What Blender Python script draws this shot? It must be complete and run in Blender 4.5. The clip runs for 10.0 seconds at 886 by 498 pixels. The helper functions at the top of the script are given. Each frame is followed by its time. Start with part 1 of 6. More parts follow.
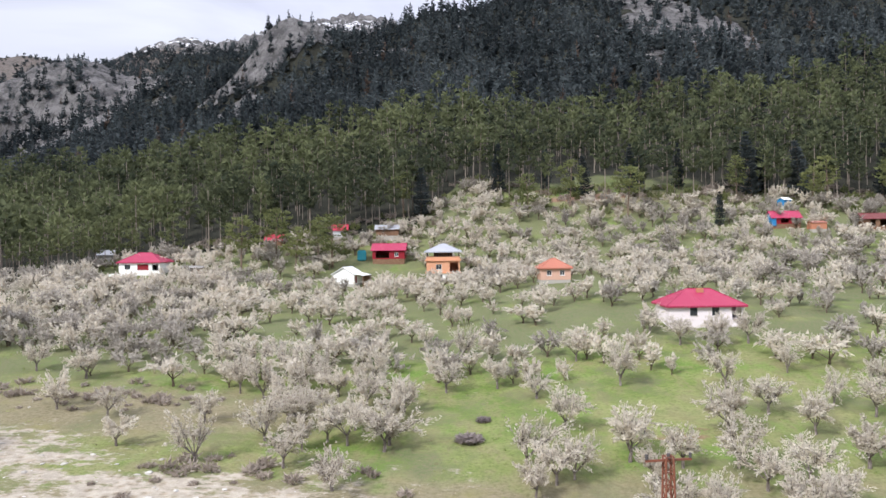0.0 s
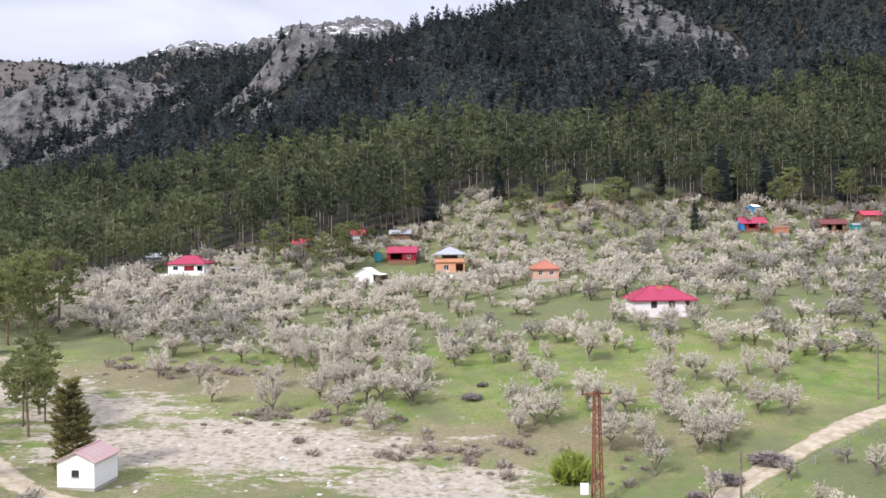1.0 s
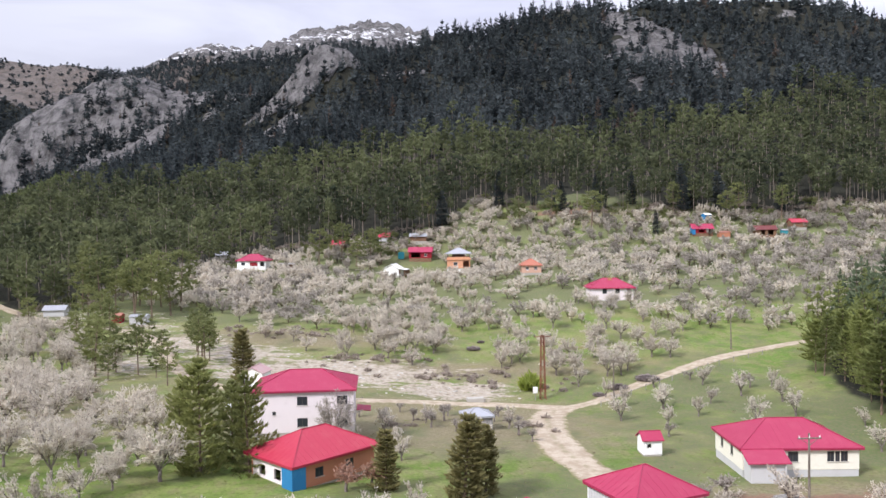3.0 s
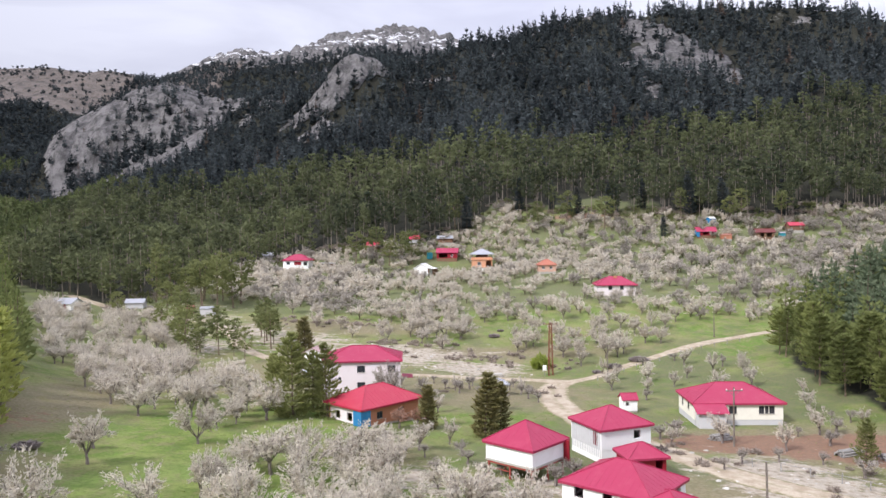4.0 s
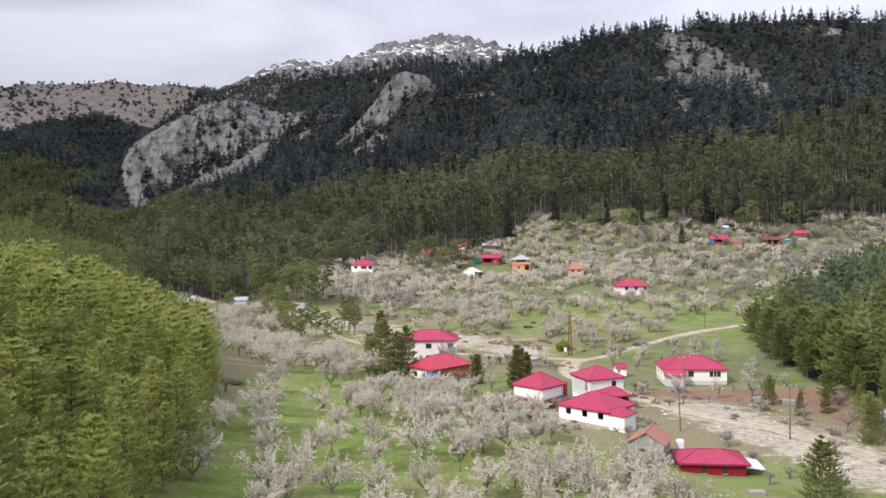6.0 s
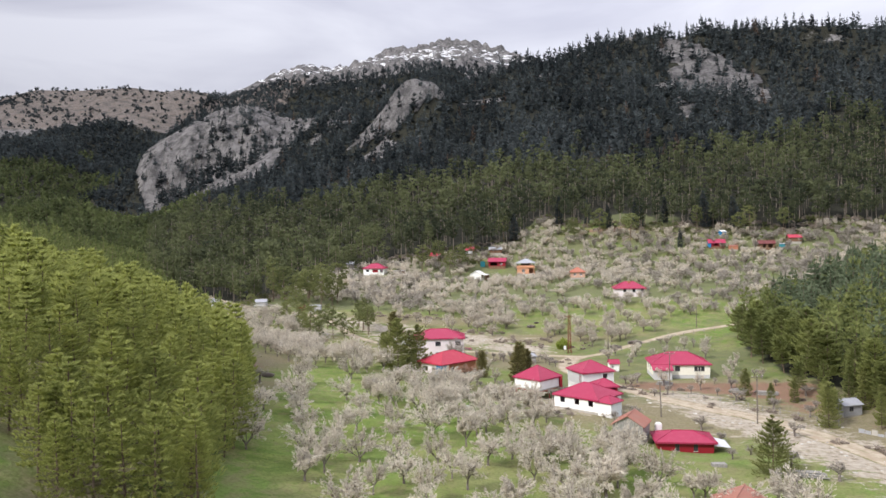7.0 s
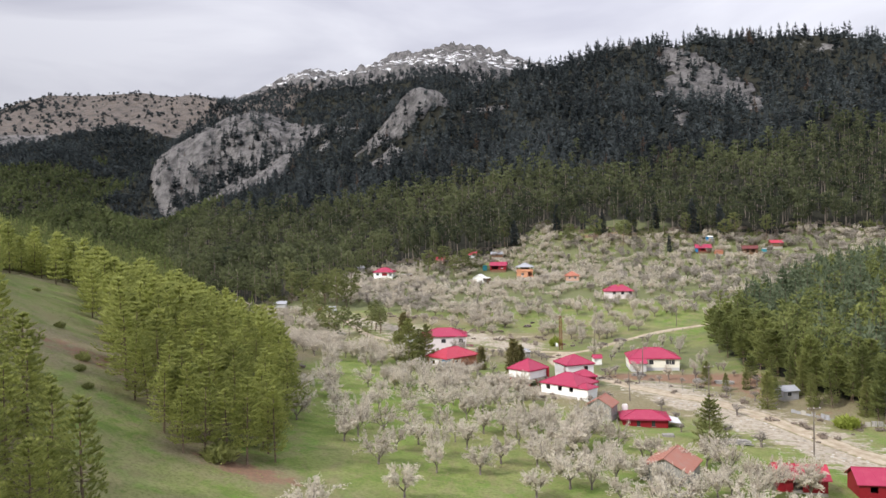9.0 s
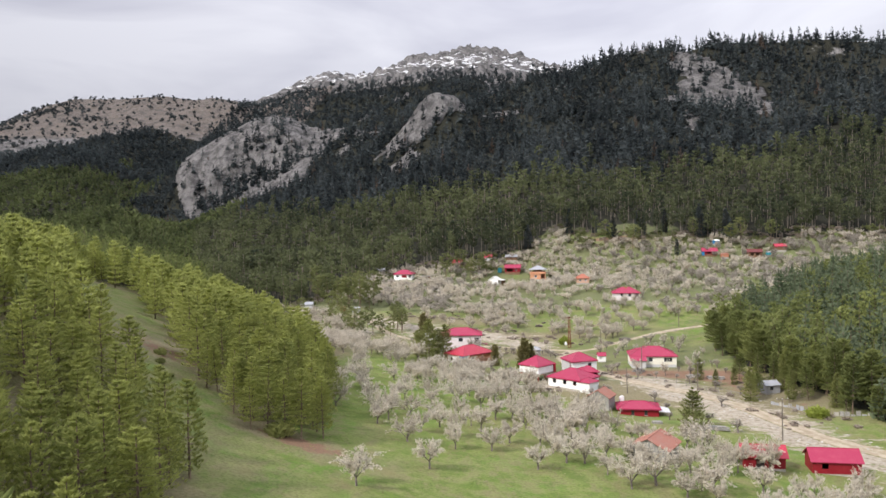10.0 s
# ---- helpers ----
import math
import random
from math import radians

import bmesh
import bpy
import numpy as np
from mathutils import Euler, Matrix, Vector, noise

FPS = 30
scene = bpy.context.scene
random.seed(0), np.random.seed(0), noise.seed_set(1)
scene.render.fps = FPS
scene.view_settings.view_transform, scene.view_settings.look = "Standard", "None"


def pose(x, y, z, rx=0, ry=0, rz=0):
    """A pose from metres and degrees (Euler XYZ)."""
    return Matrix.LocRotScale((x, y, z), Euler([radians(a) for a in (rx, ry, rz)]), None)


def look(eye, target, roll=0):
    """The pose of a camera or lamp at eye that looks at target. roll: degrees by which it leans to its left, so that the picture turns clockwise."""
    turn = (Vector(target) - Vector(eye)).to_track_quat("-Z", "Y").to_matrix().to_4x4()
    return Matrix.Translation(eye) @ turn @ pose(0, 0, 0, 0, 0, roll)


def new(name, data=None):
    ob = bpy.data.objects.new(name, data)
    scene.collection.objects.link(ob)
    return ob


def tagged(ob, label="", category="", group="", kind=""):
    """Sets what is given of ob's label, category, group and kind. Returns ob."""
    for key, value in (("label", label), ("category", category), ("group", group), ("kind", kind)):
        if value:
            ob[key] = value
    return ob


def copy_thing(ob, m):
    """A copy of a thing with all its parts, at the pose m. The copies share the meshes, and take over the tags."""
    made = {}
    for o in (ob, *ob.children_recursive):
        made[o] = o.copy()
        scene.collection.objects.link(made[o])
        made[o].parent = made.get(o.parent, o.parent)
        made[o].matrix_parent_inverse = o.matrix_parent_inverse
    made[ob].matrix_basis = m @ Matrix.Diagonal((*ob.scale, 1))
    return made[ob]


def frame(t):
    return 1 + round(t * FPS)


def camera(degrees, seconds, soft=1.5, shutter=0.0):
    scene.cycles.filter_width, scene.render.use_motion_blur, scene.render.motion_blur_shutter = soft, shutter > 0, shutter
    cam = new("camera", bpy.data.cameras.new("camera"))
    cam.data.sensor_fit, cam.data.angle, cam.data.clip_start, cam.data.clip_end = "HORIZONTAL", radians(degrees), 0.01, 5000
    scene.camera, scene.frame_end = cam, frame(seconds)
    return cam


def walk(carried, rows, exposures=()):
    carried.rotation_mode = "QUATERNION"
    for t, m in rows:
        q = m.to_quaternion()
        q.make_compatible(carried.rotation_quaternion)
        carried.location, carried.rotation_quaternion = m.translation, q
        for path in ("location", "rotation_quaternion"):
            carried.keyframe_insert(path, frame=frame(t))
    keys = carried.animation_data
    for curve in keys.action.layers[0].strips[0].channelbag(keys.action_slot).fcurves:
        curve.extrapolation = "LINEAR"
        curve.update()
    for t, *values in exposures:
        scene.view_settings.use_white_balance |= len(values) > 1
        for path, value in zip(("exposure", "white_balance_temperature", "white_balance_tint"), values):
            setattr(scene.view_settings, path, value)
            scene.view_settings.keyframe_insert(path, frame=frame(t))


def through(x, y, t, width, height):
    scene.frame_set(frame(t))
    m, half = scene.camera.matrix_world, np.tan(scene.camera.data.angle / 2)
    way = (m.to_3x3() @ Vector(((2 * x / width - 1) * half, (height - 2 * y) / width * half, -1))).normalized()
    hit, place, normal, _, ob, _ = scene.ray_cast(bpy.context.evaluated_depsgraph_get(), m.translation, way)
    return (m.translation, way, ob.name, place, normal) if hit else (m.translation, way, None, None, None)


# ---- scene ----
cam = camera(60.4, 10.0, soft=1.5)
PATH = [
    (0, (0.773, 0.58, 29.546), (0.22, 100.58, 28.4), -0.7),
    (0.5, (0.384, -13.612, 30.364), (-0.42, 86.39, 29.11), -0.8),
    (1, (0.216, -30.519, 31.451), (-0.93, 69.48, 30.05), -0.8),
    (1.5, (-0.082, -46.034, 32.357), (-1.28, 53.92, 30.96), -0.7),
    (2, (-0.143, -63.233, 33.43), (-1.69, 36.77, 31.73), -0.7),
    (3.5, (-0.114, -112.152, 35.209), (-3.31, -12.25, 33.11), -0.7),
    (4, (0.157, -128.697, 36.148), (-5.09, -28.85, 34.0), -0.7),
    (4.5, (0.772, -143.757, 36.946), (-5.88, -44.01, 34.8), -0.8),
    (5, (1.576, -159.345, 38.124), (-6.32, -59.7, 35.92), -0.8),
    (5.5, (2.558, -172.672, 39.101), (-6.74, -73.12, 37.0), -0.9),
    (6, (3.503, -185.502, 40.097), (-7.65, -86.15, 38.15), -0.9),
    (7.5, (6.402, -210.757, 42.221), (-5.9, -111.51, 40.67), -1.0),
    (8, (7.263, -218.032, 43.109), (-5.29, -118.83, 41.61), -1.0),
    (8.5, (8.197, -225.459, 43.882), (-4.5, -126.31, 42.43), -1.1),
    (9, (9.17, -234.111, 44.834), (-3.58, -134.96, 43.23), -1.1),
    (9.5, (10.273, -243.845, 46.163), (-3.53, -144.8, 44.51), -1.1),
    (10, (11.881, -256.666, 47.84), (-3.02, -157.77, 46.14), -1.1),
]
walk(cam, [(t, look(eye, target, roll)) for t, eye, target, roll in PATH], [(0, 0.26, 6050, 12), (2.5, 0.21, 6050, 15), (5.0, 0.15, 6150, 14), (8.0, 0.06, 6400, 11), (10.0, 0.08, 6450, 11)])

# ---------------------------------------------------------------- sky and light
SUN_HEIGHT, SUN_TURN = 42.0, 226.0      # degrees above the horizon, and clockwise from +y
world = bpy.data.worlds.new("overcast_sky")
scene.world = world
world.use_nodes = True
wn, wl = world.node_tree.nodes, world.node_tree.links
wn.clear()
w_out, w_bg = wn.new("ShaderNodeOutputWorld"), wn.new("ShaderNodeBackground")
w_sky = wn.new("ShaderNodeTexSky")
w_sky.sky_type, w_sky.sun_disc = "NISHITA", False
w_sky.sun_elevation, w_sky.sun_rotation = radians(SUN_HEIGHT), radians(SUN_TURN)
w_sky.air_density, w_sky.dust_density = 1.0, 3.0
w_sky_dim = wn.new("ShaderNodeVectorMath")
w_sky_dim.operation = "SCALE"
w_sky_dim.inputs["Scale"].default_value = 0.10
w_co, w_map = wn.new("ShaderNodeTexCoord"), wn.new("ShaderNodeMapping")
w_map.inputs["Scale"].default_value = (1.0, 1.0, 4.0)
w_cloud = wn.new("ShaderNodeTexNoise")
w_cloud.inputs["Scale"].default_value, w_cloud.inputs["Detail"].default_value = 2.6, 5.0
w_cloud.inputs["Roughness"].default_value, w_cloud.inputs["Distortion"].default_value = 0.5, 0.4
w_ramp = wn.new("ShaderNodeValToRGB")
w_ramp.color_ramp.elements[0].position, w_ramp.color_ramp.elements[0].color = 0.36, (0.64, 0.64, 0.73, 1)
w_ramp.color_ramp.elements[1].position, w_ramp.color_ramp.elements[1].color = 0.62, (0.88, 0.88, 0.95, 1)
w_mix = wn.new("ShaderNodeMix")
w_mix.data_type = "RGBA"
w_mix.inputs[0].default_value = 0.88       # cloud cover
wl.new(w_co.outputs["Generated"], w_map.inputs["Vector"])
wl.new(w_map.outputs["Vector"], w_cloud.inputs["Vector"])
wl.new(w_cloud.outputs["Fac"], w_ramp.inputs["Fac"])
wl.new(w_sky.outputs["Color"], w_sky_dim.inputs[0])
wl.new(w_sky_dim.outputs["Vector"], w_mix.inputs[6])
wl.new(w_ramp.outputs["Color"], w_mix.inputs[7])
wl.new(w_mix.outputs[2], w_bg.inputs["Color"])
# an overcast sky is about three times as bright overhead as at the horizon
w_sep, w_up = wn.new("ShaderNodeSeparateXYZ"), wn.new("ShaderNodeMapRange")
wl.new(w_co.outputs["Generated"], w_sep.inputs[0])
wl.new(w_sep.outputs["Z"], w_up.inputs["Value"])
w_up.inputs["To Min"].default_value, w_up.inputs["To Max"].default_value = 0.78, 1.85
# the cloud thickens towards the west
w_west, w_mul = wn.new("ShaderNodeMapRange"), wn.new("ShaderNodeMath")
wl.new(w_sep.outputs["X"], w_west.inputs["Value"])
w_west.inputs["From Min"].default_value, w_west.inputs["From Max"].default_value = -0.6, 0.05
w_west.inputs["To Min"].default_value, w_west.inputs["To Max"].default_value = 0.84, 1.05
w_mul.operation = "MULTIPLY"
wl.new(w_up.outputs["Result"], w_mul.inputs[0])
wl.new(w_west.outputs["Result"], w_mul.inputs[1])
wl.new(w_mul.outputs[0], w_bg.inputs["Strength"])
wl.new(w_bg.outputs["Background"], w_out.inputs["Surface"])

sun = new("sun", bpy.data.lights.new("sun", "SUN"))
sun.data.energy, sun.data.angle, sun.data.color = 3.6, radians(9), (1.0, 0.95, 0.87)
a, e = radians(SUN_TURN), radians(SUN_HEIGHT)
sun.matrix_world = look((math.sin(a) * math.cos(e) * 400, math.cos(a) * math.cos(e) * 400, math.sin(e) * 400), (0, 0, 0))
scene.view_settings.exposure = 0.0


# ---------------------------------------------------------------- materials
class Mat:
    """A node material, with short ways to add nodes."""

    def __init__(self, name, rough=0.8, metal=0.0):
        self.m = bpy.data.materials.new(name)
        self.m.use_nodes = True
        self.n, self.l = self.m.node_tree.nodes, self.m.node_tree.links
        self.b = self.n["Principled BSDF"]
        self.b.inputs["Roughness"].default_value, self.b.inputs["Metallic"].default_value = rough, metal
        self.b.inputs["Specular IOR Level"].default_value = 0.3
        self.pos = None

    def put(self, socket, v):
        if isinstance(v, bpy.types.NodeSocket):
            self.l.new(v, socket)
        else:
            socket.default_value = v

    def where(self, own=False):
        if own:
            return self.n.new("ShaderNodeTexCoord").outputs["Object"]
        if self.pos is None:
            self.pos = self.n.new("ShaderNodeNewGeometry").outputs["Position"]
        return self.pos

    def noise(self, scale, detail=4.0, rough=0.55, own=False, stretch=None, distort=0.0):
        t = self.n.new("ShaderNodeTexNoise")
        t.inputs["Scale"].default_value, t.inputs["Detail"].default_value = scale, detail
        t.inputs["Roughness"].default_value, t.inputs["Distortion"].default_value = rough, distort
        v = self.where(own)
        if stretch:
            mp = self.n.new("ShaderNodeMapping")
            mp.inputs["Scale"].default_value = stretch
            self.l.new(v, mp.inputs["Vector"])
            v = mp.outputs["Vector"]
        self.l.new(v, t.inputs["Vector"])
        return t.outputs["Fac"]

    def cells(self, scale, own=False):
        t = self.n.new("ShaderNodeTexVoronoi")
        t.inputs["Scale"].default_value = scale
        self.l.new(self.where(own), t.inputs["Vector"])
        return t.outputs["Distance"]

    def attr(self, name):
        t = self.n.new("ShaderNodeAttribute")
        t.attribute_name = name
        s = self.n.new("ShaderNodeSeparateColor")
        self.l.new(t.outputs["Color"], s.inputs["Color"])
        return s.outputs, t.outputs["Color"]

    def span(self, v, a, b, lo=0.0, hi=1.0):
        t = self.n.new("ShaderNodeMapRange")
        t.interpolation_type = "SMOOTHSTEP"
        for k, x in (("Value", v), ("From Min", a), ("From Max", b), ("To Min", lo), ("To Max", hi)):
            self.put(t.inputs[k], x)
        return t.outputs["Result"]

    def math(self, op, a, b=0.0):
        t = self.n.new("ShaderNodeMath")
        t.operation = op
        self.put(t.inputs[0], a)
        self.put(t.inputs[1], b)
        return t.outputs[0]

    def mix(self, f, a, b, kind="MIX"):
        t = self.n.new("ShaderNodeMix")
        t.data_type, t.blend_type = "RGBA", kind
        self.put(t.inputs[0], f)
        for s, c in ((t.inputs[6], a), (t.inputs[7], b)):
            self.put(s, c if isinstance(c, bpy.types.NodeSocket) else (*c, 1))
        return t.outputs[2]

    def rand(self):
        return self.n.new("ShaderNodeObjectInfo").outputs["Random"]

    def island(self):
        return self.n.new("ShaderNodeNewGeometry").outputs["Random Per Island"]

    def bump(self, v, strength=0.3, dist=0.05):
        t = self.n.new("ShaderNodeBump")
        t.inputs["Strength"].default_value, t.inputs["Distance"].default_value = strength, dist
        self.l.new(v, t.inputs["Height"])
        self.l.new(t.outputs["Normal"], self.b.inputs["Normal"])

    def color(self, c):
        self.put(self.b.inputs["Base Color"], c if isinstance(c, bpy.types.NodeSocket) else (*c, 1))
        return self


def ground_material():
    k = Mat("meadow_and_mountain_ground", 0.95)
    k.b.inputs["Specular IOR Level"].default_value = 0.1
    big, mid, fine = k.noise(0.035, 4), k.noise(0.22, 5, 0.6), k.noise(2.2, 4, 0.65)
    za, _ = k.attr("zone_a")
    zb, _ = k.attr("zone_b")
    grass = k.mix(k.span(mid, 0.38, 0.62), (0.135, 0.194, 0.046), (0.215, 0.268, 0.074))
    grass = k.mix(k.span(big, 0.42, 0.66, 0.0, 0.6), grass, (0.280, 0.268, 0.130))
    grass = k.mix(k.span(k.noise(0.085, 5, 0.6, distort=0.5), 0.50, 0.62, 0.0, 0.60), grass, (0.138, 0.236, 0.046))
    grass = k.mix(k.span(k.noise(0.45, 5, 0.7, stretch=(1.0, 0.5, 1.0)), 0.47, 0.62, 0.0, 0.7), grass, (0.225, 0.208, 0.104))
    grass = k.mix(k.span(fine, 0.42, 0.70, 0.0, 0.6), grass, (0.088, 0.118, 0.034))
    grass = k.mix(k.span(k.noise(0.16, 6, 0.7, distort=0.8), 0.52, 0.64, 0.0, 0.5), grass, (0.098, 0.150, 0.036))
    dry = k.mix(k.span(fine, 0.35, 0.7), (0.250, 0.215, 0.140), (0.165, 0.150, 0.085))
    dry = k.mix(k.span(mid, 0.52, 0.72, 0.0, 0.7), dry, (0.215, 0.200, 0.090))
    c = k.mix(k.span(k.math("ADD", zb[1], k.math("MULTIPLY", k.math("SUBTRACT", mid, 0.5), 1.1)), 0.30, 0.80), grass, dry)
    zc, _ = k.attr("zone_c")
    earth = k.mix(k.span(fine, 0.35, 0.7), (0.255, 0.155, 0.105), (0.190, 0.130, 0.092))
    c = k.mix(k.span(k.math("ADD", zc[0], k.math("MULTIPLY", k.math("SUBTRACT", k.noise(0.4, 5, 0.65), 0.5), 1.2)), 0.42, 0.66), c, earth)
    # dull, drier grass; in the upper orchard its darker colour also paints in shade
    dull = k.mix(k.span(fine, 0.35, 0.7), (0.110, 0.140, 0.060), (0.175, 0.160, 0.098))
    c = k.mix(k.span(k.math("ADD", zc[1], k.math("MULTIPLY", k.math("SUBTRACT", k.noise(0.12, 5, 0.65), 0.5), 1.4)), 0.35, 0.75, 0.0, 0.9), c, dull)
    # stony wash: pale limestone rubble with weeds between
    stone = k.mix(k.span(k.noise(0.9, 6, 0.75, stretch=(0.9, 1.1, 1.0)), 0.40, 0.62), (0.205, 0.168, 0.115), (0.385, 0.330, 0.255))
    stone = k.mix(k.span(k.cells(0.9), 0.15, 0.55, 0.0, 0.4), stone, (0.54, 0.50, 0.435))
    c = k.mix(k.span(k.math("ADD", za[2], k.math("MULTIPLY", k.math("SUBTRACT", k.noise(0.30, 6, 0.75, stretch=(0.7, 1.3, 1.0)), 0.5), 2.5)), 0.40, 0.68), c, stone)
    # forest floor, with the shade between the trees darkened into its colour
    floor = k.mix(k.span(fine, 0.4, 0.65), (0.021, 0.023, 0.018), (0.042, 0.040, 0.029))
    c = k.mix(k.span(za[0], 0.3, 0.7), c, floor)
    # bare limestone
    rn, rs = k.noise(0.05, 7, 0.7), k.noise(0.10, 7, 0.72, stretch=(1.0, 0.45, 0.25), distort=0.6)
    rock = k.mix(k.span(rn, 0.38, 0.62), (0.122, 0.118, 0.121), (0.285, 0.275, 0.272))
    rock = k.mix(k.span(k.noise(0.18, 6, 0.75, stretch=(1.0, 0.6, 0.5)), 0.52, 0.64, 0.0, 0.55), rock, (0.070, 0.072, 0.066))
    rock = k.mix(k.span(rs, 0.50, 0.66, 0.0, 0.8), rock, (0.080, 0.078, 0.074))
    rock = k.mix(k.span(k.noise(0.35, 5, 0.7), 0.55, 0.72, 0.0, 0.6), rock, (0.37, 0.36, 0.35))
    rock = k.mix(k.math("MULTIPLY", zb[2], k.span(rn, 0.3, 0.7, 0.25, 0.8)), rock, (0.205, 0.166, 0.136))
    c = k.mix(k.span(k.math("ADD", za[1], k.math("MULTIPLY", k.math("SUBTRACT", rn, 0.5), 2.0)), 0.40, 0.60), c, rock)
    snow = k.noise(0.036, 7, 0.72, stretch=(0.7, 0.6, 2.4))
    c = k.mix(k.span(k.math("ADD", zb[0], k.math("MULTIPLY", k.math("SUBTRACT", snow, 0.5), 2.8)), 1.07, 1.15), c, (0.86, 0.87, 0.90))
    k.color(c)
    crag = k.math("MULTIPLY", k.math("ADD", k.noise(0.06, 9, 0.78), k.math("MULTIPLY", rs, 1.1)), k.math("MULTIPLY", za[1], 16.0))
    k.bump(k.math("ADD", k.math("MULTIPLY", k.noise(0.9, 6, 0.7), 0.35), crag), 0.8, 1.0)
    return k.m


def foliage(name, dark, light, tip, through=0.25, bark=(0.190, 0.150, 0.115), fleck=0.55):
    k = Mat(name, 0.85)
    k.b.inputs["Specular IOR Level"].default_value = 0.12
    t, _ = k.attr("tint")
    own = k.math("MULTIPLY", k.math("SUBTRACT", k.rand(), 0.5), k.math("SUBTRACT", 1.0, t[1]))
    c = k.mix(k.math("ADD", t[0], own), dark, light)
    c = k.mix(k.math("MULTIPLY", k.island(), fleck), c, tip)
    c = k.mix(k.span(k.noise(1.2, 3), 0.45, 0.8, 0.0, 0.35), c, dark)
    c = k.mix(t[2], c, bark)
    k.color(c)
    k.b.inputs["Subsurface Weight"].default_value = 0.0
    tr = k.n.new("ShaderNodeBsdfTranslucent")
    k.l.new(c, tr.inputs["Color"])
    mx = k.n.new("ShaderNodeMixShader")
    mx.inputs[0].default_value = through
    k.l.new(k.b.outputs[0], mx.inputs[1])
    k.l.new(tr.outputs[0], mx.inputs[2])
    k.l.new(mx.outputs[0], k.n["Material Output"].inputs["Surface"])
    return k.m


GROUND = ground_material()
PINE = foliage("pine_needles", (0.036, 0.048, 0.032), (0.160, 0.180, 0.088), (0.240, 0.255, 0.125), 0.35, (0.310, 0.265, 0.225), 0.28)
OLD_PINE = foliage("old_pine_needles", (0.105, 0.125, 0.056), (0.230, 0.252, 0.104), (0.325, 0.340, 0.142), 0.5)
# fir needles, blued and lifted in colour to imitate the haze of distance
FIR = foliage("dark_hazed_fir_needles", (0.020, 0.027, 0.031), (0.092, 0.110, 0.114), (0.135, 0.155, 0.158), 0.3, (0.090, 0.080, 0.074), 0.22)
CEDAR = foliage("grey_green_cedar_needles", (0.092, 0.125, 0.068), (0.190, 0.236, 0.142), (0.280, 0.325, 0.215), 0.45)
DEAD = foliage("dry_brown_needles", (0.065, 0.045, 0.036), (0.11, 0.085, 0.07), (0.15, 0.12, 0.10))
BLOSSOM = foliage("cherry_blossom", (0.465, 0.415, 0.345), (0.655, 0.600, 0.510), (0.86, 0.81, 0.715), 0.5)
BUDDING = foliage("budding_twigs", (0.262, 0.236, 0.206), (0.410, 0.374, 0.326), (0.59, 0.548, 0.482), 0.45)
SHRUB = foliage("bare_shrub_twigs", (0.230, 0.185, 0.155), (0.380, 0.325, 0.275), (0.46, 0.41, 0.35), 0.35)
YOUNG_PINE = foliage("young_pine_needles", (0.215, 0.252, 0.080), (0.385, 0.418, 0.132), (0.550, 0.570, 0.200), 0.55)
VALLEY_PINE = foliage("valley_pine_needles", (0.046, 0.062, 0.031), (0.132, 0.160, 0.063), (0.190, 0.215, 0.090), 0.35, (0.190, 0.150, 0.115), 0.28)
SLOPE_PINE = foliage("slope_pine_needles", (0.105, 0.135, 0.050), (0.225, 0.262, 0.092), (0.300, 0.330, 0.125), 0.45)
GREEN_PINE = foliage("green_pine_needles", (0.135, 0.168, 0.062), (0.285, 0.320, 0.108), (0.380, 0.400, 0.150), 0.5)
LEAFY = foliage("fresh_leaves", (0.190, 0.250, 0.045), (0.330, 0.390, 0.080), (0.42, 0.46, 0.13), 0.5)
BRUSH = foliage("cut_brushwood", (0.190, 0.160, 0.155), (0.300, 0.258, 0.245), (0.38, 0.33, 0.31), 0.4)


def bark_material(name, dark, light):
    k = Mat(name, 0.9)
    k.color(k.mix(k.span(k.noise(6.0, 5, 0.65, stretch=(1, 1, 0.3)), 0.35, 0.65), dark, light))
    return k.m


PINE_BARK = bark_material("pine_bark", (0.090, 0.065, 0.048), (0.260, 0.195, 0.145))
CHERRY_BARK = bark_material("cherry_bark", (0.110, 0.090, 0.080), (0.270, 0.235, 0.215))
# ---------------------------------------------------------------- the lie of the land
def ramp(v, w):
    """A soft corner: 0 far below zero, v far above."""
    return w * np.log1p(np.exp(np.clip(np.asarray(v, float) / w, -40, 40)))


def step(v, a, b):
    s = np.clip((np.asarray(v, float) - a) / (b - a), 0, 1)
    return s * s * (3 - 2 * s)


def lattice(ix, iy, seed):
    h = (ix.astype(np.int64) * 374761393 + iy.astype(np.int64) * 668265263 + seed * 974634777) & 0x7FFFFFFF
    h = ((h ^ (h >> 13)) * 1274126177) & 0x7FFFFFFF
    return ((h ^ (h >> 16)) & 0xFFFF) / 32767.5 - 1.0


def value_noise(x, y, seed=0):
    fx, fy = np.floor(x), np.floor(y)
    u, v = x - fx, y - fy
    u, v = u * u * (3 - 2 * u), v * v * (3 - 2 * v)
    a, b = lattice(fx, fy, seed), lattice(fx + 1, fy, seed)
    c, d = lattice(fx, fy + 1, seed), lattice(fx + 1, fy + 1, seed)
    return (a * (1 - u) + b * u) * (1 - v) + (c * (1 - u) + d * u) * v


def fbm(x, y, size, octaves=4, seed=0):
    total, amp, f = 0.0, 0.5, 1.0 / size
    for o in range(octaves):
        total = total + amp * value_noise(x * f + 17.3 * o, y * f - 9.1 * o, seed + o)
        amp, f = amp * 0.5, f * 2.03
    return total


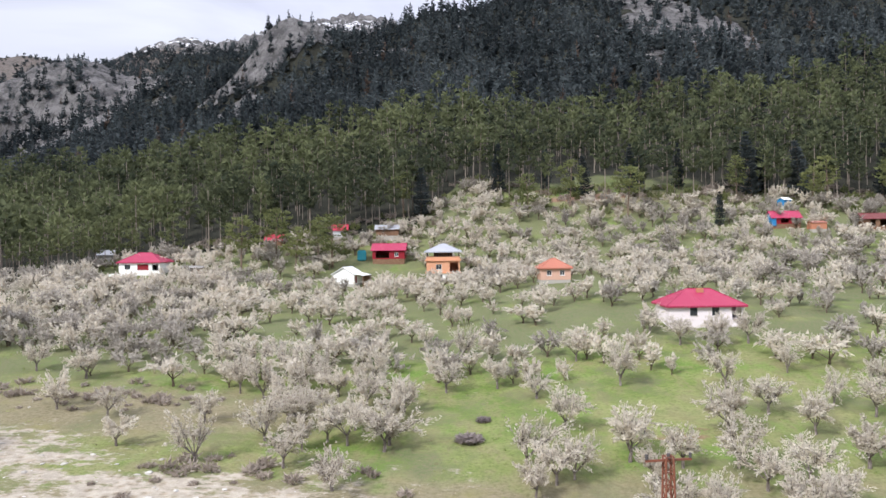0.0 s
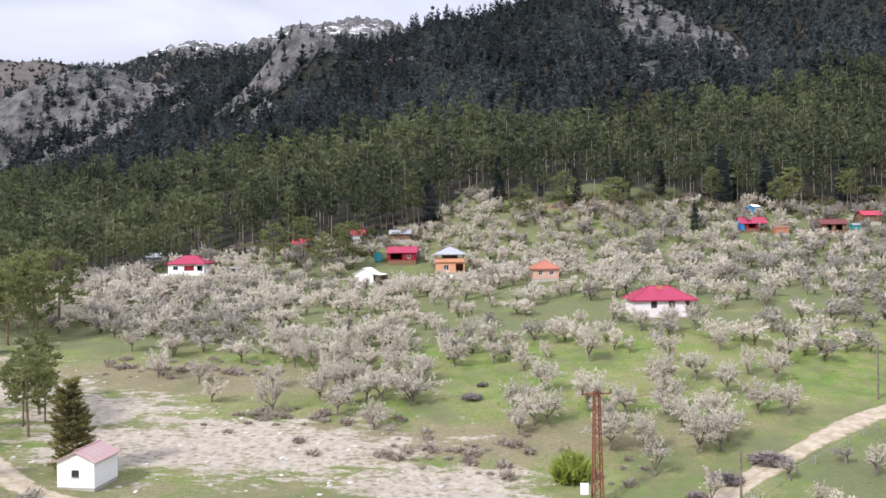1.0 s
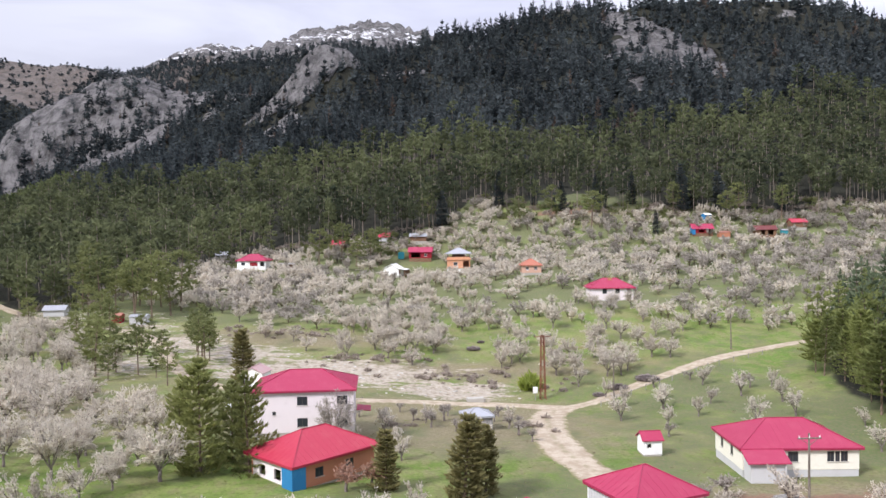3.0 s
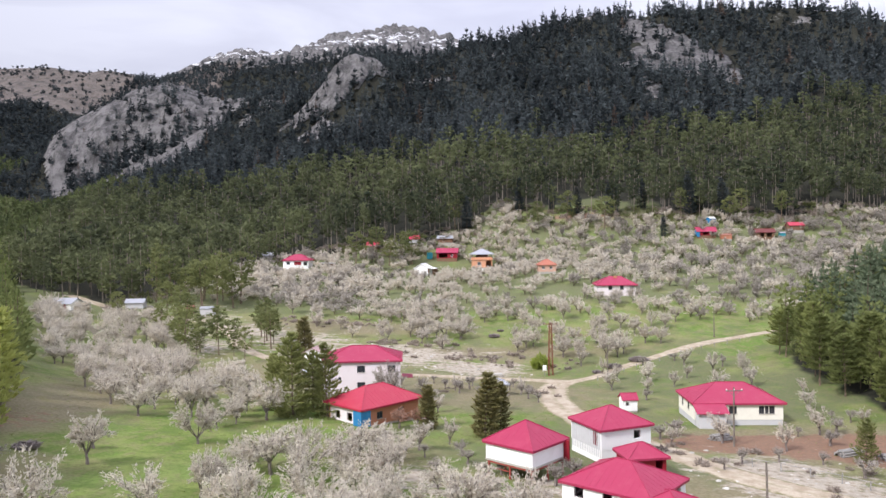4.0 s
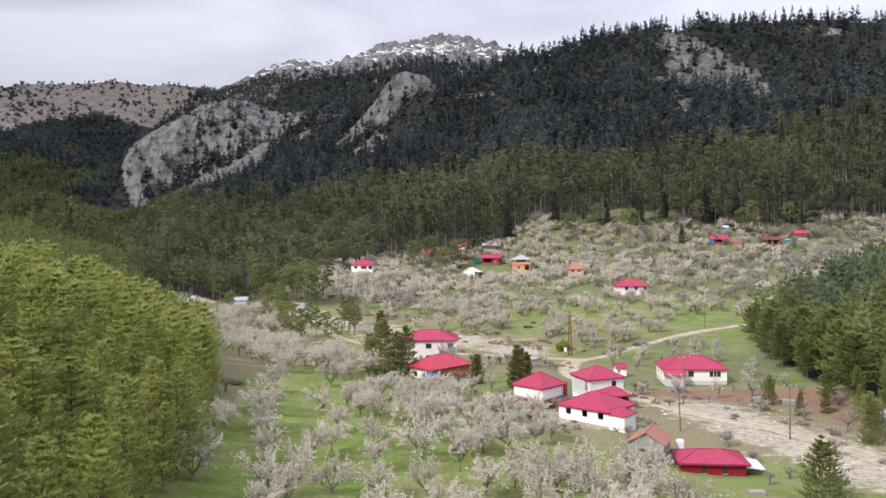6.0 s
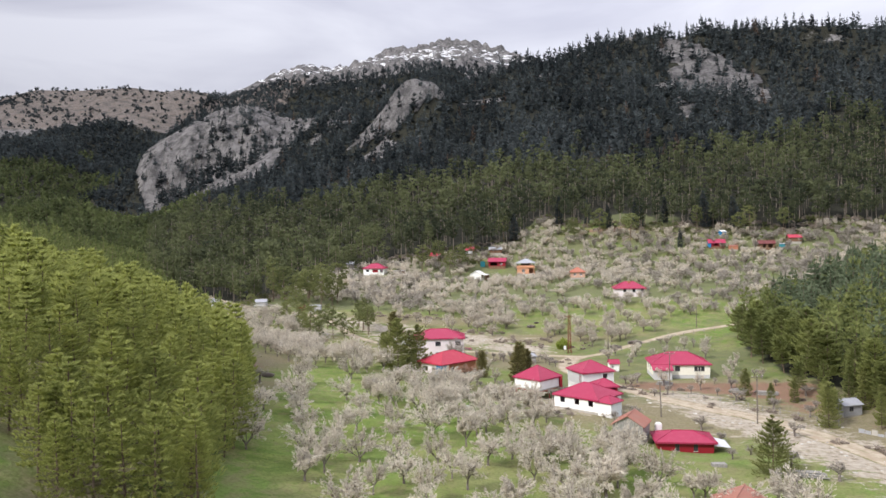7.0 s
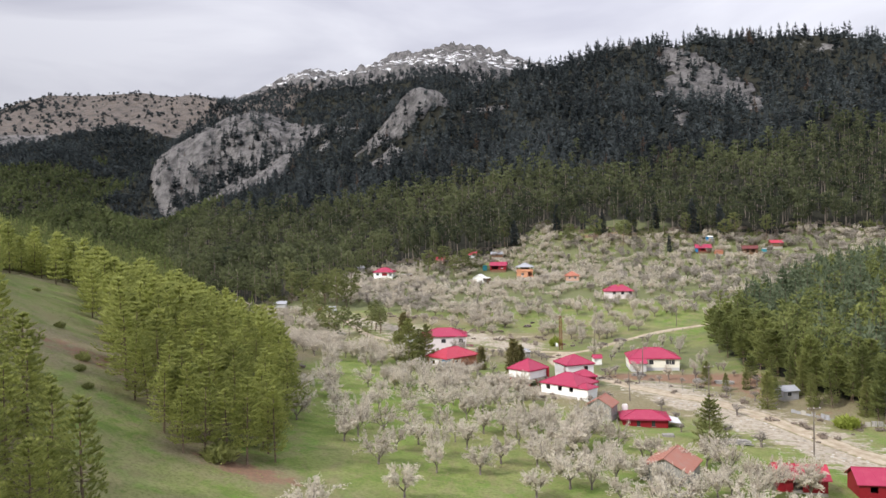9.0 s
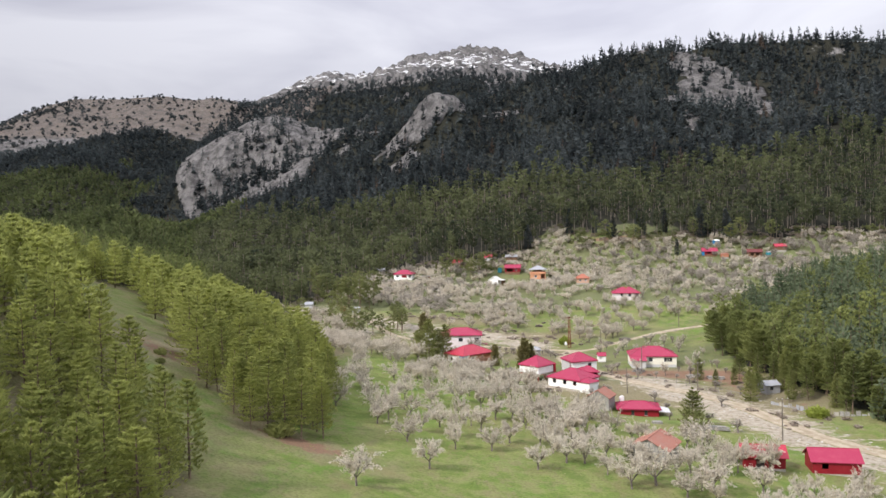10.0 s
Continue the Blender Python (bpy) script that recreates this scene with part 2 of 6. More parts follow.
def bump(x, y, cx, cy, rx, ry):
    return np.exp(-((x - cx) / rx) ** 2 - ((y - cy) / ry) ** 2)


def soft_max(a, b, k):
    h = np.clip(0.5 + 0.5 * (a - b) / k, 0, 1)
    return b * (1 - h) + a * h + k * h * (1 - h)


def valley(x, y):
    """The orchard bowl, the village and the stony wash."""
    x, y = np.clip(x, -170, 200), np.clip(y, -400, 330)
    up = ramp(y - 52, 16)
    z = (4.04 - 0.0117 * x - 0.0471 * y + 0.0611 * ramp(-x - 6, 10) + 0.1538 * up + 0.2793 * ramp(y - 228, 16)
         - 0.000591 * x * up + 0.000671 * x * y - 0.0125 * ramp(-y - 40, 13))
    return z + 3.0 * bump(x, y, 38, 150, 42, 40) + 2.0 * bump(x, y, 26, 178, 20, 18) - 2.0 * bump(x, y, 16, 50, 26, 22) - 3.4 * bump(x, y, -8, 224, 34, 26) - 1.9 * bump(x, y, 31, -65, 15, 12) - 1.2 * bump(x, y, 28, -105, 12, 12)


def massif(x, y):
    """The wooded mountainside, rising to a crest and falling away behind it."""
    crest = np.interp(x, [-700, -540, -420, -300, -195, -139, -83, -4, 129, 182, 352, 600], [800, 845, 897, 790, 700, 668, 728, 780, 780, 748, 714, 690])
    yy = np.minimum(y, crest)
    xc, d = np.clip(x, -620, 620), yy - 260
    z = 38.0 + 0.0712 * xc + 0.2902 * d - 0.000299 * xc * xc + 0.000198 * xc * d + 0.000327 * d * d
    slab = bump(x, y, 185, 640, 45, 90) + bump(x, y, -135, 630, 40, 70)
    z = z - 12 * bump(x, y, 20, 770, 120, 110) - 19 * bump(x, y, 70, 815, 130, 45) + 11 * bump(x, y, 340, 725, 140, 120)
    z = z - slab * 12 * np.abs(fbm((x + 0.4 * y) * 2.2, y, 60, 4, 15))
    z = z + 50 * bump(x, y, -130, 648, 38, 40) + 3 * bump(x, y, 122, 772, 30, 40)
    z = z - 48 * bump(x, y, -580, 860, 55, 220) - 10 * bump(x, y, 30, 640, 30, 200) - 7 * bump(x, y, -210, 640, 40, 150)
    return z - 0.35 * np.maximum(0, y - crest)


def land(x, y):
    """Height of the ground, in metres."""
    x, y = np.asarray(x, float), np.asarray(y, float)
    high = step(y, 195, 280)
    z = valley(x, y) * (1 - high) + massif(x, y) * high
    foot = np.interp(y, [-400, -130, -40, 0, 78, 110, 260, 430, 700], [-20, -32, -62, -72, -112, -152, -238, -340, -480])
    d = ramp(foot - x, 5)
    z = z + (0.28 * d - 0.09 * ramp(d - 150, 20) - 0.07 * ramp(d - 95, 20) * (1 - step(y, 180, 360)) - 0.26 * ramp(d - 70, 8) * (1 - step(y, -20, 140))) * (1 - step(y, 560, 760))
    foot = np.interp(y, [-400, -200, -80, -40, 0, 40, 80, 130], [110, 98, 80, 72, 67, 67, 78, 110])
    d = ramp(x - foot, 5)
    z = z + (0.27 * d - 0.12 * ramp(d - 90, 15)) * (1 - step(y, 90, 175))
    z = z + 48 * bump(x, y, -545, 550, 105, 170)
    rough = step(y, 230, 420)
    z = z + 0.5 * fbm(x, y, 30, 3, 3) * (1 - rough) + rough * (9 * fbm(x, y, 90, 5, 5) + 5 * (0.4 - np.abs(fbm(x, y * 0.35, 60, 3, 8))))
    # the limestone dome: a steep wall to the west, a rounded shoulder to the east
    w = x + 0.42 * np.clip(y - 870, -170, 60) + 436
    z = z - 36 * bump(x, y, -452, 650, 56, 66)
    ridge = np.interp(w, [-215, -172, -150, -132, -108, -60, -14, 12, 38, 75, 110, 150, 240], [-80, 60, 120, 164, 184, 205, 226, 233, 228, 208, 190, 150, 40])
    v = (y - 870) / 160
    r2 = np.abs(v) ** 2.3
    dome = 74 + (ridge - 74) * np.sqrt(np.clip(1 - r2, 0, 1)) + 9 * fbm(x, y, 40, 4, 11) - 15 * np.abs(fbm((x + 0.5 * y) * 2.6, y - 0.5 * x, 62, 4, 13)) + 4 - 300 * np.maximum(0, r2 - 1)
    z = soft_max(z, dome, 6)
    crest = np.interp(x, [-1700, -1260, -1172, -1058, -975, -838, -732, -667, -600, -480, -300], [250, 328, 363, 384, 379, 378, 368, 349, 328, 250, 120])
    hill = crest - 0.46 * np.abs(y - 1340) + 16 * fbm(x, y, 130, 5, 21) - 2
    z = soft_max(z, hill, 10)
    crest = np.interp(x, [-1400, -1000, -751, -688, -576, -498, -406, -313, -208, -150, -20, 150, 500, 1500], [260, 330, 410, 438, 478, 482, 492, 504, 523, 522, 478, 425, 380, 330])
    peak = crest - 0.40 * np.abs(y - 1730) + 30 * fbm(x, y, 170, 6, 31) - 36 * np.abs(fbm(x, y, 52, 4, 35)) - 30 * np.abs(fbm(x, y * 0.6, 24, 3, 37)) + 24
    return soft_max(z, peak, 10)


def height(x, y):
    return float(land(np.array([x]), np.array([y]))[0])


# ---------------------------------------------------------------- mesh helpers
def mesh_of(name, verts, faces, material, tint=None, smooth=False, loose=False, bark=None):
    """A mesh from arrays: faces all of one size."""
    verts, faces = np.asarray(verts, np.float32), np.asarray(faces, np.int32)
    me = bpy.data.meshes.new(name)
    n = faces.shape[1]
    me.vertices.add(len(verts))
    me.vertices.foreach_set("co", verts.ravel())
    me.loops.add(faces.size)
    me.loops.foreach_set("vertex_index", faces.ravel())
    me.polygons.add(len(faces))
    me.polygons.foreach_set("loop_start", np.arange(len(faces), dtype=np.int32) * n)
    me.polygons.foreach_set("loop_total", np.full(len(faces), n, np.int32))
    me.polygons.foreach_set("use_smooth", np.full(len(faces), smooth))
    if tint is not None:
        at = me.attributes.new("tint", "FLOAT_COLOR", "POINT")
        col = np.ones((len(verts), 4), np.float32)
        col[:, 0] = tint
        col[:, 1] = 0.0 if loose else 1.0
        col[:, 2] = bark if bark is not None else 0.0
        at.data.foreach_set("color", col.ravel())
    me.update()
    me.materials.append(material)
    return me


def part(name, bm, material, parent=None, label=""):
    """Links a bmesh as one mesh object, under a thing or a part."""
    me = bpy.data.meshes.new(name)
    bm.to_mesh(me)
    bm.free()
    me.materials.append(material)
    ob = new(name, me)
    ob.parent = parent
    return tagged(ob, label)


def part_of(name, me, parent=None, label=""):
    ob = new(name, me)
    ob.parent = parent
    return tagged(ob, label)


def inside(x, y, corners):
    """Which points lie in a polygon on the plan."""
    hit = np.zeros(np.shape(x), bool)
    n = len(corners)
    for i in range(n):
        (ax, ay), (bx, by) = corners[i], corners[(i + 1) % n]
        cross = (ay > y) != (by > y)
        hit ^= cross & (x < (bx - ax) * (y - ay) / (by - ay + 1e-9) + ax)
    return hit


# ---------------------------------------------------------------- where things grow
def rock_face(x, y, trees=False):
    """Bare limestone on the mountainside: 0 to 1."""
    wob = 12 * fbm(x, y, 22, 3, 71) + 26 * fbm(x, y, 48, 2, 70)
    slab = [(165, 756), (193, 728), (216, 667), (234, 604), (213, 549), (163, 586), (127, 600), (154, 668)]
    r = 1.2 * inside(x + wob, y - wob, slab)
    r = np.maximum(r, 1.1 * inside(x + 0.5 * wob, y - wob, [(146, 575), (160, 548), (150, 505), (140, 520)]))
    r = np.maximum(r, 1.2 * inside(x + 1.5 * wob, y + 1.2 * wob, [(-158, 690), (-114, 690), (-104, 640), (-112, 618), (-148, 608), (-178, 626)]))
    r = np.maximum(r, 1.0 * inside(x + wob, y + wob, [(-150, 602), (-128, 596), (-136, 556), (-166, 566)]))
    r = np.maximum(r, 0.9 * bump(x, y, 118, 772, 26, 16))
    r = np.maximum(r, 0.5 * bump(x, y, 330, 690, 30, 20))
    r = np.maximum(r, 0.7 * bump(x, y, -255, 690, 14, 30))
    d2 = ((x + 0.42 * np.clip(y - 870, -170, 60) + 430) / 140) ** 2 + ((y - 862) / 172) ** 2
    wooded = 0.0
    for cx, cy, rx, ry in ((-402, 739, 16, 14), (-366, 738, 15, 22), (-364, 700, 30, 24), (-412, 722, 26, 15), (-447, 711, 28, 17), (-438, 688, 34, 15), (-330, 716, 14, 12), (-395, 690, 26, 14), (-384, 726, 22, 20), (-350, 730, 16, 14)):
        wooded = np.maximum(wooded, 0.98 * bump(x, y, cx, cy, rx, ry))
    wooded = np.clip(1.5 * wooded + 0.5 * fbm(x, y, 26, 3, 73), 0, 1)
    apron = inside(x + 0.6 * wob, y - 0.6 * wob, [(-560, 830), (-522, 752), (-476, 690), (-440, 668), (-340, 630), (-282, 622), (-296, 690), (-300, 756), (-330, 790), (-400, 790)])
    r = np.maximum(r, np.maximum(1.2 * np.exp(-(d2 ** 4)), 1.1 * apron) * (1 - (wooded if trees else 0.2 * wooded)))
    r = np.maximum(r, step(y, 1150, 1250) * step(land(x, y), 335, 395))
    patches = fbm(x, y, 55, 3, 77)
    return np.clip(np.maximum(r, (1.0 * step(patches, 0.29, 0.44)) * step(y, 520, 620) * step(x, -470, -400) * (1 - step(x, 200, 260))), 0, 1.2)


def wood_edge(x):
    edge = np.interp(x, [-420, -300, -215, -190, -150, -127, -114, -107, -98, -60, -10, 5, 22, 42, 110, 150, 200, 300], [420, 270, 165, 158, 133, 121, 140, 200, 224, 240, 250, 290, 278, 262, 262, 250, 262, 290])
    return edge + 14 * fbm(x, x * 0 + 3.7, 26, 3, 91)


def plantation_edge(y):
    return np.interp(y, [-400, -132, -113, -83, -66, -31, 0, 17, 42, 70, 105, 130, 175, 300, 500], [-24, -26, -29, -41, -46.5, -62, -80, -91, -105, -124, -148, -166, -190, -262, -365])


LANE = [(-126, -58), (-94, -104), (-77, -126), (-61, -142), (-50, -151), (-41, -159), (-35, -166), (-31, -173), (-29, -184), (-29, -240), (10, -240), (10, -120), (-22, -129), (-30, -139), (-37, -145), (-41, -141), (-46, -134), (-53, -127), (-61, -116), (-77, -95), (-93, -73), (-114, -40)]


def lane(x, y):
    """The grass lane between the two plantations."""
    return inside(x, y, LANE)


def right_edge(y):
    return np.interp(y, [-400, -150, -80, -60, -40, -10, 35, 60, 80, 110, 140, 175], [120, 104, 82, 77, 73, 67, 66, 69, 80, 108, 140, 175])


def wash(x, y):
    """The dry stony bed and the rubble along the track."""
    r = np.maximum(bump(x, y, -30, 68, 30, 13), bump(x, y, -2, 58, 14, 8))
    r = np.maximum(r, 0.8 * bump(x, y, -70, 90, 15, 12))
    r = np.maximum(r, 0.85 * bump(x, y, -52, 82, 19, 11))
    r = np.maximum(r, 0.55 * bump(x, y, -105, 122, 26, 9))
    along = np.interp(y, [-110, -90, -75, -60, -45, -30], [76, 68, 61, 54, 46, 38])
    r = np.maximum(r, 0.95 * np.exp(-((x - along) / 13) ** 2) * step(y, -125, -95) * (1 - step(y, -32, -8)))
    r = np.maximum(r, 0.75 * bump(x, y, 10, -43, 14, 12))
    r = np.maximum(r, np.maximum(0.75 * bump(x, y, -8, -38, 8, 7), 0.7 * bump(x, y, -73, 68, 11, 15)))
    r = np.maximum(r, 0.6 * bump(x, y, -86, 108, 15, 7))
    return r


# ---------------------------------------------------------------- the ground, one sheet
def grown(start, first, end):
    out, s = [start], first
    while abs(out[-1]) < abs(end):
        out.append(out[-1] + s)
        s *= 1.13
    return out[1:]


def build_ground():
    xs = np.array(sorted(grown(-650, -9, -3200) + list(np.arange(-650, -560, 6.5)) + list(np.arange(-560, -250, 3.4)) + list(np.arange(-250, -130, 5.0)) + list(np.arange(-130, 112, 2.7)) + list(np.arange(112, 430, 7.0)) + grown(430, 9, 3200)))
    ys = np.array(sorted(grown(-300, -4, -2600) + list(np.arange(-300, 300, 2.6)) + list(np.arange(300, 520, 5.0)) + list(np.arange(520, 960, 3.6)) + list(np.arange(960, 1800, 12.0)) + grown(1800, 20, 3400)))
    X, Y = np.meshgrid(xs, ys)
    Z = land(X, Y)
    nx, ny = len(xs), len(ys)
    i = np.arange(nx * ny).reshape(ny, nx)
    faces = np.stack([i[:-1, :-1], i[:-1, 1:], i[1:, 1:], i[1:, :-1]], -1).reshape(-1, 4)
    me = mesh_of("ground", np.stack([X, Y, Z], -1).reshape(-1, 3), faces, GROUND, smooth=True)
    x, y, z = X.ravel(), Y.ravel(), Z.ravel()
    rock = rock_face(x, y)
    # where the floor takes its shade-dark colour, under and between the trees
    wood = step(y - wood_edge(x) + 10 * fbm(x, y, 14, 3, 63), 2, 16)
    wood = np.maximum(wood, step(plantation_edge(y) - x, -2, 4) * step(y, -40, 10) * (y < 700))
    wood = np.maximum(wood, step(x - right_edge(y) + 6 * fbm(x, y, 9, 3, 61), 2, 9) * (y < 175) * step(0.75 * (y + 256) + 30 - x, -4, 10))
    # the clearing keeps part of that painted shade
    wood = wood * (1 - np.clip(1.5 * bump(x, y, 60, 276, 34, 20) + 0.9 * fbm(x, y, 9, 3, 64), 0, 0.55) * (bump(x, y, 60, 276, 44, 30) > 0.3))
    open_hill = step(z + 70 * fbm(x, y, 150, 4, 53), 225, 260) * (x < -480) * (y > 900)
    rock = np.maximum(rock, open_hill)
    brown = open_hill * (y < 1420) * (y > 1040)
    snow = step(z, 385, 440) * (1 - 0.35 * step(z, 480, 520)) * (y > 1450)
    dry = 0.40 + 0.42 * bump(x, y, -32, 32, 46, 24) + 0.5 * bump(x, y, 4, 28, 18, 20) + 0.4 * bump(x, y, -14, -28, 14, 10) + 0.75 * bump(x, y, 48, -12, 22, 9) + 0.6 * bump(x, y, -45, 100, 30, 8) + 0.55 * bump(x, y, -5, 72, 40, 6) + 0.75 * bump(x, y, 28, -45, 24, 16)
    dry = dry + 0.35 * bump(x, y, -70, -118, 16, 16) + 0.05 * lane(x, y) + 0.3 * bump(x, y, -28, -139, 12, 5) + 0.28 * step(plantation_edge(y) - x, 0, 10) * (1 - step(y, -40, 10)) * ~lane(x, y) - 0.25 * bump(x, y, -20, -60, 40, 60)
    dry = dry + 0.5 * bump(x, y, 70, 262, 40, 10) + 0.7 * bump(x, y, 68, -44, 13, 20) + 0.6 * bump(x, y, -66, -20, 9, 30) + 0.4 * bump(x, y, -50, -55, 7, 14)
    earth = 1.1 * bump(x, y, 47, -13, 17, 6) + 0.9 * bump(x, y, 60, -16, 12, 10) + 0.8 * bump(x, y, -30, -139, 10, 4) + 0.6 * bump(x, y, 34, -12, 8, 6) + 0.7 * bump(x, y, 28, 88, 6, 3)
    earth = earth + 0.85 * bump(x, y, 50, 270, 26, 5) + 0.7 * bump(x, y, 44, 282, 20, 4) + 0.6 * bump(x, y, -66, -118, 14, 10) + 0.5 * bump(x, y, 41, 112, 7, 3) + 0.55 * bump(x, y, 4, 205, 6, 3) + 0.5 * bump(x, y, 12, -40, 8, 6) + 0.6 * bump(x, y, 65, -34, 9, 10) + 0.5 * bump(x, y, 73, -54, 7, 9) + 0.55 * bump(x, y, -63, -30, 6, 16) + 0.5 * bump(x, y, -36, -50, 6, 3)
    # zone_c green: dull grass, strongest where the upper orchard's shade is painted
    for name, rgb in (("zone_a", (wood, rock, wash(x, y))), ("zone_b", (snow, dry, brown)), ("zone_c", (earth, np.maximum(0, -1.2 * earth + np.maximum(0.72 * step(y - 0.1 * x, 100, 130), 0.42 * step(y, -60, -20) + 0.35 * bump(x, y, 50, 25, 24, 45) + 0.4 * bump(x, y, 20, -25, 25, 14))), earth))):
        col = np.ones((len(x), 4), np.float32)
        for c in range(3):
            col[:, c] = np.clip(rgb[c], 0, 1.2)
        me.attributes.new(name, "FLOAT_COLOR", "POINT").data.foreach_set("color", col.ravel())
    return tagged(new("ground", me), "valley meadows rising into wooded limestone mountains", "ground", kind="structure")


build_ground()


# ---------------------------------------------------------------- trees
def cone_trunk(h, r0, r1, sides=5, rings=3, sway=0.0, rng=None):
    """A tapered trunk as triangles."""
    v, f = [], []
    for k in range(rings + 1):
        t = k / rings
        ox, oy = (rng.normal(0, sway, 2) * t if rng is not None else (0, 0))
        for s in range(sides):
            a = 2 * math.pi * s / sides
            r = r0 + (r1 - r0) * t
            v.append((ox + r * math.cos(a), oy + r * math.sin(a), h * t))
    for k in range(rings):
        for s in range(sides):
            a, b = k * sides + s, k * sides + (s + 1) % sides
            f += [(a, b, b + sides), (a, b + sides, a + sides)]
    return np.array(v), np.array(f)


def twig(p, q, r0, r1):
    """A three-sided tapered stick from p to q."""
    p, q = np.array(p, float), np.array(q, float)
    d = (q - p) / (np.linalg.norm(q - p) + 1e-9)
    u = np.cross(d, (0.3, 0.2, 0.93))
    u /= np.linalg.norm(u) + 1e-9
    w = np.cross(d, u)
    v = [c + r * (math.cos(a) * u + math.sin(a) * w) for c, r in ((p, r0), (q, r1)) for a in (0, 2.094, 4.189)]
    f = []
    for s in range(3):
        a, b = s, (s + 1) % 3
        f += [(a, b, b + 3), (a, b + 3, a + 3)]
    return np.array(v), np.array(f)


def join(pieces):
    vs, fs, n = [], [], 0
    for v, f in pieces:
        vs.append(v)
        fs.append(f + n)
        n += len(v)
    return np.concatenate(vs), np.concatenate(fs)


def leaf_cards(points, dirs, length, width, rng, face):
    """Slips of foliage at points, each along its direction; face: the way that they turn, but for chance."""
    n = len(points)
    dirs = dirs / (np.linalg.norm(dirs, axis=1, keepdims=True) + 1e-9)
    side = np.cross(dirs, rng.normal(0, 0.6, (n, 3)) + face)
    side /= np.linalg.norm(side, axis=1, keepdims=True) + 1e-9
    L, Wd = length[:, None], width[:, None]
    v = np.stack([points - dirs * L * 0.2 + side * Wd, points + dirs * L, points - dirs * L * 0.2 - side * Wd], 1)
    return v.reshape(-1, 3), np.arange(3 * n).reshape(-1, 3)


def pine_shape(seed, layers=14, arms=5, stations=4, bare=0.18, spread=0.20, full=0.7, size=0.026, brush=3, lift=0.25):
    """A conifer one metre tall: a stem and open tiers of boughs, which sag and turn up at the ends, set with brushes of needles."""
    rng = np.random.default_rng(seed)
    stem = [cone_trunk(0.97, 0.0125, 0.003, 5, 4, 0.004, rng)]
    P, D, F = [], [], []
    lop = rng.uniform(0, 6.28)
    for k in range(layers):
        t = k / (layers - 1)
        z = bare + (0.95 - bare) * t ** 0.94 + rng.normal(0, 0.006)
        reach = spread * ((1 - t) ** full) * (0.72 + 0.28 * min(1, t * 4 + 0.1)) + 0.018
        base = rng.uniform(0, 6.28)
        for a in range(arms if t < 0.85 else 4):
            ang = base + 6.283 * a / arms + rng.normal(0, 0.22)
            r = reach * rng.uniform(0.62, 1.22) * (1 + 0.15 * math.cos(ang - lop))
            out, side = np.array([math.cos(ang), math.sin(ang), 0.0]), np.array([-math.sin(ang), math.cos(ang), 0.0])
            rise = lift * (2.6 * t - 0.7) + rng.normal(0, 0.08)
            if t < 0.8 and a % 2 == 0:
                stem.append(twig((0, 0, z), out * r * 0.7 + np.array([0, 0, z + r * rise * 0.5]), 0.0035, 0.001))
            for c in range(stations):
                s = 0.30 + 0.72 * (c + rng.uniform(0.1, 0.9)) / stations
                spine = out * r * s + np.array([0, 0, z + r * (rise * s + 0.35 * s * s - 0.12 * s)])
                half = r * (0.12 + 0.30 * (1 - abs(s - 0.55) * 1.3))
                for w in (-1, 0, 1):
                    q = spine + side * w * half * rng.uniform(0.6, 1.15) + rng.normal(0, 0.004, 3) - out * abs(w) * 0.06 * r
                    for b in range(brush):
                        P.append(q)
                        D.append(out * rng.uniform(0.3, 1.1) + side * (0.8 * w + rng.normal(0, 0.5)) + np.array([0, 0, 0.35 + 0.5 * s + rng.normal(0, 0.35)]))
                        F.append(0.5 * out + np.array([0, 0, 1.0]))
    for c in range(5):
        P.append(np.array([0, 0, 0.955]))
        D.append(np.array([rng.normal(0, 0.35), rng.normal(0, 0.35), 1.0]))
        F.append(rng.normal(0, 1, 3))
    n = len(P)
    crown = leaf_cards(np.array(P), np.array(D), size * rng.uniform(0.7, 1.4, n), 0.27 * size * rng.uniform(0.7, 1.3, n), rng, np.array(F))
    return join(stem), crown


def whole(shape):
    """Trunk and crown as one, with the share of bark for each point."""
    (tv, tf), (cv, cf) = shape
    v, f = join([(tv, tf), (cv, cf)])
    return v, f, np.concatenate([np.ones(len(tv)), np.zeros(len(cv))])


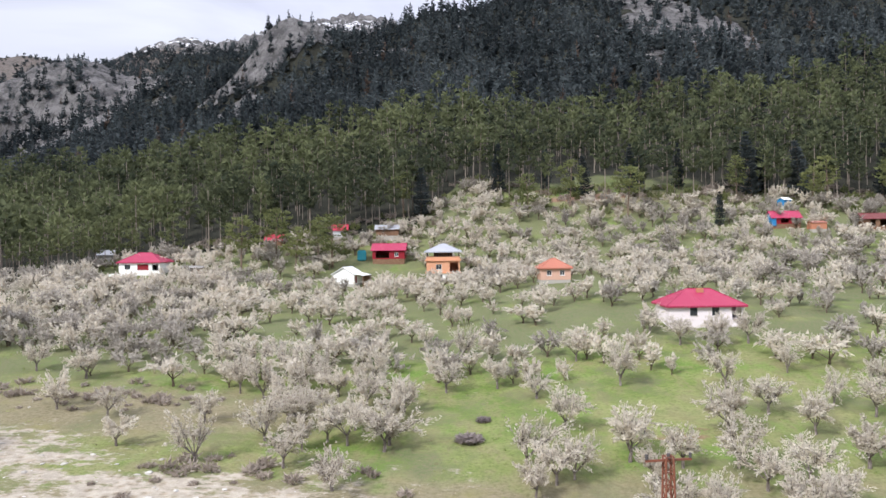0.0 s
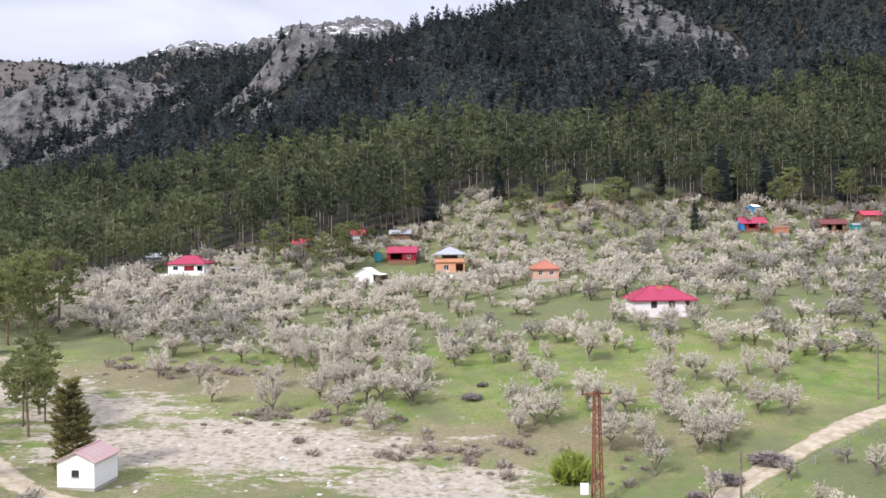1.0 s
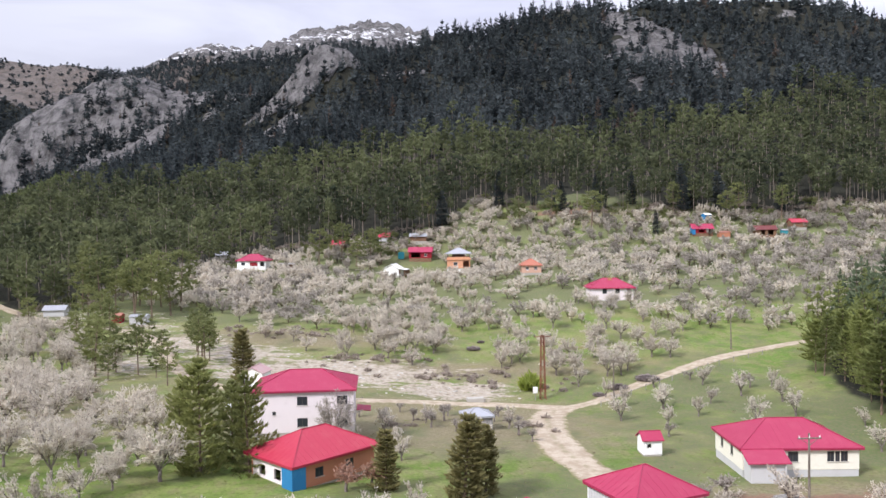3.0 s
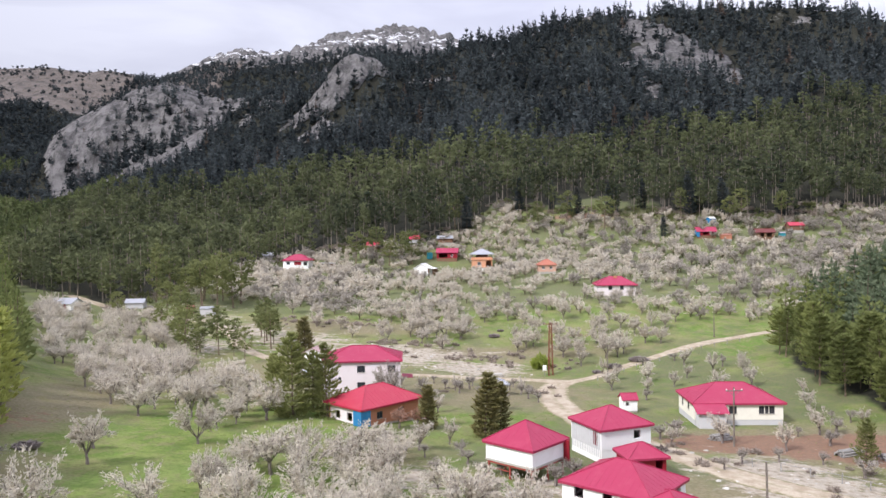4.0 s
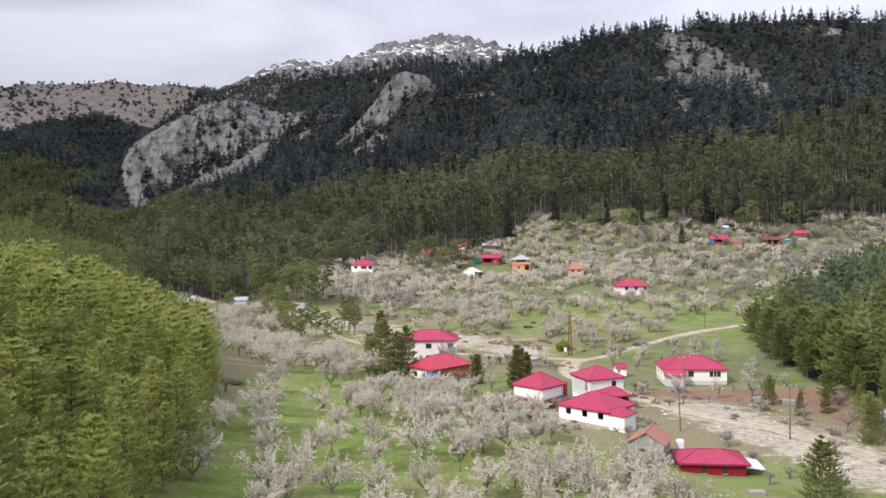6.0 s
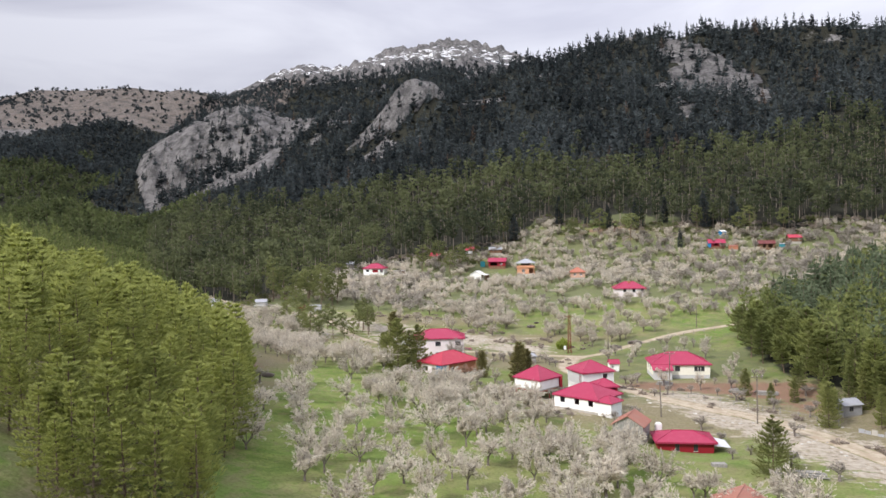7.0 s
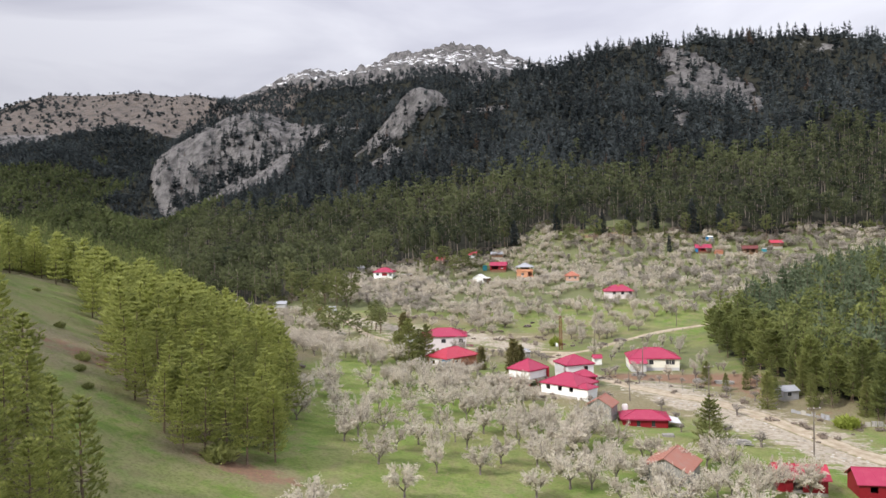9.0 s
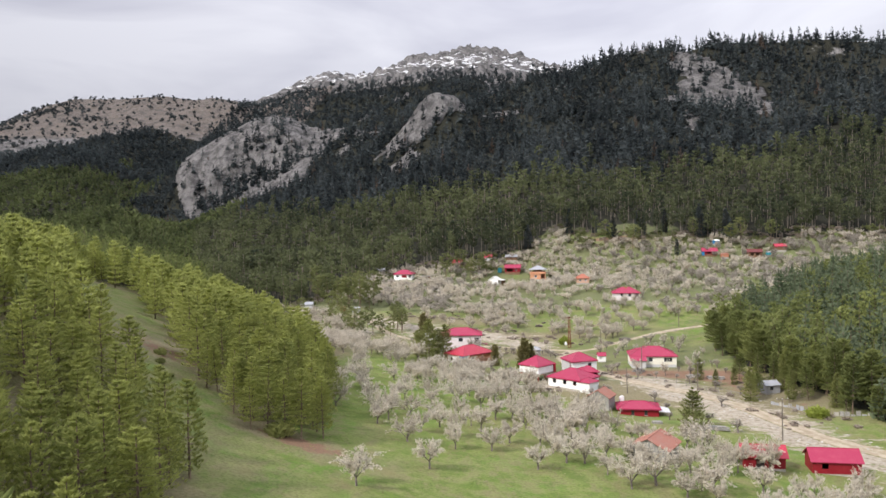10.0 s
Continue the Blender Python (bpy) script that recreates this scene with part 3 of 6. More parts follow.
def wood_pine(seed, cards=84, clumps=13, bare=0.42, spread=0.135, size=0.062, apart=False):
    """A forest pine: a tall bare stem under a loose, rounded crown of needle clumps."""
    rng = np.random.default_rng(seed)
    P, C = [], []
    for k in range(clumps):
        t = (k + rng.uniform(0, 1)) / clumps
        r = spread * (math.sqrt(max(0.03, 1 - ((t - 0.4) / 0.62) ** 2)) if t > 0.4 else 0.55 + 0.45 * t / 0.4) * rng.uniform(0.35, 1.0)
        a = 2.4 * k + rng.normal(0, 0.5)
        C.append((math.cos(a) * r, math.sin(a) * r, bare + (0.95 - bare) * t))
    C = np.array(C)[rng.integers(0, clumps, cards)]
    P = C + rng.normal(0, 1, (cards, 3)) * np.array([0.030, 0.030, 0.016])
    away = P * np.array([1, 1, 0]) / (np.linalg.norm(P[:, :2], axis=1, keepdims=True) + 1e-6)
    D = away * 0.7 + rng.normal(0, 0.5, (cards, 3)) + np.array([0, 0, 0.85])
    crown = leaf_cards(P, D, size * rng.uniform(0.6, 1.3, cards), 0.36 * size * rng.uniform(0.6, 1.3, cards), rng, 1.2 * away + np.array([0, 0, 0.6]))
    shape = cone_trunk(0.9, 0.013 if apart else 0.011, 0.004, 5 if apart else 3, 2, 0.006, rng), crown
    return shape if apart else whole(shape)


def wood_fir(seed, cards=50, bare=0.10, spread=0.17, size=0.10, full=0.8, droop=-0.25, tiers=7, jitter=0.018):
    """A spire of drooping boughs in tiers, for slopes seen from afar."""
    rng = np.random.default_rng(seed)
    t = (np.floor(rng.uniform(0, 1, cards) ** 1.35 * tiers) + 0.15 * rng.normal(0, 1, cards)) / tiers
    t = np.clip(t, 0, 0.97)
    a = rng.uniform(0, 6.283, cards)
    r = (spread * (1 - t) ** full + 0.01) * rng.uniform(0.25, 0.85, cards)
    P = np.stack([np.cos(a) * r, np.sin(a) * r, bare + (0.94 - bare) * t + rng.normal(0, jitter, cards)], 1)
    away = np.stack([np.cos(a), np.sin(a), 0 * a], 1)
    D = away + rng.normal(0, 0.35, (cards, 3)) + np.array([0, 0, 1.0]) * (droop + 0.55 + 0.9 * t[:, None] ** 2)
    L = size * (0.45 + 0.8 * (1 - t)) * rng.uniform(0.7, 1.3, cards)
    crown = leaf_cards(P, D, L, 0.42 * L, rng, away + np.array([0, 0, 0.9]))
    top = leaf_cards(np.array([[0, 0, 0.90]] * 3), np.array([[0.1, 0, 1], [-0.1, 0.1, 1], [0, -0.1, 1.0]]), np.full(3, 0.1), np.full(3, 0.022), rng, rng.normal(0, 1, (3, 3)))
    return whole((cone_trunk(0.9, 0.011, 0.004, 3, 1), join([crown, top])))


def round_tree(seed, cards=18):
    """A squat, rounded juniper or oak on the open hill."""
    rng = np.random.default_rng(seed)
    v = rng.normal(0, 1, (cards, 3))
    v /= np.linalg.norm(v, axis=1, keepdims=True)
    P = v * np.array([0.36, 0.36, 0.32]) * rng.uniform(0.5, 1.0, (cards, 1)) + np.array([0, 0, 0.5])
    return whole((cone_trunk(0.5, 0.05, 0.03, 3, 1), leaf_cards(P, v + rng.normal(0, 0.6, (cards, 3)), rng.uniform(0.25, 0.45, cards), rng.uniform(0.14, 0.24, cards), rng, v + np.array([0, 0, 0.6]))))


def plant(name, shapes, x, y, tall, material, label, category, seed, wide=1.0, tint=(0.2, 0.9), lean=0.02, sink=0.3):
    """Many trees in one mesh: what nobody could count."""
    rng = np.random.default_rng(seed)
    z = land(x, y) - sink
    V, F, T, B, n = [], [], [], [], 0
    which = rng.integers(0, len(shapes), len(x))
    for k, shape in enumerate(shapes):
        sv, sf, sb = shape if len(shape) == 3 else (*shape, np.zeros(len(shape[0])))
        idx = np.nonzero(which == k)[0]
        if not len(idx):
            continue
        a = rng.uniform(0, 6.283, len(idx))
        h = tall[idx]
        w = h * wide * rng.uniform(0.82, 1.2, len(idx))
        c, s = np.cos(a) * w, np.sin(a) * w
        lx, ly = rng.normal(0, lean, (2, len(idx)))
        vx = sv[None, :, 0] * c[:, None] - sv[None, :, 1] * s[:, None] + x[idx][:, None] + (sv[None, :, 2] * (h * lx)[:, None])
        vy = sv[None, :, 0] * s[:, None] + sv[None, :, 1] * c[:, None] + y[idx][:, None] + (sv[None, :, 2] * (h * ly)[:, None])
        vz = sv[None, :, 2] * h[:, None] + z[idx][:, None]
        V.append(np.stack([vx, vy, vz], -1).reshape(-1, 3))
        F.append((sf[None] + (np.arange(len(idx)) * len(sv))[:, None, None]).reshape(-1, 3) + n)
        T.append(np.repeat(np.clip(rng.uniform(tint[0], tint[1], len(idx)) + 0.7 * fbm(x[idx], y[idx], 55, 3, 40), -0.2, 1.2), len(sv)))
        B.append(np.tile(sb, len(idx)))
        n += len(idx) * len(sv)
    me = mesh_of(name, np.concatenate(V), np.concatenate(F), material, np.concatenate(T), bark=np.concatenate(B))
    return tagged(new(name, me), label, category, kind="stuff")


def scatter(x0, x1, y0, y1, gap, seed, jitter=0.42):
    rng = np.random.default_rng(seed)
    gx, gy = np.meshgrid(np.arange(x0, x1, gap), np.arange(y0, y1, gap))
    x = gx.ravel() + np.where((np.arange(gx.size) // gx.shape[1]) % 2, 0.5 * gap, 0) + rng.uniform(-jitter, jitter, gx.size) * gap
    y = gy.ravel() + rng.uniform(-jitter, jitter, gx.size) * gap
    return x, y, rng


FAR_PINES = [wood_pine(s, 92, 11, 0.34 + 0.09 * (s % 3), 0.125 + 0.025 * (s % 2), 0.082) for s in range(10)]
TALL_PINES = [wood_pine(440 + s, 220, 17, 0.40 + 0.09 * (s % 3), 0.135 + 0.02 * (s % 2), 0.056) for s in range(8)]
EDGE_SCOTS = [wood_pine(560 + s, 280, 20, 0.22 + 0.07 * (s % 3), 0.21, 0.062) for s in range(5)]
FAR_FIRS = [wood_fir(80 + s, 52, 0.08 + 0.05 * (s % 2), 0.15 + 0.03 * (s % 3), 0.150) for s in range(10)]
TINY_FIRS = [wood_fir(120 + s, 22, 0.06, 0.24, 0.26, 0.7, 0.0, 5) for s in range(6)]
ROUND_TREES = [round_tree(140 + s) for s in range(6)]


def grow_woods():
    # lower belt of the mountainside: olive pines with bare stems
    x, y, rng = scatter(-560, 420, 112, 690, 7.4, 1, 0.5)
    belt = 430 + 74 * fbm(x, y, 95, 4, 9) + 0.10 * x + 0.80 * np.maximum(0, -x - 160) + rng.normal(0, 16, len(x))
    keep = (y > wood_edge(x) + 1) & (y < belt) & (x > plantation_edge(y) - 4) & (np.abs(x) < 190 + 0.60 * (y + 60)) & (rng.random(len(x)) < 0.95)
    keep &= ~((bump(x, y, 56, 286, 28, 26) > 0.5) & (rng.random(len(x)) < 0.62))
    x, y = x[keep], y[keep]
    front = y < wood_edge(x) + 26
    wild = front & (x < -70) & (y < 235)
    front &= ~wild
    plant("pine_wood", EDGE_SCOTS, x[wild], y[wild], rng.uniform(11, 19, wild.sum()), PINE, "olive pines at the edge of the forest beside the hamlet", "forest", 17, 1.15, (0.3, 1.1))
    plant("pine_wood", TALL_PINES, x[front], y[front], rng.uniform(12, 25, front.sum()), PINE, "tall pines with bare stems at the foot of the mountain", "forest", 11, 1.0, (0.0, 0.8))
    plant("pine_wood", FAR_PINES, x[~front & ~wild], y[~front & ~wild], rng.uniform(10, 23, (~front & ~wild).sum()) * np.where((y > 520) & (x < -280), 0.62, 1.0)[~front & ~wild], PINE, "dense olive-green pine forest on the lower mountainside", "forest", 12, 1.1, (-0.05, 0.85))
    # upper mountainside: darker firs, thinner on the limestone
    x, y, rng = scatter(-660, 430, 370, 960, 7.5, 2, 0.5)
    belt = 430 + 74 * fbm(x, y, 95, 4, 9) + 0.10 * x + 0.80 * np.maximum(0, -x - 160) + rng.normal(0, 16, len(x))
    crest = np.interp(x, [-700, -540, -420, -300, -195, -139, -83, -4, 129, 182, 352, 600], [1000, 1000, 1000, 960, 860, 700, 745, 795, 795, 765, 730, 710])
    rock = rock_face(x, y, True)
    dens = np.clip(1.0 - 1.05 * (rock + 0.7 * fbm(x, y, 26, 3, 57)), np.where(x < -250, 0.17, np.where(x < -60, 0.46, 0.24)), 1)
    keep = (y >= belt) & (y < crest) & (rng.random(len(x)) < dens) & (x > np.where(y > 600, -600, plantation_edge(np.minimum(y, 560)) - 40))
    x, y = x[keep], y[keep]
    tall = rng.uniform(8, 21, len(x)) * (1 + 0.4 * fbm(x, y, 60, 3, 41)) * np.where(rock[keep] > 0.5, 0.72, 1) * np.where((y < 672) & (x < -300), 0.7, 1)
    dead = rng.random(len(x)) < 0.015
    plant("fir_wood", FAR_FIRS, x[~dead], y[~dead], tall[~dead], FIR, "dark blue-green firs covering the upper mountainside", "forest", 13, 1.0, (-0.1, 0.95))
    plant("fir_wood", FAR_FIRS, x[dead], y[dead], tall[dead], DEAD, "dead brown firs scattered on the mountainside", "forest", 16, 0.8, (0.0, 1.0))
    # the valley side below the far hill, and the scattered trees above it
    x, y, rng = scatter(-1500, -200, 600, 1420, 7.4, 3)
    z = land(x, y)
    sparse = step(z + 70 * fbm(x, y, 150, 4, 53), 215, 258)
    dens = 0.97 * (1 - sparse) + sparse * (0.15 + 0.22 * (fbm(x, y, 90, 3, 51) > 0.12))
    keep = (rng.random(len(x)) < dens) & (x < -590 + 1.1 * np.maximum(0, y - 960)) & (y < 1395)
    x, y = x[keep], y[keep]
    low = land(x, y) < 165 + 60 * fbm(x, y, 130, 3, 54)
    plant("pine_wood", TINY_FIRS, x[low], y[low], rng.uniform(8, 15, low.sum()), VALLEY_PINE, "olive-green pine forest in the side valley", "forest", 18, 1.1, (0.0, 0.7))
    sparse, x, y = sparse[keep][~low], x[~low], y[~low]
    lone = sparse > 0.5
    plant("fir_wood", TINY_FIRS, x[~lone], y[~lone], rng.uniform(8, 15, (~lone).sum()), FIR, "dark forest on the far hillside", "forest", 14, 1.2, (0.0, 0.6))
    plant("scattered_trees", ROUND_TREES, x[lone], y[lone], rng.uniform(3.5, 8.5, lone.sum()), FIR, "dark rounded trees dotted over the open hill", "trees", 19, 1.1, (0.0, 0.6))
    x, y, rng = scatter(-660, -80, 880, 1560, 8.2, 4)
    keep = (rng.random(len(x)) < 0.98 * (1 - step(land(x, y), 345, 415)) + 0.03)
    x, y = x[keep], y[keep]
    plant("fir_wood", TINY_FIRS, x, y, rng.uniform(8, 15, len(x)), FIR, "dark forest below the snowy summit", "forest", 15, 1.0, (0.0, 0.6))


grow_woods()


# ---------------------------------------------------------------- near trees, one by one
def cherry_shape(seed, limbs=5, shoots=8, cards=16, size=0.42, tall=5.2, reach=3.1, twigs=True):
    """A blossoming cherry: bare stem, uneven forking limbs and long flowering shoots that arch outwards."""
    rng = np.random.default_rng(seed)
    fork = rng.uniform(0.6, 1.3)
    wood = [cone_trunk(fork, 0.18, 0.13, 5, 2, 0.06, rng)]
    P, D, L, Wd = [], [], [], []
    lop = rng.uniform(0, 6.28)
    for i in range(limbs):
        a = 6.283 * i / limbs + rng.normal(0, 0.45)
        far = reach * rng.uniform(0.45, 1.05) * (1 + 0.25 * math.cos(a - lop))
        start = np.array([0, 0, fork - 0.06])
        knee = np.array([math.cos(a) * far * 0.45, math.sin(a) * far * 0.45, fork + rng.uniform(0.5, 1.0) * (tall - fork) * 0.5])
        wood.append(twig(start, knee, 0.085, 0.05))
        for s in range(shoots):
            b = a + rng.normal(0, 0.75)
            p0 = start + (knee - start) * rng.uniform(0.4, 1.0)
            out = far * rng.uniform(0.1, 0.75)
            up = rng.uniform(-0.05, 1.0) * (tall - p0[2]) * (1 - 0.45 * out / far)
            p2 = p0 + np.array([math.cos(b) * out, math.sin(b) * out, up])
            p1 = (p0 + p2) / 2 + rng.normal(0, 0.14, 3) + np.array([0, 0, 0.18 * out])
            if twigs:
                wood.append(twig(p0, p1, 0.034, 0.022))
                wood.append(twig(p1, p2, 0.022, 0.006))
            for c in range(cards):
                u = rng.uniform(0.12, 1.04) ** 0.85
                first = u < 0.5
                way = (p1 - p0) if first else (p2 - p1)
                q = p0 + way * (u * 2) if first else p1 + way * (u * 2 - 1)
                P.append(q + rng.normal(0, 0.13, 3))
                D.append(way / (np.linalg.norm(way) + 1e-6) + rng.normal(0, 0.55, 3))
                L.append(size * rng.uniform(0.5, 1.4))
                Wd.append(size * rng.uniform(0.18, 0.36))
    P = np.array(P)
    face = P - np.array([0, 0, 0.45 * tall])
    face = 1.1 * face / (np.linalg.norm(face, axis=1, keepdims=True) + 1e-6) + np.array([0, 0, 0.3])
    crown = leaf_cards(P, np.array(D), np.array(L), np.array(Wd), rng, face)
    return join(wood), crown


def tree_thing(name, label, category, group, shape, wood_mat, leaf_mat, m, tint=0.5):
    root = tagged(new(name), label, category, group)
    root.matrix_basis = m
    (tv, tf), (cv, cf) = shape
    part_of("trunk", mesh_of("trunk", tv, tf, wood_mat), root)
    part_of("crown", mesh_of("crown", cv, cf, leaf_mat, np.full(len(cv), tint), loose=True), root)
    return root


def stand(x, y, size, turn, wide=1.0, sink=0.1):
    return Matrix.LocRotScale((x, y, height(x, y) - sink), Euler((0, 0, turn)), (size * wide, size * wide, size))


def grow_things(name, label, category, group, shapes, wood_mat, leaf_mat, spots, sizes, seed, wide=1.0):
    rng = random.Random(seed)
    first = {}
    for (x, y), s in zip(spots, sizes):
        k = rng.randrange(len(shapes))
        m = stand(float(x), float(y), float(s), rng.uniform(0, 6.28), wide * rng.uniform(0.82, 1.22)) @ Matrix.Rotation(rng.gauss(0, 0.05), 4, 'X')
        if k in first:
            ob = copy_thing(first[k], m @ Matrix.Diagonal((*[1 / c for c in first[k].scale], 1)))
        else:
            first[k] = tree_thing(name, label, category, group, shapes[k], wood_mat, leaf_mat, m)


CHERRIES = [cherry_shape(200 + s, 5 + s % 2, 10, (42, 26, 34)[s % 3], 0.27, 5.0 + 0.4 * (s % 4), 2.9 + 0.3 * (s % 3)) for s in range(9)]
FAR_CHERRIES = [whole(cherry_shape(260 + s, 5, 6, 9, 0.66, 4.6 + 0.4 * (s % 4), 2.7 + 0.3 * (s % 3), False)) for s in range(9)]


# ---- orchards
ORCHARD_PLOTS = [
    [(-146, 106), (-122, 73), (-108, 46), (-93, 26), (-72, 3), (-61, -15), (-51, -18), (-49, 4), (-60, 28), (-67, 48), (-78, 74), (-104, 98), (-124, 110)],
    [(-50, -8), (-42, -18), (-34, -31), (-32, -12), (-40, 2), (-45, 25), (-54, 30)],
    [(-34, -34), (-14, -22), (-3, -36), (8, -62), (-4, -74), (-28, -58)],
    [(-40, 128), (-5, 109), (-4, 86), (-15, 88), (-27, 103)],
    [(9, -78), (22, -76), (25, -94), (38, -99), (66, -128), (60, -142), (34, -140), (12, -126), (6, -104)],
]
MEADOW_CHERRIES = [
    (-17, -152), (-14.5, -114), (-8, -114), (-0.5, -120), (8, -128), (-22, -109), (-9, -137), (-35, -79), (-26, -71), (4, -93),
    (-34, -105), (-25.5, -105), (-24, -97.5), (-24, -83), (-17, -87.5), (-12, -79.5), (-5, -76), (0, -71), (-9, -96), (-2, -93),
    (-36, -74), (-32, -58), (-39, -66), (-45, -45), (-38, -30), (-30, -92), (-40, -86), (5, -84), (-14, -64), (8, -112),
]
FRONT_CHERRIES = [
    (-50.5, 99.5), (-37.5, 87.5), (-42.6, 96.7), (-53, 113), (-27, 83), (-21, 90), (-16, 86.5), (-11, 88), (-6.6, 86), (-17, 81.5),
    (-11, 76), (0.4, 107), (7.6, 108), (12.6, 103), (11.5, 77), (14.6, 91), (20, 81.5), (25, 79.5), (21.4, 75), (31.5, 74),
    (36, 75), (42.4, 87), (43.5, 78), (39.7, 93.4), (24.6, 106), (20.5, 118), (38, 103), (49, 109), (3, 123.6), (-13.6, 135),
    (38, 123), (43.5, 121.5), (49, 123), (35, 130), (9, 82), (-5, 99), (-30, 96), (-22, 103), (52, 92), (57, 100), (33, 88), (-62, 116), (9.1, 74), (13.5, 78), (20.5, 68), (24.5, 66.5), (47.4, 77), (31, 65.5), (30.6, 79), (49, 96), (36, 69),
]
VILLAGE_CHERRIES = [(-15, 9), (-9.5, 10.5), (-13, -25), (-9, -23.5), (-5, -19), (27, 33), (33, 26), (40, 33), (44, 18), (50, 14), (-8, 4), (-12, 20), (-6, 30), (2, 8), (53, -6), (36, -12), (44, -16), (6, -22), (28, -14), (8, 30), (47, 26), (55, 30), (30, 44), (38, 48), (45, 42), (52, 46), (57, 40), (60, 52), (48, 56), (36, 40), (28, 52), (62, 22), (58, 10), (62, -2), (24, 60), (34, 66)]


def orchard_floor(x):
    return np.interp(x, [-130, -90, -62, -50, -36, 45, 62, 85, 150, 230], [150, 130, 120, 112, 108, 108, 100, 96, 112, 150])


def grow_orchards():
    spots = list(MEADOW_CHERRIES) + list(FRONT_CHERRIES)
    x, y, r = scatter(-50, 12, -130, -60, 7.4, 49, 0.40)
    for cx, cy in zip(x, y):
        if inside(cx, cy, [(-37, -110), (-24, -121), (-4, -129), (11, -120), (7, -74), (-14, -62), (-42, -62), (-45, -90)]) and min((cx - a) ** 2 + (cy - b) ** 2 for a, b in spots) > 22:
            spots.append((float(cx), float(cy)))
    sizes = [random.Random(i).uniform(0.85, 1.15) for i in range(len(spots))]
    rng = np.random.default_rng(5)
    for k, plot in enumerate(ORCHARD_PLOTS):
        x, y, r = scatter(-150, 75, -145, 130, (5.8, 5.6, 5.4, 5.2, 5.8)[k], 50 + k, 0.42)
        ok = inside(x, y, plot) & (r.random(len(x)) < 0.94) & (x > plantation_edge(y) + 4)
        for cx, cy, cr in ((3, -39, 8), (10, -44, 7), (31, -111, 6), (21, -65, 5), (46, -119, 4), (61, -116, 5), (29.6, -70, 8), (-16, -9, 6), (-21, -17, 7), (33, -80, 5)):
            ok &= (x - cx) ** 2 + (y - cy) ** 2 > cr * cr
        spots += list(zip(x[ok], y[ok]))
        sizes += list(r.uniform(0.7, 1.2, ok.sum()))
    grow_things("cherry_tree", "cherry tree in white blossom, standing in the meadow", "tree", "cherry trees of the orchard", CHERRIES, CHERRY_BARK, BLOSSOM, spots, sizes, 7, 1.05)
    spots2 = list(VILLAGE_CHERRIES)
    grow_things("young_tree", "small tree with thin pale blossom beside the track", "tree", "young trees in the village", [cherry_shape(300 + s, 6, 6, 16, 0.27, 4.8, 2.1) for s in range(4)], CHERRY_BARK, BLOSSOM,
                spots2, [random.Random(90 + i).uniform(0.7, 1.15) for i in range(len(spots2))], 8, 1.0)
    # the wide orchard below the woods
    x, y, r = scatter(-135, 235, 90, 310, 5.3, 60, 0.45)
    ok = (y > orchard_floor(x)) & (y < wood_edge(x) + 4) & (x > -128) & (x < 235)
    x, y = np.append(x, r.uniform(-110, -36, 260)), np.append(y, r.uniform(118, 215, 260))
    ok = (y > orchard_floor(x)) & (y < wood_edge(x) + 4) & (x > -128) & (x < 235)
    ok &= (np.arange(len(x)) < len(x) - 260) | inside(x, y, [(-100, 222), (-63, 199), (-44, 178), (-36, 128), (-48, 119), (-78, 132), (-104, 150)])
    thin = 0.95 - 0.30 * bump(x, y, 25, 140, 50, 26) - 0.5 * bump(x, y, -38, 205, 16, 18) - 0.6 * bump(x, y, 60, 268, 30, 14) - 0.35 * bump(x, y, 110, 165, 40, 18)
    for hx, hy, hr in ((46, 133, 8.5), (-1, 209, 8.5), (-26, 201, 8.5), (-17, 224, 9), (-84, 207, 9), (-82, 199, 8), (25, 172, 7), (104, 233, 5.5), (129, 233, 4), (147, 240, 3.5)):
        thin = thin - 2 * bump(x, y, hx, hy - 2, hr, hr)
    ok &= r.random(len(x)) < thin * (0.74 + 0.24 * step(y, 140, 185))
    x, y = x[ok], y[ok]
    # darker trees mixed in; their larger share up east stands in for cloud shade
    dimmed = r.random(len(x)) < 0.18 + 0.46 * step(x + 0.5 * (y - 200), 20, 100) + 0.2 * step(-x, 30, 50) + 0.6 * fbm(x, y, 40, 2, 94)
    n = len(x)
    tall = r.uniform(0.60, 1.12, n) * (1 + 0.16 * step(y, 150, 195))
    plant("orchard_trees", FAR_CHERRIES, x[~dimmed], y[~dimmed], tall[~dimmed], BLOSSOM, "hundreds of cherry trees in white blossom on the slope", "orchard", 61, 1.12, (0.1, 1.0), 0.06, 0.25)
    plant("orchard_trees", FAR_CHERRIES, x[dimmed], y[dimmed], tall[dimmed], BUDDING, "grey-brown fruit trees among the blossom, thicker eastward to imitate cloud shade", "orchard", 62, 1.08, (0.1, 1.0), 0.06, 0.25)


grow_orchards()

# ---- pines of the plantations and round the village
PINES = [pine_shape(400 + s, 14, 5, 4, 0.14 + 0.05 * (s % 3), 0.215 + 0.025 * (s % 2), 0.70, 0.029, 4) for s in range(6)]
MID_PINES = [whole(pine_shape(430 + s, 10, 5, 2, 0.16, 0.22, 0.66, 0.066, 2)) for s in range(6)]
EDGE_PINES = [wood_fir(540 + s, 120, 0.14 + 0.06 * (s % 3), 0.19, 0.070, 0.6, 0.35, 9) for s in range(7)]
SCOTS = [wood_pine(460 + s, 620, 26, 0.30 + 0.05 * s, 0.20, 0.042, True) for s in range(4)]
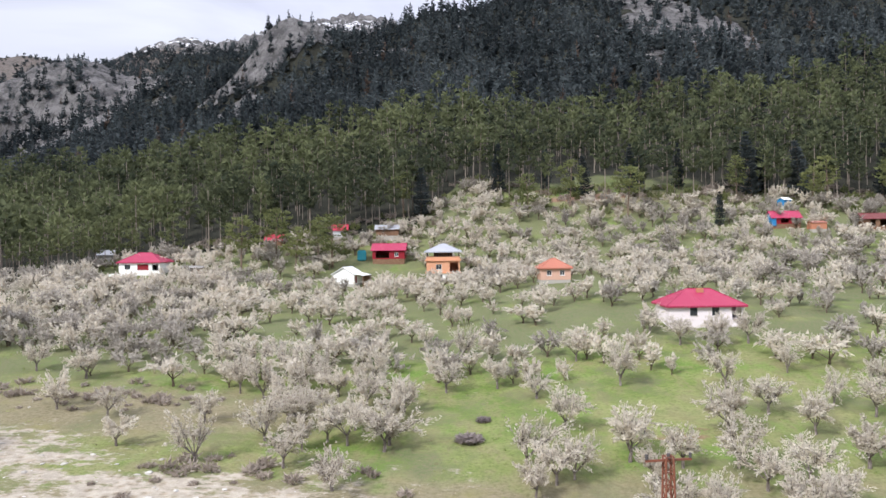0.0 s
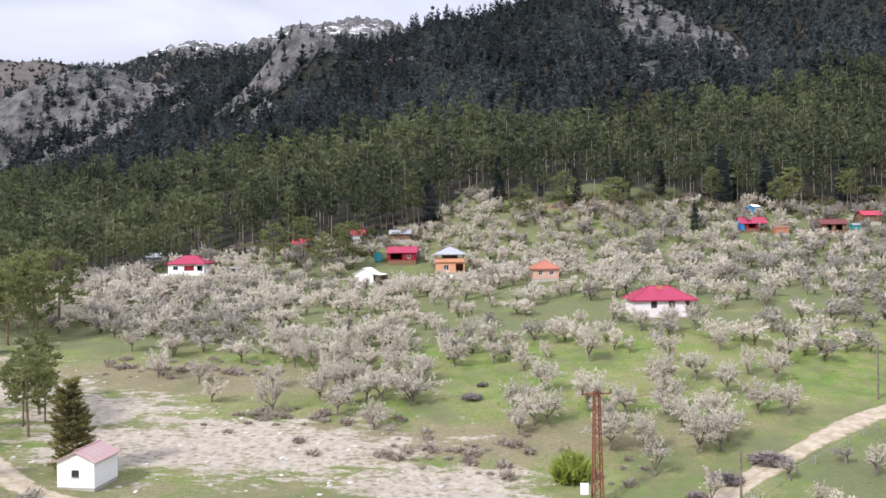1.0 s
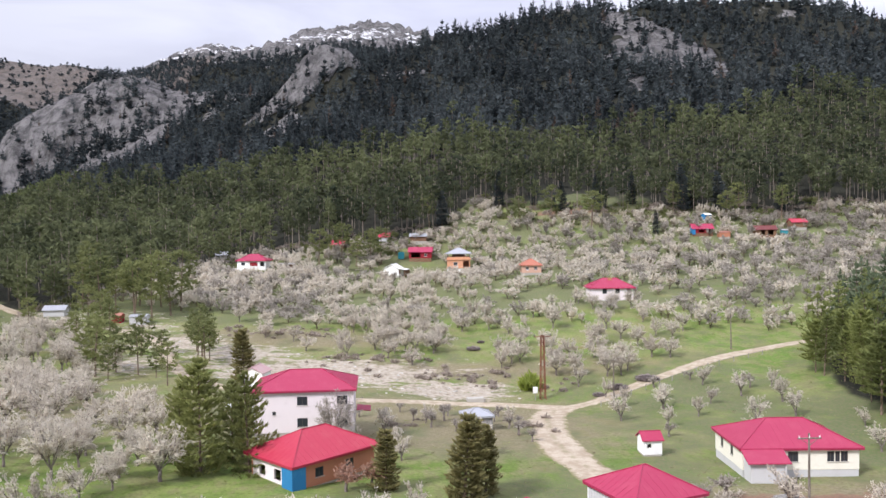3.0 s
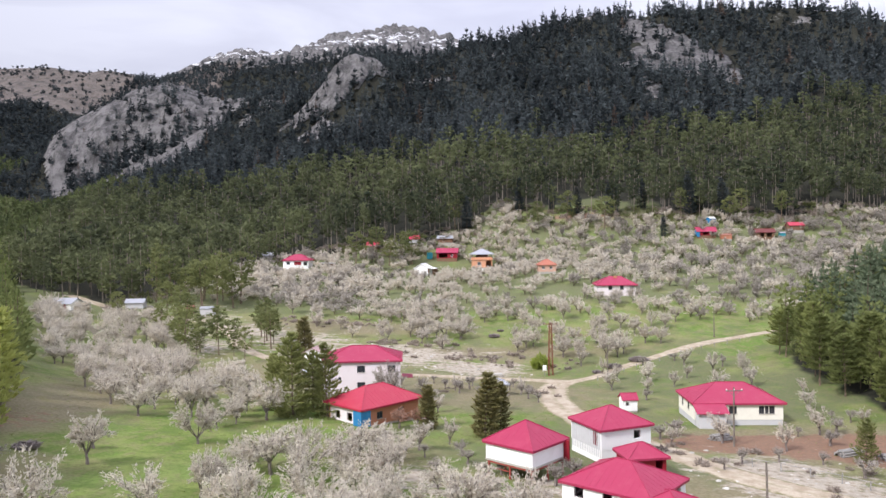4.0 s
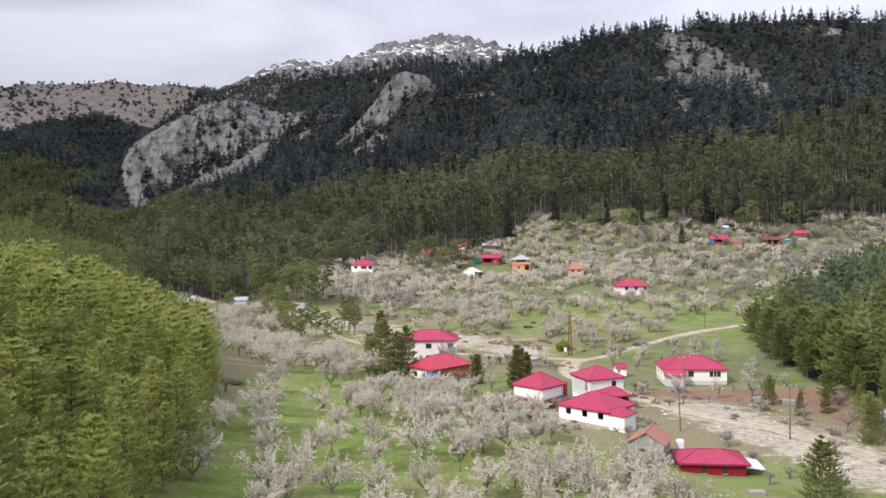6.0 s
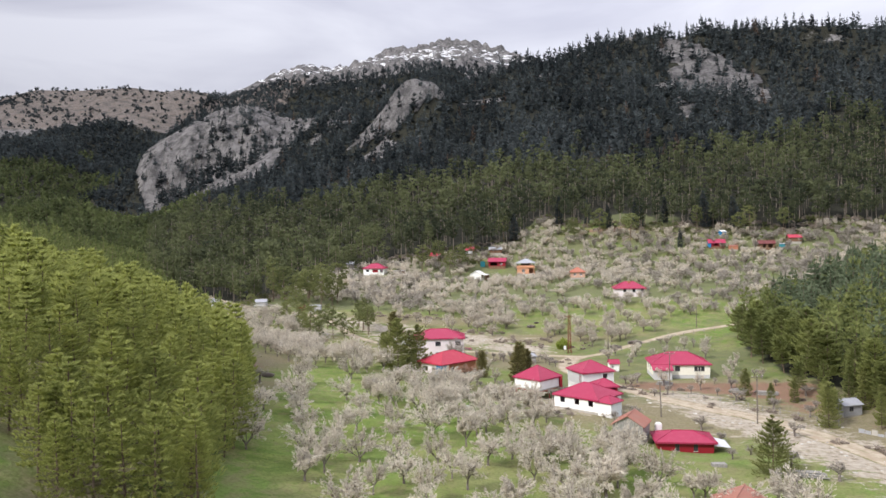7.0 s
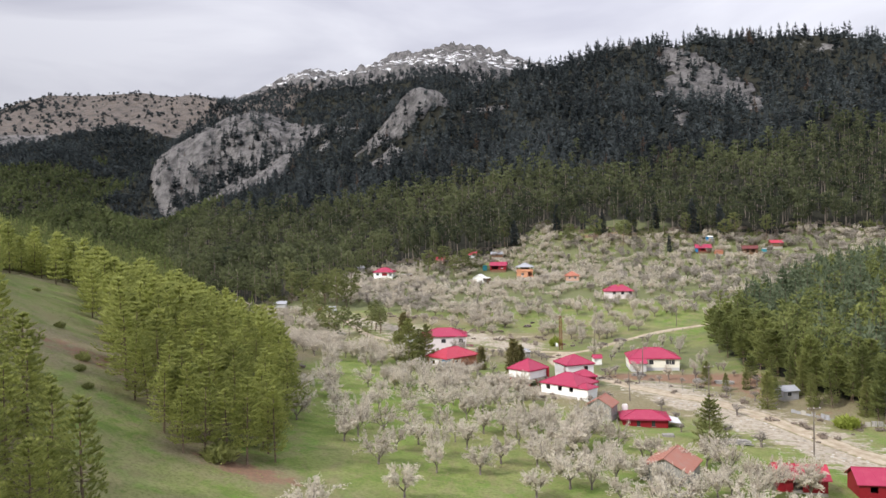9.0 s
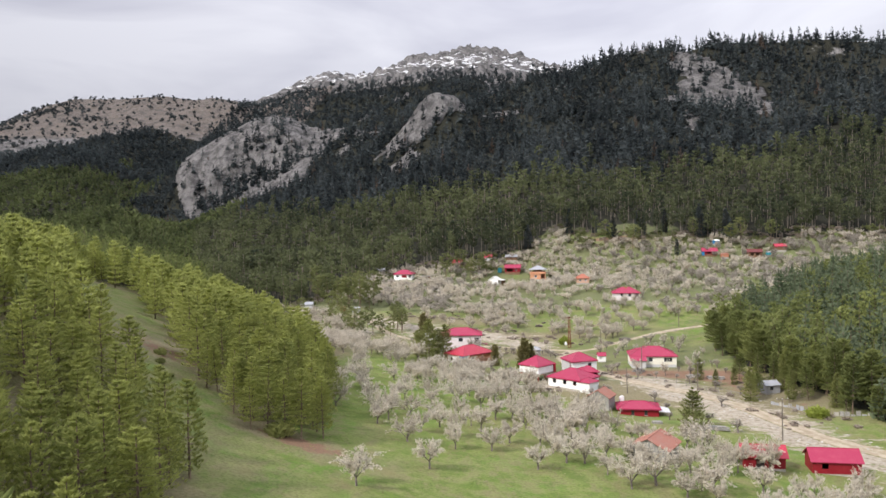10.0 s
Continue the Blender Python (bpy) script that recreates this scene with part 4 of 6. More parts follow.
CEDARS = [wood_fir(500 + s, 190, 0.05, 0.27, 0.092, 0.85, -0.05, 8, 0.003) for s in range(6)]
YOUNG = [pine_shape(520 + s, 15, 7, 5, 0.03, 0.29, 0.62, 0.038, 4) for s in range(4)]
CYPRESS = [pine_shape(480 + s, 17, 7, 4, 0.01, 0.16, 0.5, 0.042, 4, 0.5) for s in range(3)]


EDGE_FIRS = [pine_shape(640 + s, 17, 6, 4, 0.05, 0.17, 0.75, 0.040, 3, -0.10) for s in range(4)]
BROAD = [pine_shape(590 + s, 11, 7, 5, 0.26 + 0.06 * (s % 2), 0.25, 0.5, 0.040, 4, 0.34) for s in range(3)]
SLOPE_PINES = [wood_fir(620 + s, 54, 0.14, 0.20, 0.12, 0.6, 0.35, 7) for s in range(6)]
BROAD_FAR = [wood_pine(600 + s, 210, 20, 0.16 + 0.07 * (s % 3), 0.20 + 0.02 * (s % 2), 0.062) for s in range(7)]


CORNER_PINES = [(-37.5, -140.5), (-33, -137), (-28, -132.5), (-41, -135), (-45.5, -128.5), (-31, -129)]


def grow_plantations():
    x, y, r = scatter(-620, -20, -330, 640, 5.1, 70, 0.42)
    ok = (x < plantation_edge(y) - 1) & ~lane(x, y) & (x > -0.78 * (y + 256) - 90) & (r.random(len(x)) < 0.94) & (y > -235)
    ok &= (y < 60) | (r.random(len(x)) < 0.75)
    x, y = x[ok], y[ok]
    near = (y < -72) & (x > -66) & (y > -205)
    mid = ~near & (((y < 0) & (x > plantation_edge(y) - 42) & (y > -200)) | ((y < -20) & (y > -150) & (x > -150)))
    grow_things("pine_tree", "young green pine of the plantation on the grassy slope", "tree", "pines of the plantation", PINES, PINE_BARK, YOUNG_PINE, list(zip(x[near], y[near])) + CORNER_PINES, list(r.uniform(9, 13.5, near.sum())) + [9, 10, 11, 10, 11, 12], 9, 1.15)
    plant("pine_plantation", MID_PINES, x[mid], y[mid], r.uniform(10, 15, mid.sum()), YOUNG_PINE, "dense light-green pine plantation on the hillside", "forest", 71, 1.05, (0.35, 1.0))
    far = ~near & ~mid
    close = far & (y < 60)
    slope = far & (y >= 60) & (y < 300)
    plant("pine_plantation", EDGE_PINES, x[close], y[close], r.uniform(9, 15, close.sum()), SLOPE_PINE, "light-green pine plantation on the slope above the village", "forest", 73, 1.1, (0.0, 0.75))
    plant("pine_plantation", SLOPE_PINES, x[slope], y[slope], r.uniform(9, 15, slope.sum()), SLOPE_PINE, "green pine forest on the valley's flank", "forest", 77, 1.1, (-0.2, 0.7))
    far = far & ~close & ~slope
    plant("pine_plantation", TINY_FIRS, x[far], y[far], r.uniform(9, 16, far.sum()), VALLEY_PINE, "pine forest along the side valley", "forest", 72, 1.1, (0.1, 1.1))
    # the wood opposite
    x, y, r = scatter(60, 300, -190, 180, 5.2, 73, 0.46)
    ok = (x > right_edge(y) + 1) & (x < 0.75 * (y + 256) + 30) & (r.random(len(x)) < 0.95)
    x, y = x[ok], y[ok]
    near = (x < right_edge(y) + 9) & (y > -70) & (y < 62)
    grow_things("pine_tree", "dark green pine at the edge of the wood", "tree", "pines at the wood's edge", PINES[:3] + BROAD, PINE_BARK, GREEN_PINE, list(zip(x[near], y[near])), list(r.uniform(10, 16, near.sum())), 10)
    blue = ~near & (fbm(x, y, 45, 2, 33) + 0.25 * r.normal(0, 1, len(x)) > -0.10) & (x > 84)
    plain = ~near & ~blue
    edge = plain & (x < right_edge(y) + 26)
    plain &= ~edge
    plant("pine_wood", BROAD_FAR, x[edge], y[edge], r.uniform(9, 16, edge.sum()), GREEN_PINE, "dense green pine wood above the village", "forest", 74, 1.1, (-0.35, 0.7))
    plant("pine_wood", BROAD_FAR, x[plain], y[plain], r.uniform(8, 16, plain.sum()), GREEN_PINE, "dense green pine wood on the hillside", "forest", 76, 1.1, (-0.35, 0.7))
    plant("cedar_wood", CEDARS, x[blue], y[blue], r.uniform(11, 18, blue.sum()), CEDAR, "grey-green layered cedars among the pines", "forest", 75, 1.1, (0.1, 1.0))
    # single conifers in and round the village, and among the blossom
    grow_things("pine_tree", "young pine on rough brown ground above the track", "tree", "pines above the track", PINES[:3] + BROAD, PINE_BARK, GREEN_PINE,
                [(64, -43), (71, -33), (66, -32), (75, -50), (70, -51), (78, -44), (80, -62), (84, -70), (90, -78), (87, -62), (74, -28), (69, -25), (64.5, -21)], [6.5, 9, 7, 9.5, 7.5, 11, 9, 8, 9, 11, 10, 9, 8], 19, 1.05)
    spots = [(-31, -7), (-25.5, -6), (-35, -3), (-37, 4), (-29, -1), (61.6, -27.7), (53, -20.7), (60.8, -50), (71.8, -47), (79, -58), (73, -36), (56, -30)]
    grow_things("conifer", "single dark conifer standing beside the houses", "tree", "conifers in the village", YOUNG, PINE_BARK, FIR_GREEN, spots, [14, 12.5, 10, 9, 10.5, 6, 6.5, 9, 8, 9, 10, 5], 11, 0.88)
    grow_things("cedar_tree", "broad layered cedar beside the red cabin", "tree", "", [pine_shape(530, 12, 8, 7, 0.05, 0.48, 0.8, 0.036, 5, 0.12)], PINE_BARK, FIR_GREEN, [(40.8, -83)], [9.2], 16)
    spots = [(-44, 57), (-8.8, -9.5), (0.1, -13), (2.6, -9.4)]
    grow_things("cypress", "slender dark evergreen standing in the grass", "tree", "slender evergreens", CYPRESS, PINE_BARK, OLIVE, spots, [11, 7, 10, 8], 12, 1.35)
    grow_things("fir_tree", "dark pointed fir at the edge of the wood", "tree", "firs at the wood's edge", EDGE_FIRS, PINE_BARK, FIR,
                [(86, 239), (50, 271), (66, 268), (69, 271), (106, 264), (37, 282), (46, 276), (122, 262), (84, 274), (20, 284), (-8, 262), (150, 262), (110, 268)], [11, 15, 19, 14, 23, 17, 8, 20, 17, 19, 17, 19, 16], 21, 1.0)
    spots = [(-58, 217), (-43, 219), (-38, 229), (-50, 226), (-33, 224), (-14, 262), (28, 255), (60, 250), (43, 262), (121, 252), (129, 258), (100, 262), (145, 250), (-86, 81), (-66.5, 59), (-73.5, 77), (-60, 79), (-72, 61), (-96, 126), (-102, 127), (-114, 131), (-84, 123), (-97, 100), (-86, 89), (-74, 56), (-57, 50), (-121, 150), (-107, 143), (-99, 137), (-112, 99), (-63, 84), (-56, 69), (-90, 93)]
    grow_things("pine_tree", "old pine with a bare stem and loose crown", "tree", "old pines at the orchard's edge", SCOTS, PINE_BARK, OLD_PINE, spots, [random.Random(30 + i).uniform(13, 19) if i < 13 or spots[i][1] > 115 else random.Random(30 + i).uniform(8.5, 13) for i in range(len(spots))], 13, 1.35)


OLIVE = foliage("olive_brown_needles", (0.200, 0.185, 0.080), (0.340, 0.310, 0.135), (0.440, 0.400, 0.185), 0.5)
BIG_PINE_SPOTS = [(-88, 119), (-95, 124), (-84, 131), (-108, 130), (-92, 136), (-59, 73), (-57, 75), (-66, 70), (-78, 63), (-82, 72), (-70, 53), (-92, 84), (-62, 57)]
FIR_GREEN = foliage("conifer_needles_deep_green", (0.178, 0.198, 0.074), (0.310, 0.332, 0.124), (0.400, 0.415, 0.165), 0.5)
grow_plantations()
grow_things("pine_tree", "spreading old pine beside the hamlet's dirt road", "tree", "old pines by the hamlet", [wood_pine(580 + s, 900, 34, 0.24 + 0.05 * s, 0.24, 0.040, True) for s in range(4)], PINE_BARK, OLD_PINE, BIG_PINE_SPOTS,
            [18, 16, 19, 17, 18, 11, 10, 8, 7.5, 8.5, 7, 9, 6.5], 18, 1.15)


# ---------------------------------------------------------------- building materials
def plaster(name, c, stain):
    k = Mat(name, 0.85)
    f = k.span(k.noise(0.5, 5, 0.65, own=True), 0.5, 0.75, 0.0, 0.45)
    k.color(k.mix(k.span(k.noise(5.0, 4, own=True), 0.5, 0.8, 0.0, 0.25), k.mix(f, c, stain), stain))
    k.bump(k.noise(9.0, 4, own=True), 0.15, 0.02)
    return k.m


def sheet_metal(name, c, worn, rough=0.42, metal=0.0):
    k = Mat(name, rough, metal)
    f = k.span(k.noise(0.7, 5, 0.65, own=True), 0.45, 0.75, 0.0, 0.55)
    k.color(k.mix(k.span(k.noise(7.0, 3, own=True), 0.55, 0.8, 0.0, 0.3), k.mix(f, c, worn), worn))
    k.bump(k.noise(1.5, 3, own=True), 0.1, 0.03)
    return k.m


ROOF_RED = sheet_metal("red_painted_roof_sheet", (0.335, 0.030, 0.078), (0.390, 0.062, 0.108))
ROOF_RED2 = sheet_metal("scarlet_roof_sheet", (0.400, 0.034, 0.066), (0.440, 0.075, 0.095))
ROOF_RUST = sheet_metal("rusty_orange_roof_sheet", (0.350, 0.155, 0.115), (0.300, 0.225, 0.200), 0.7)
ROOF_GREY = sheet_metal("grey_galvanised_roof_sheet", (0.390, 0.400, 0.435), (0.310, 0.312, 0.325), 0.5, 0.2)
RED_WALL = sheet_metal("dark_red_clad_wall", (0.235, 0.010, 0.020), (0.290, 0.028, 0.038), 0.55)
WHITE = plaster("white_plaster", (0.86, 0.86, 0.85), (0.72, 0.70, 0.67))
PINKISH = plaster("pale_pink_plaster", (0.80, 0.73, 0.75), (0.68, 0.61, 0.62))
CREAM = plaster("cream_plaster", (0.82, 0.80, 0.70), (0.70, 0.66, 0.56))
GREY_WALL = plaster("grey_render", (0.56, 0.56, 0.57), (0.44, 0.43, 0.42))
ORANGE = plaster("orange_plaster", (0.64, 0.33, 0.20), (0.56, 0.30, 0.20))
BRICK = plaster("orange_brick", (0.46, 0.20, 0.12), (0.36, 0.17, 0.11))
CONCRETE = plaster("rough_concrete", (0.42, 0.40, 0.36), (0.32, 0.30, 0.26))
TIMBER = bark_material("brown_timber", (0.140, 0.075, 0.045), (0.260, 0.160, 0.100))
GREY_TIMBER = bark_material("weathered_grey_boards", (0.200, 0.190, 0.180), (0.380, 0.370, 0.350))
RED_STEEL = sheet_metal("red_lead_steel", (0.340, 0.075, 0.060), (0.260, 0.090, 0.070), 0.6)
RUST = sheet_metal("rusty_steel", (0.200, 0.075, 0.045), (0.120, 0.060, 0.045), 0.8)
WHITE_PAINT = Mat("white_paint", 0.5).color((0.80, 0.80, 0.79)).m
DARK_FRAME = Mat("dark_window_frame", 0.5).color((0.06, 0.055, 0.055)).m
BLUE_SHEET = sheet_metal("blue_tarpaulin", (0.030, 0.190, 0.420), (0.060, 0.250, 0.480), 0.6)
TEAL = sheet_metal("teal_tarpaulin", (0.040, 0.280, 0.350), (0.080, 0.330, 0.380), 0.6)


def glass_material():
    k = Mat("window_glass", 0.06)
    k.b.inputs["Specular IOR Level"].default_value = 0.6
    k.color((0.035, 0.042, 0.050))
    return k.m


GLASS = glass_material()


# ---------------------------------------------------------------- houses
def box(bm, x0, x1, y0, y1, z0, z1, m=None):
    v = [bm.verts.new((x, y, z)) for z in (z0, z1) for y in (y0, y1) for x in (x0, x1)]
    for f in ((0, 2, 3, 1), (4, 5, 7, 6), (0, 1, 5, 4), (2, 6, 7, 3), (0, 4, 6, 2), (1, 3, 7, 5)):
        bm.faces.new([v[i] for i in f])
    if m is not None:
        bmesh.ops.transform(bm, matrix=m, verts=v)
    return v


def bar(bm, p, q, r):
    """A square bar from p to q."""
    p, q = Vector(p), Vector(q)
    d = q - p
    box(bm, -r, r, -r, r, 0, d.length, Matrix.Translation(p) @ d.to_track_quat("Z", "Y").to_matrix().to_4x4())


def side_pose(side, w, d):
    """The pose of a wall: its x runs along it seen from outside, its -y points out."""
    return {"front": pose(-w / 2, -d / 2, 0), "right": pose(w / 2, -d / 2, 0, 0, 0, 90), "back": pose(w / 2, d / 2, 0, 0, 0, 180), "left": pose(-w / 2, d / 2, 0, 0, 0, -90)}[side]


def wall(house, side, w, d, z0, h, material, openings=(), gable=0.0, thick=0.25, label=""):
    """A wall slab with openings that go through it; frame and pane are set into each."""
    length = w if side in ("front", "back") else d
    m = side_pose(side, w, d)
    inset = 0 if side in ("front", "back") else thick
    bm = bmesh.new()
    xs = sorted({inset, length - inset, *[c for o in openings for c in (o[0], o[0] + o[2])]})
    for a, b in zip(xs[:-1], xs[1:]):
        mid, cuts = (a + b) / 2, [z0]
        for o in sorted(openings, key=lambda o: o[1]):
            if o[0] < mid < o[0] + o[2]:
                cuts += [z0 + o[1], z0 + o[1] + o[3]]
        cuts.append(z0 + h)
        for k in range(0, len(cuts), 2):
            if cuts[k + 1] - cuts[k] > 0.01:
                box(bm, a, b, 0, thick, cuts[k], cuts[k + 1], m)
    if gable:
        v = [bm.verts.new(m @ Vector(p)) for y in (0, thick) for p in ((inset, y, z0 + h), (length - inset, y, z0 + h), (length / 2, y, z0 + h + gable))]
        for f in ((0, 1, 2), (5, 4, 3), (0, 2, 5, 3), (1, 4, 5, 2), (0, 3, 4, 1)):
            bm.faces.new([v[i] for i in f])
    bmesh.ops.remove_doubles(bm, verts=bm.verts, dist=0.0005)
    ob = part("wall", bm, material, house, label)
    for o in openings:
        x, z, ow, oh, kind = o
        z = z + z0
        if kind == "hole":
            continue
        fm = {"white": WHITE_PAINT, "dark": DARK_FRAME, "door": RED_WALL}.get(kind, WHITE_PAINT)
        bm = bmesh.new()
        t = 0.07
        for a in ((x, x + ow, z, z + t), (x, x + ow, z + oh - t, z + oh), (x, x + t, z + t, z + oh - t), (x + ow - t, x + ow, z + t, z + oh - t), (x + ow / 2 - t / 2, x + ow / 2 + t / 2, z + t, z + oh - t)):
            box(bm, a[0], a[1], 0.06, 0.14, a[2], a[3], m)
        win = part("door" if kind == "door" else "window", bm, fm, house)
        bm = bmesh.new()
        box(bm, x + t, x + ow - t, 0.09, 0.11, z + t, z + oh - t, m)
        part("panel" if kind == "door" else "pane", bm, RED_WALL if kind == "door" else GLASS, win)
        if kind != "door":
            bm = bmesh.new()
            box(bm, x - 0.06, x + ow + 0.06, -0.09, 0.05, z - 0.07, z - 0.003, m)
            part("sill", bm, WHITE_PAINT if kind == "white" else CONCRETE, win)
    return ob


def roof_solid(points, faces, thick=0.12):
    """A roof skin with thickness, from its upper points and faces."""
    bm = bmesh.new()
    top = [bm.verts.new(p) for p in points]
    for f in faces:
        bm.faces.new([top[i] for i in f])
    geom = bmesh.ops.extrude_face_region(bm, geom=bm.faces[:])
    for v in geom["geom"]:
        if isinstance(v, bmesh.types.BMVert):
            v.co.z -= thick
    bmesh.ops.recalc_face_normals(bm, faces=bm.faces[:])
    return bm


def roof(house, w, d, z, rise, material, over=0.55, kind="hip", cx=0.0, cy=0.0, ribs=True, gutter=True):
    a, b = w / 2 + over, d / 2 + over
    z0, z1 = z - over * rise / (min(w, d) / 2) * 0.5, z + rise
    if kind == "hip":
        if w >= d:
            r = max(0.02, (w - d) / 2)
            ridge = [(-r, 0), (r, 0)]
            faces = [(0, 1, 5, 4), (1, 2, 5), (2, 3, 4, 5), (3, 0, 4)]
        else:
            r = max(0.02, (d - w) / 2)
            ridge = [(0, -r), (0, r)]
            faces = [(0, 1, 4), (1, 2, 5, 4), (2, 3, 5), (3, 0, 4, 5)]
    elif kind == "gable_x":
        ridge, faces = [(-a, 0), (a, 0)], [(0, 1, 5, 4), (2, 3, 4, 5)]
    else:
        ridge, faces = [(0, -b), (0, b)], [(1, 2, 5, 4), (3, 0, 4, 5)]
    pts = [(-a, -b, z0), (a, -b, z0), (a, b, z0), (-a, b, z0)] + [(x, y, z1) for x, y in ridge]
    pts = [(x + cx, y + cy, q) for x, y, q in pts]
    ob = part("roof", roof_solid(pts, faces), material, house)
    # caps along ridge and hips, and the raised seams of the sheets
    bm = bmesh.new()
    edges = [(4, 5)] + ([(0, 4), (3, 4), (1, 5), (2, 5)] if kind == "hip" and w >= d else [(0, 4), (1, 4), (2, 5), (3, 5)] if kind == "hip" else [])
    for i, j in edges:
        if (Vector(pts[i]) - Vector(pts[j])).length > 0.2:
            bar(bm, Vector(pts[i]) + Vector((0, 0, 0.02)), Vector(pts[j]) + Vector((0, 0, 0.02)), 0.055)
    part("ridge_cap", bm, material, ob)
    if ribs:
        bm = bmesh.new()
        for f in faces:
            p = [Vector(pts[i]) for i in f]
            e0, e1 = p[0], p[1]
            n = (e1 - e0).cross(p[2] - e0).normalized()
            along = (e1 - e0).normalized()
            up = n.cross(along)
            length = (e1 - e0).length
            count = int(length / 0.75)
            for k in range(1, count):
                s = e0 + along * (length * k / count)
                reach = None
                for i in range(1, len(p)):
                    q0, q1 = p[i], p[(i + 1) % len(p)]
                    u0, u1 = (q0 - s).dot(along), (q1 - s).dot(along)
                    if (u0 < 0) != (u1 < 0) and abs(u1 - u0) > 1e-6:
                        t = -u0 / (u1 - u0)
                        reach = (q0 + (q1 - q0) * t - s).dot(up)
                if reach and reach > 0.3:
                    bar(bm, s + n * 0.01, s + up * (reach - 0.05) + n * 0.002, 0.008)
        part("seam", bm, material, ob)
    if gutter and kind == "hip":
        bm = bmesh.new()
        g = z0 - 0.14
        for x0, x1, y0, y1 in ((-a, a, -b, -b + 0.1), (-a, a, b - 0.1, b), (-a, -a + 0.1, -b + 0.1, b - 0.1), (a - 0.1, a, -b + 0.1, b - 0.1)):
            box(bm, x0 + cx, x1 + cx, y0 + cy, y1 + cy, g - 0.14, g)
        part("fascia", bm, material, house)
    return ob


def start_house(name, label, x, y, turn, z, category="house", group=""):
    root = tagged(new(name), label, category, group)
    root.matrix_basis = pose(x, y, z, 0, 0, turn)
    return root


def slab(house, w, d, z0, z1, material, name="plinth"):
    bm = bmesh.new()
    box(bm, -w / 2, w / 2, -d / 2, d / 2, z0, z1)
    return part(name, bm, material, house)


def plain_house(name, label, x, y, turn, z, w, d, h, rise, wall_mat, roof_mat, kind="hip", over=0.5, front=(), right=(), left=(), back=(), base=1.2, base_mat=None, mats=None):
    """Four walls, plinth, roof. The wall base stands at z; the plinth reaches down into the ground."""
    if z is None:
        c, q = math.cos(radians(turn)), math.sin(radians(turn))
        zs = [height(x + sx * w / 2 * c - sy * d / 2 * q, y + sx * w / 2 * q + sy * d / 2 * c) for sx in (-1, 1) for sy in (-1, 1)]
        z = max(zs) * 0.6 + min(zs) * 0.4 + 0.25
        base = z - min(zs) + 0.6
    r = start_house(name, label, x, y, turn, z)
    slab(r, w - 0.1, d - 0.1, -base, 0.0, base_mat or CONCRETE)
    mats = mats or {}
    for side, op in (("front", front), ("right", right), ("back", back), ("left", left)):
        gab = rise * 0.97 if (kind == "gable_y" and side in ("front", "back")) or (kind == "gable_x" and side in ("left", "right")) else 0.0
        wall(r, side, w, d, 0.0, h, mats.get(side, wall_mat), op, gab)
    roof(r, w, d, h, rise, roof_mat, over, kind)
    return r


def posts(house, spots, z0, z1, r, material, name="post"):
    for px, py in spots:
        bm = bmesh.new()
        box(bm, px - r, px + r, py - r, py + r, z0, z1)
        part(name, bm, material, house)


def rail(house, a, b, z, r, material, name="beam"):
    bm = bmesh.new()
    bar(bm, (*a, z), (*b, z), r)
    return part(name, bm, material, house)


# ---- the lower village
h = start_house("stilt_house", "white house with red hipped roof standing on red steel stilts", 5.3, -32.6, -39.5, 7.75)
slab(h, 7.3, 7.3, -0.25, 0.0, CONCRETE, "floor_slab")
for s in ("front", "right", "back", "left"):
    wall(h, s, 7.2, 7.2, 0.0, 2.3, WHITE, ((2.9, 0.0, 0.9, 2.0, "door"),) if s == "back" else ())
roof(h, 7.2, 7.2, 2.3, 2.35, ROOF_RED, 0.35)
posts(h, [(sx * 3.3, sy * 3.3) for sx in (-1, 0, 1) for sy in (-1, 0, 1) if (sx, sy) != (0, 0)], -3.2, -0.25, 0.10, RED_STEEL)
for a, b in (((-3.4, -3.4), (3.4, -3.4)), ((3.4, -3.4), (3.4, 3.4)), ((3.4, 3.4), (-3.4, 3.4)), ((-3.4, 3.4), (-3.4, -3.4))):
    rail(h, a, b, -0.38, 0.13, RED_STEEL)
rail(h, (-3.3, -3.3), (0, -3.3), -1.2, 0.05, RED_STEEL, "brace")
bm = bmesh.new()
box(bm, 3.65, 4.4, 3.0, 3.3, -0.6, 2.1)
part("red_screen", bm, RED_WALL, h)

h = plain_house("white_house", "white house with red hipped roof and grey unfinished side", 17.7, -21.5, 25, 6.7, 8.0, 7.6, 2.95, 2.1, WHITE, ROOF_RED, over=0.35, base=1.8, base_mat=WHITE, left=((5.6, 0.4, 1.0, 2.2, "door"),), front=((5.2, 1.1, 1.1, 1.1, "hole"),), mats={"left": GREY_WALL})
for k in range(17):
    bm = bmesh.new()
    box(bm, -4.05, -4.0, -3.55 + 0.44 * k, -3.45 + 0.44 * k, -1.0, 2.9)
    part("cladding_rib", bm, GREY_WALL, h)
h = plain_house("red_annex", "small red-clad house with red hipped roof", 20.0, -31.0, 12, 5.6, 4.8, 4.4, 2.3, 1.3, RED_WALL, ROOF_RED, over=0.4, front=((3.4, 0.1, 0.9, 2.0, "hole"),), base=1.0)

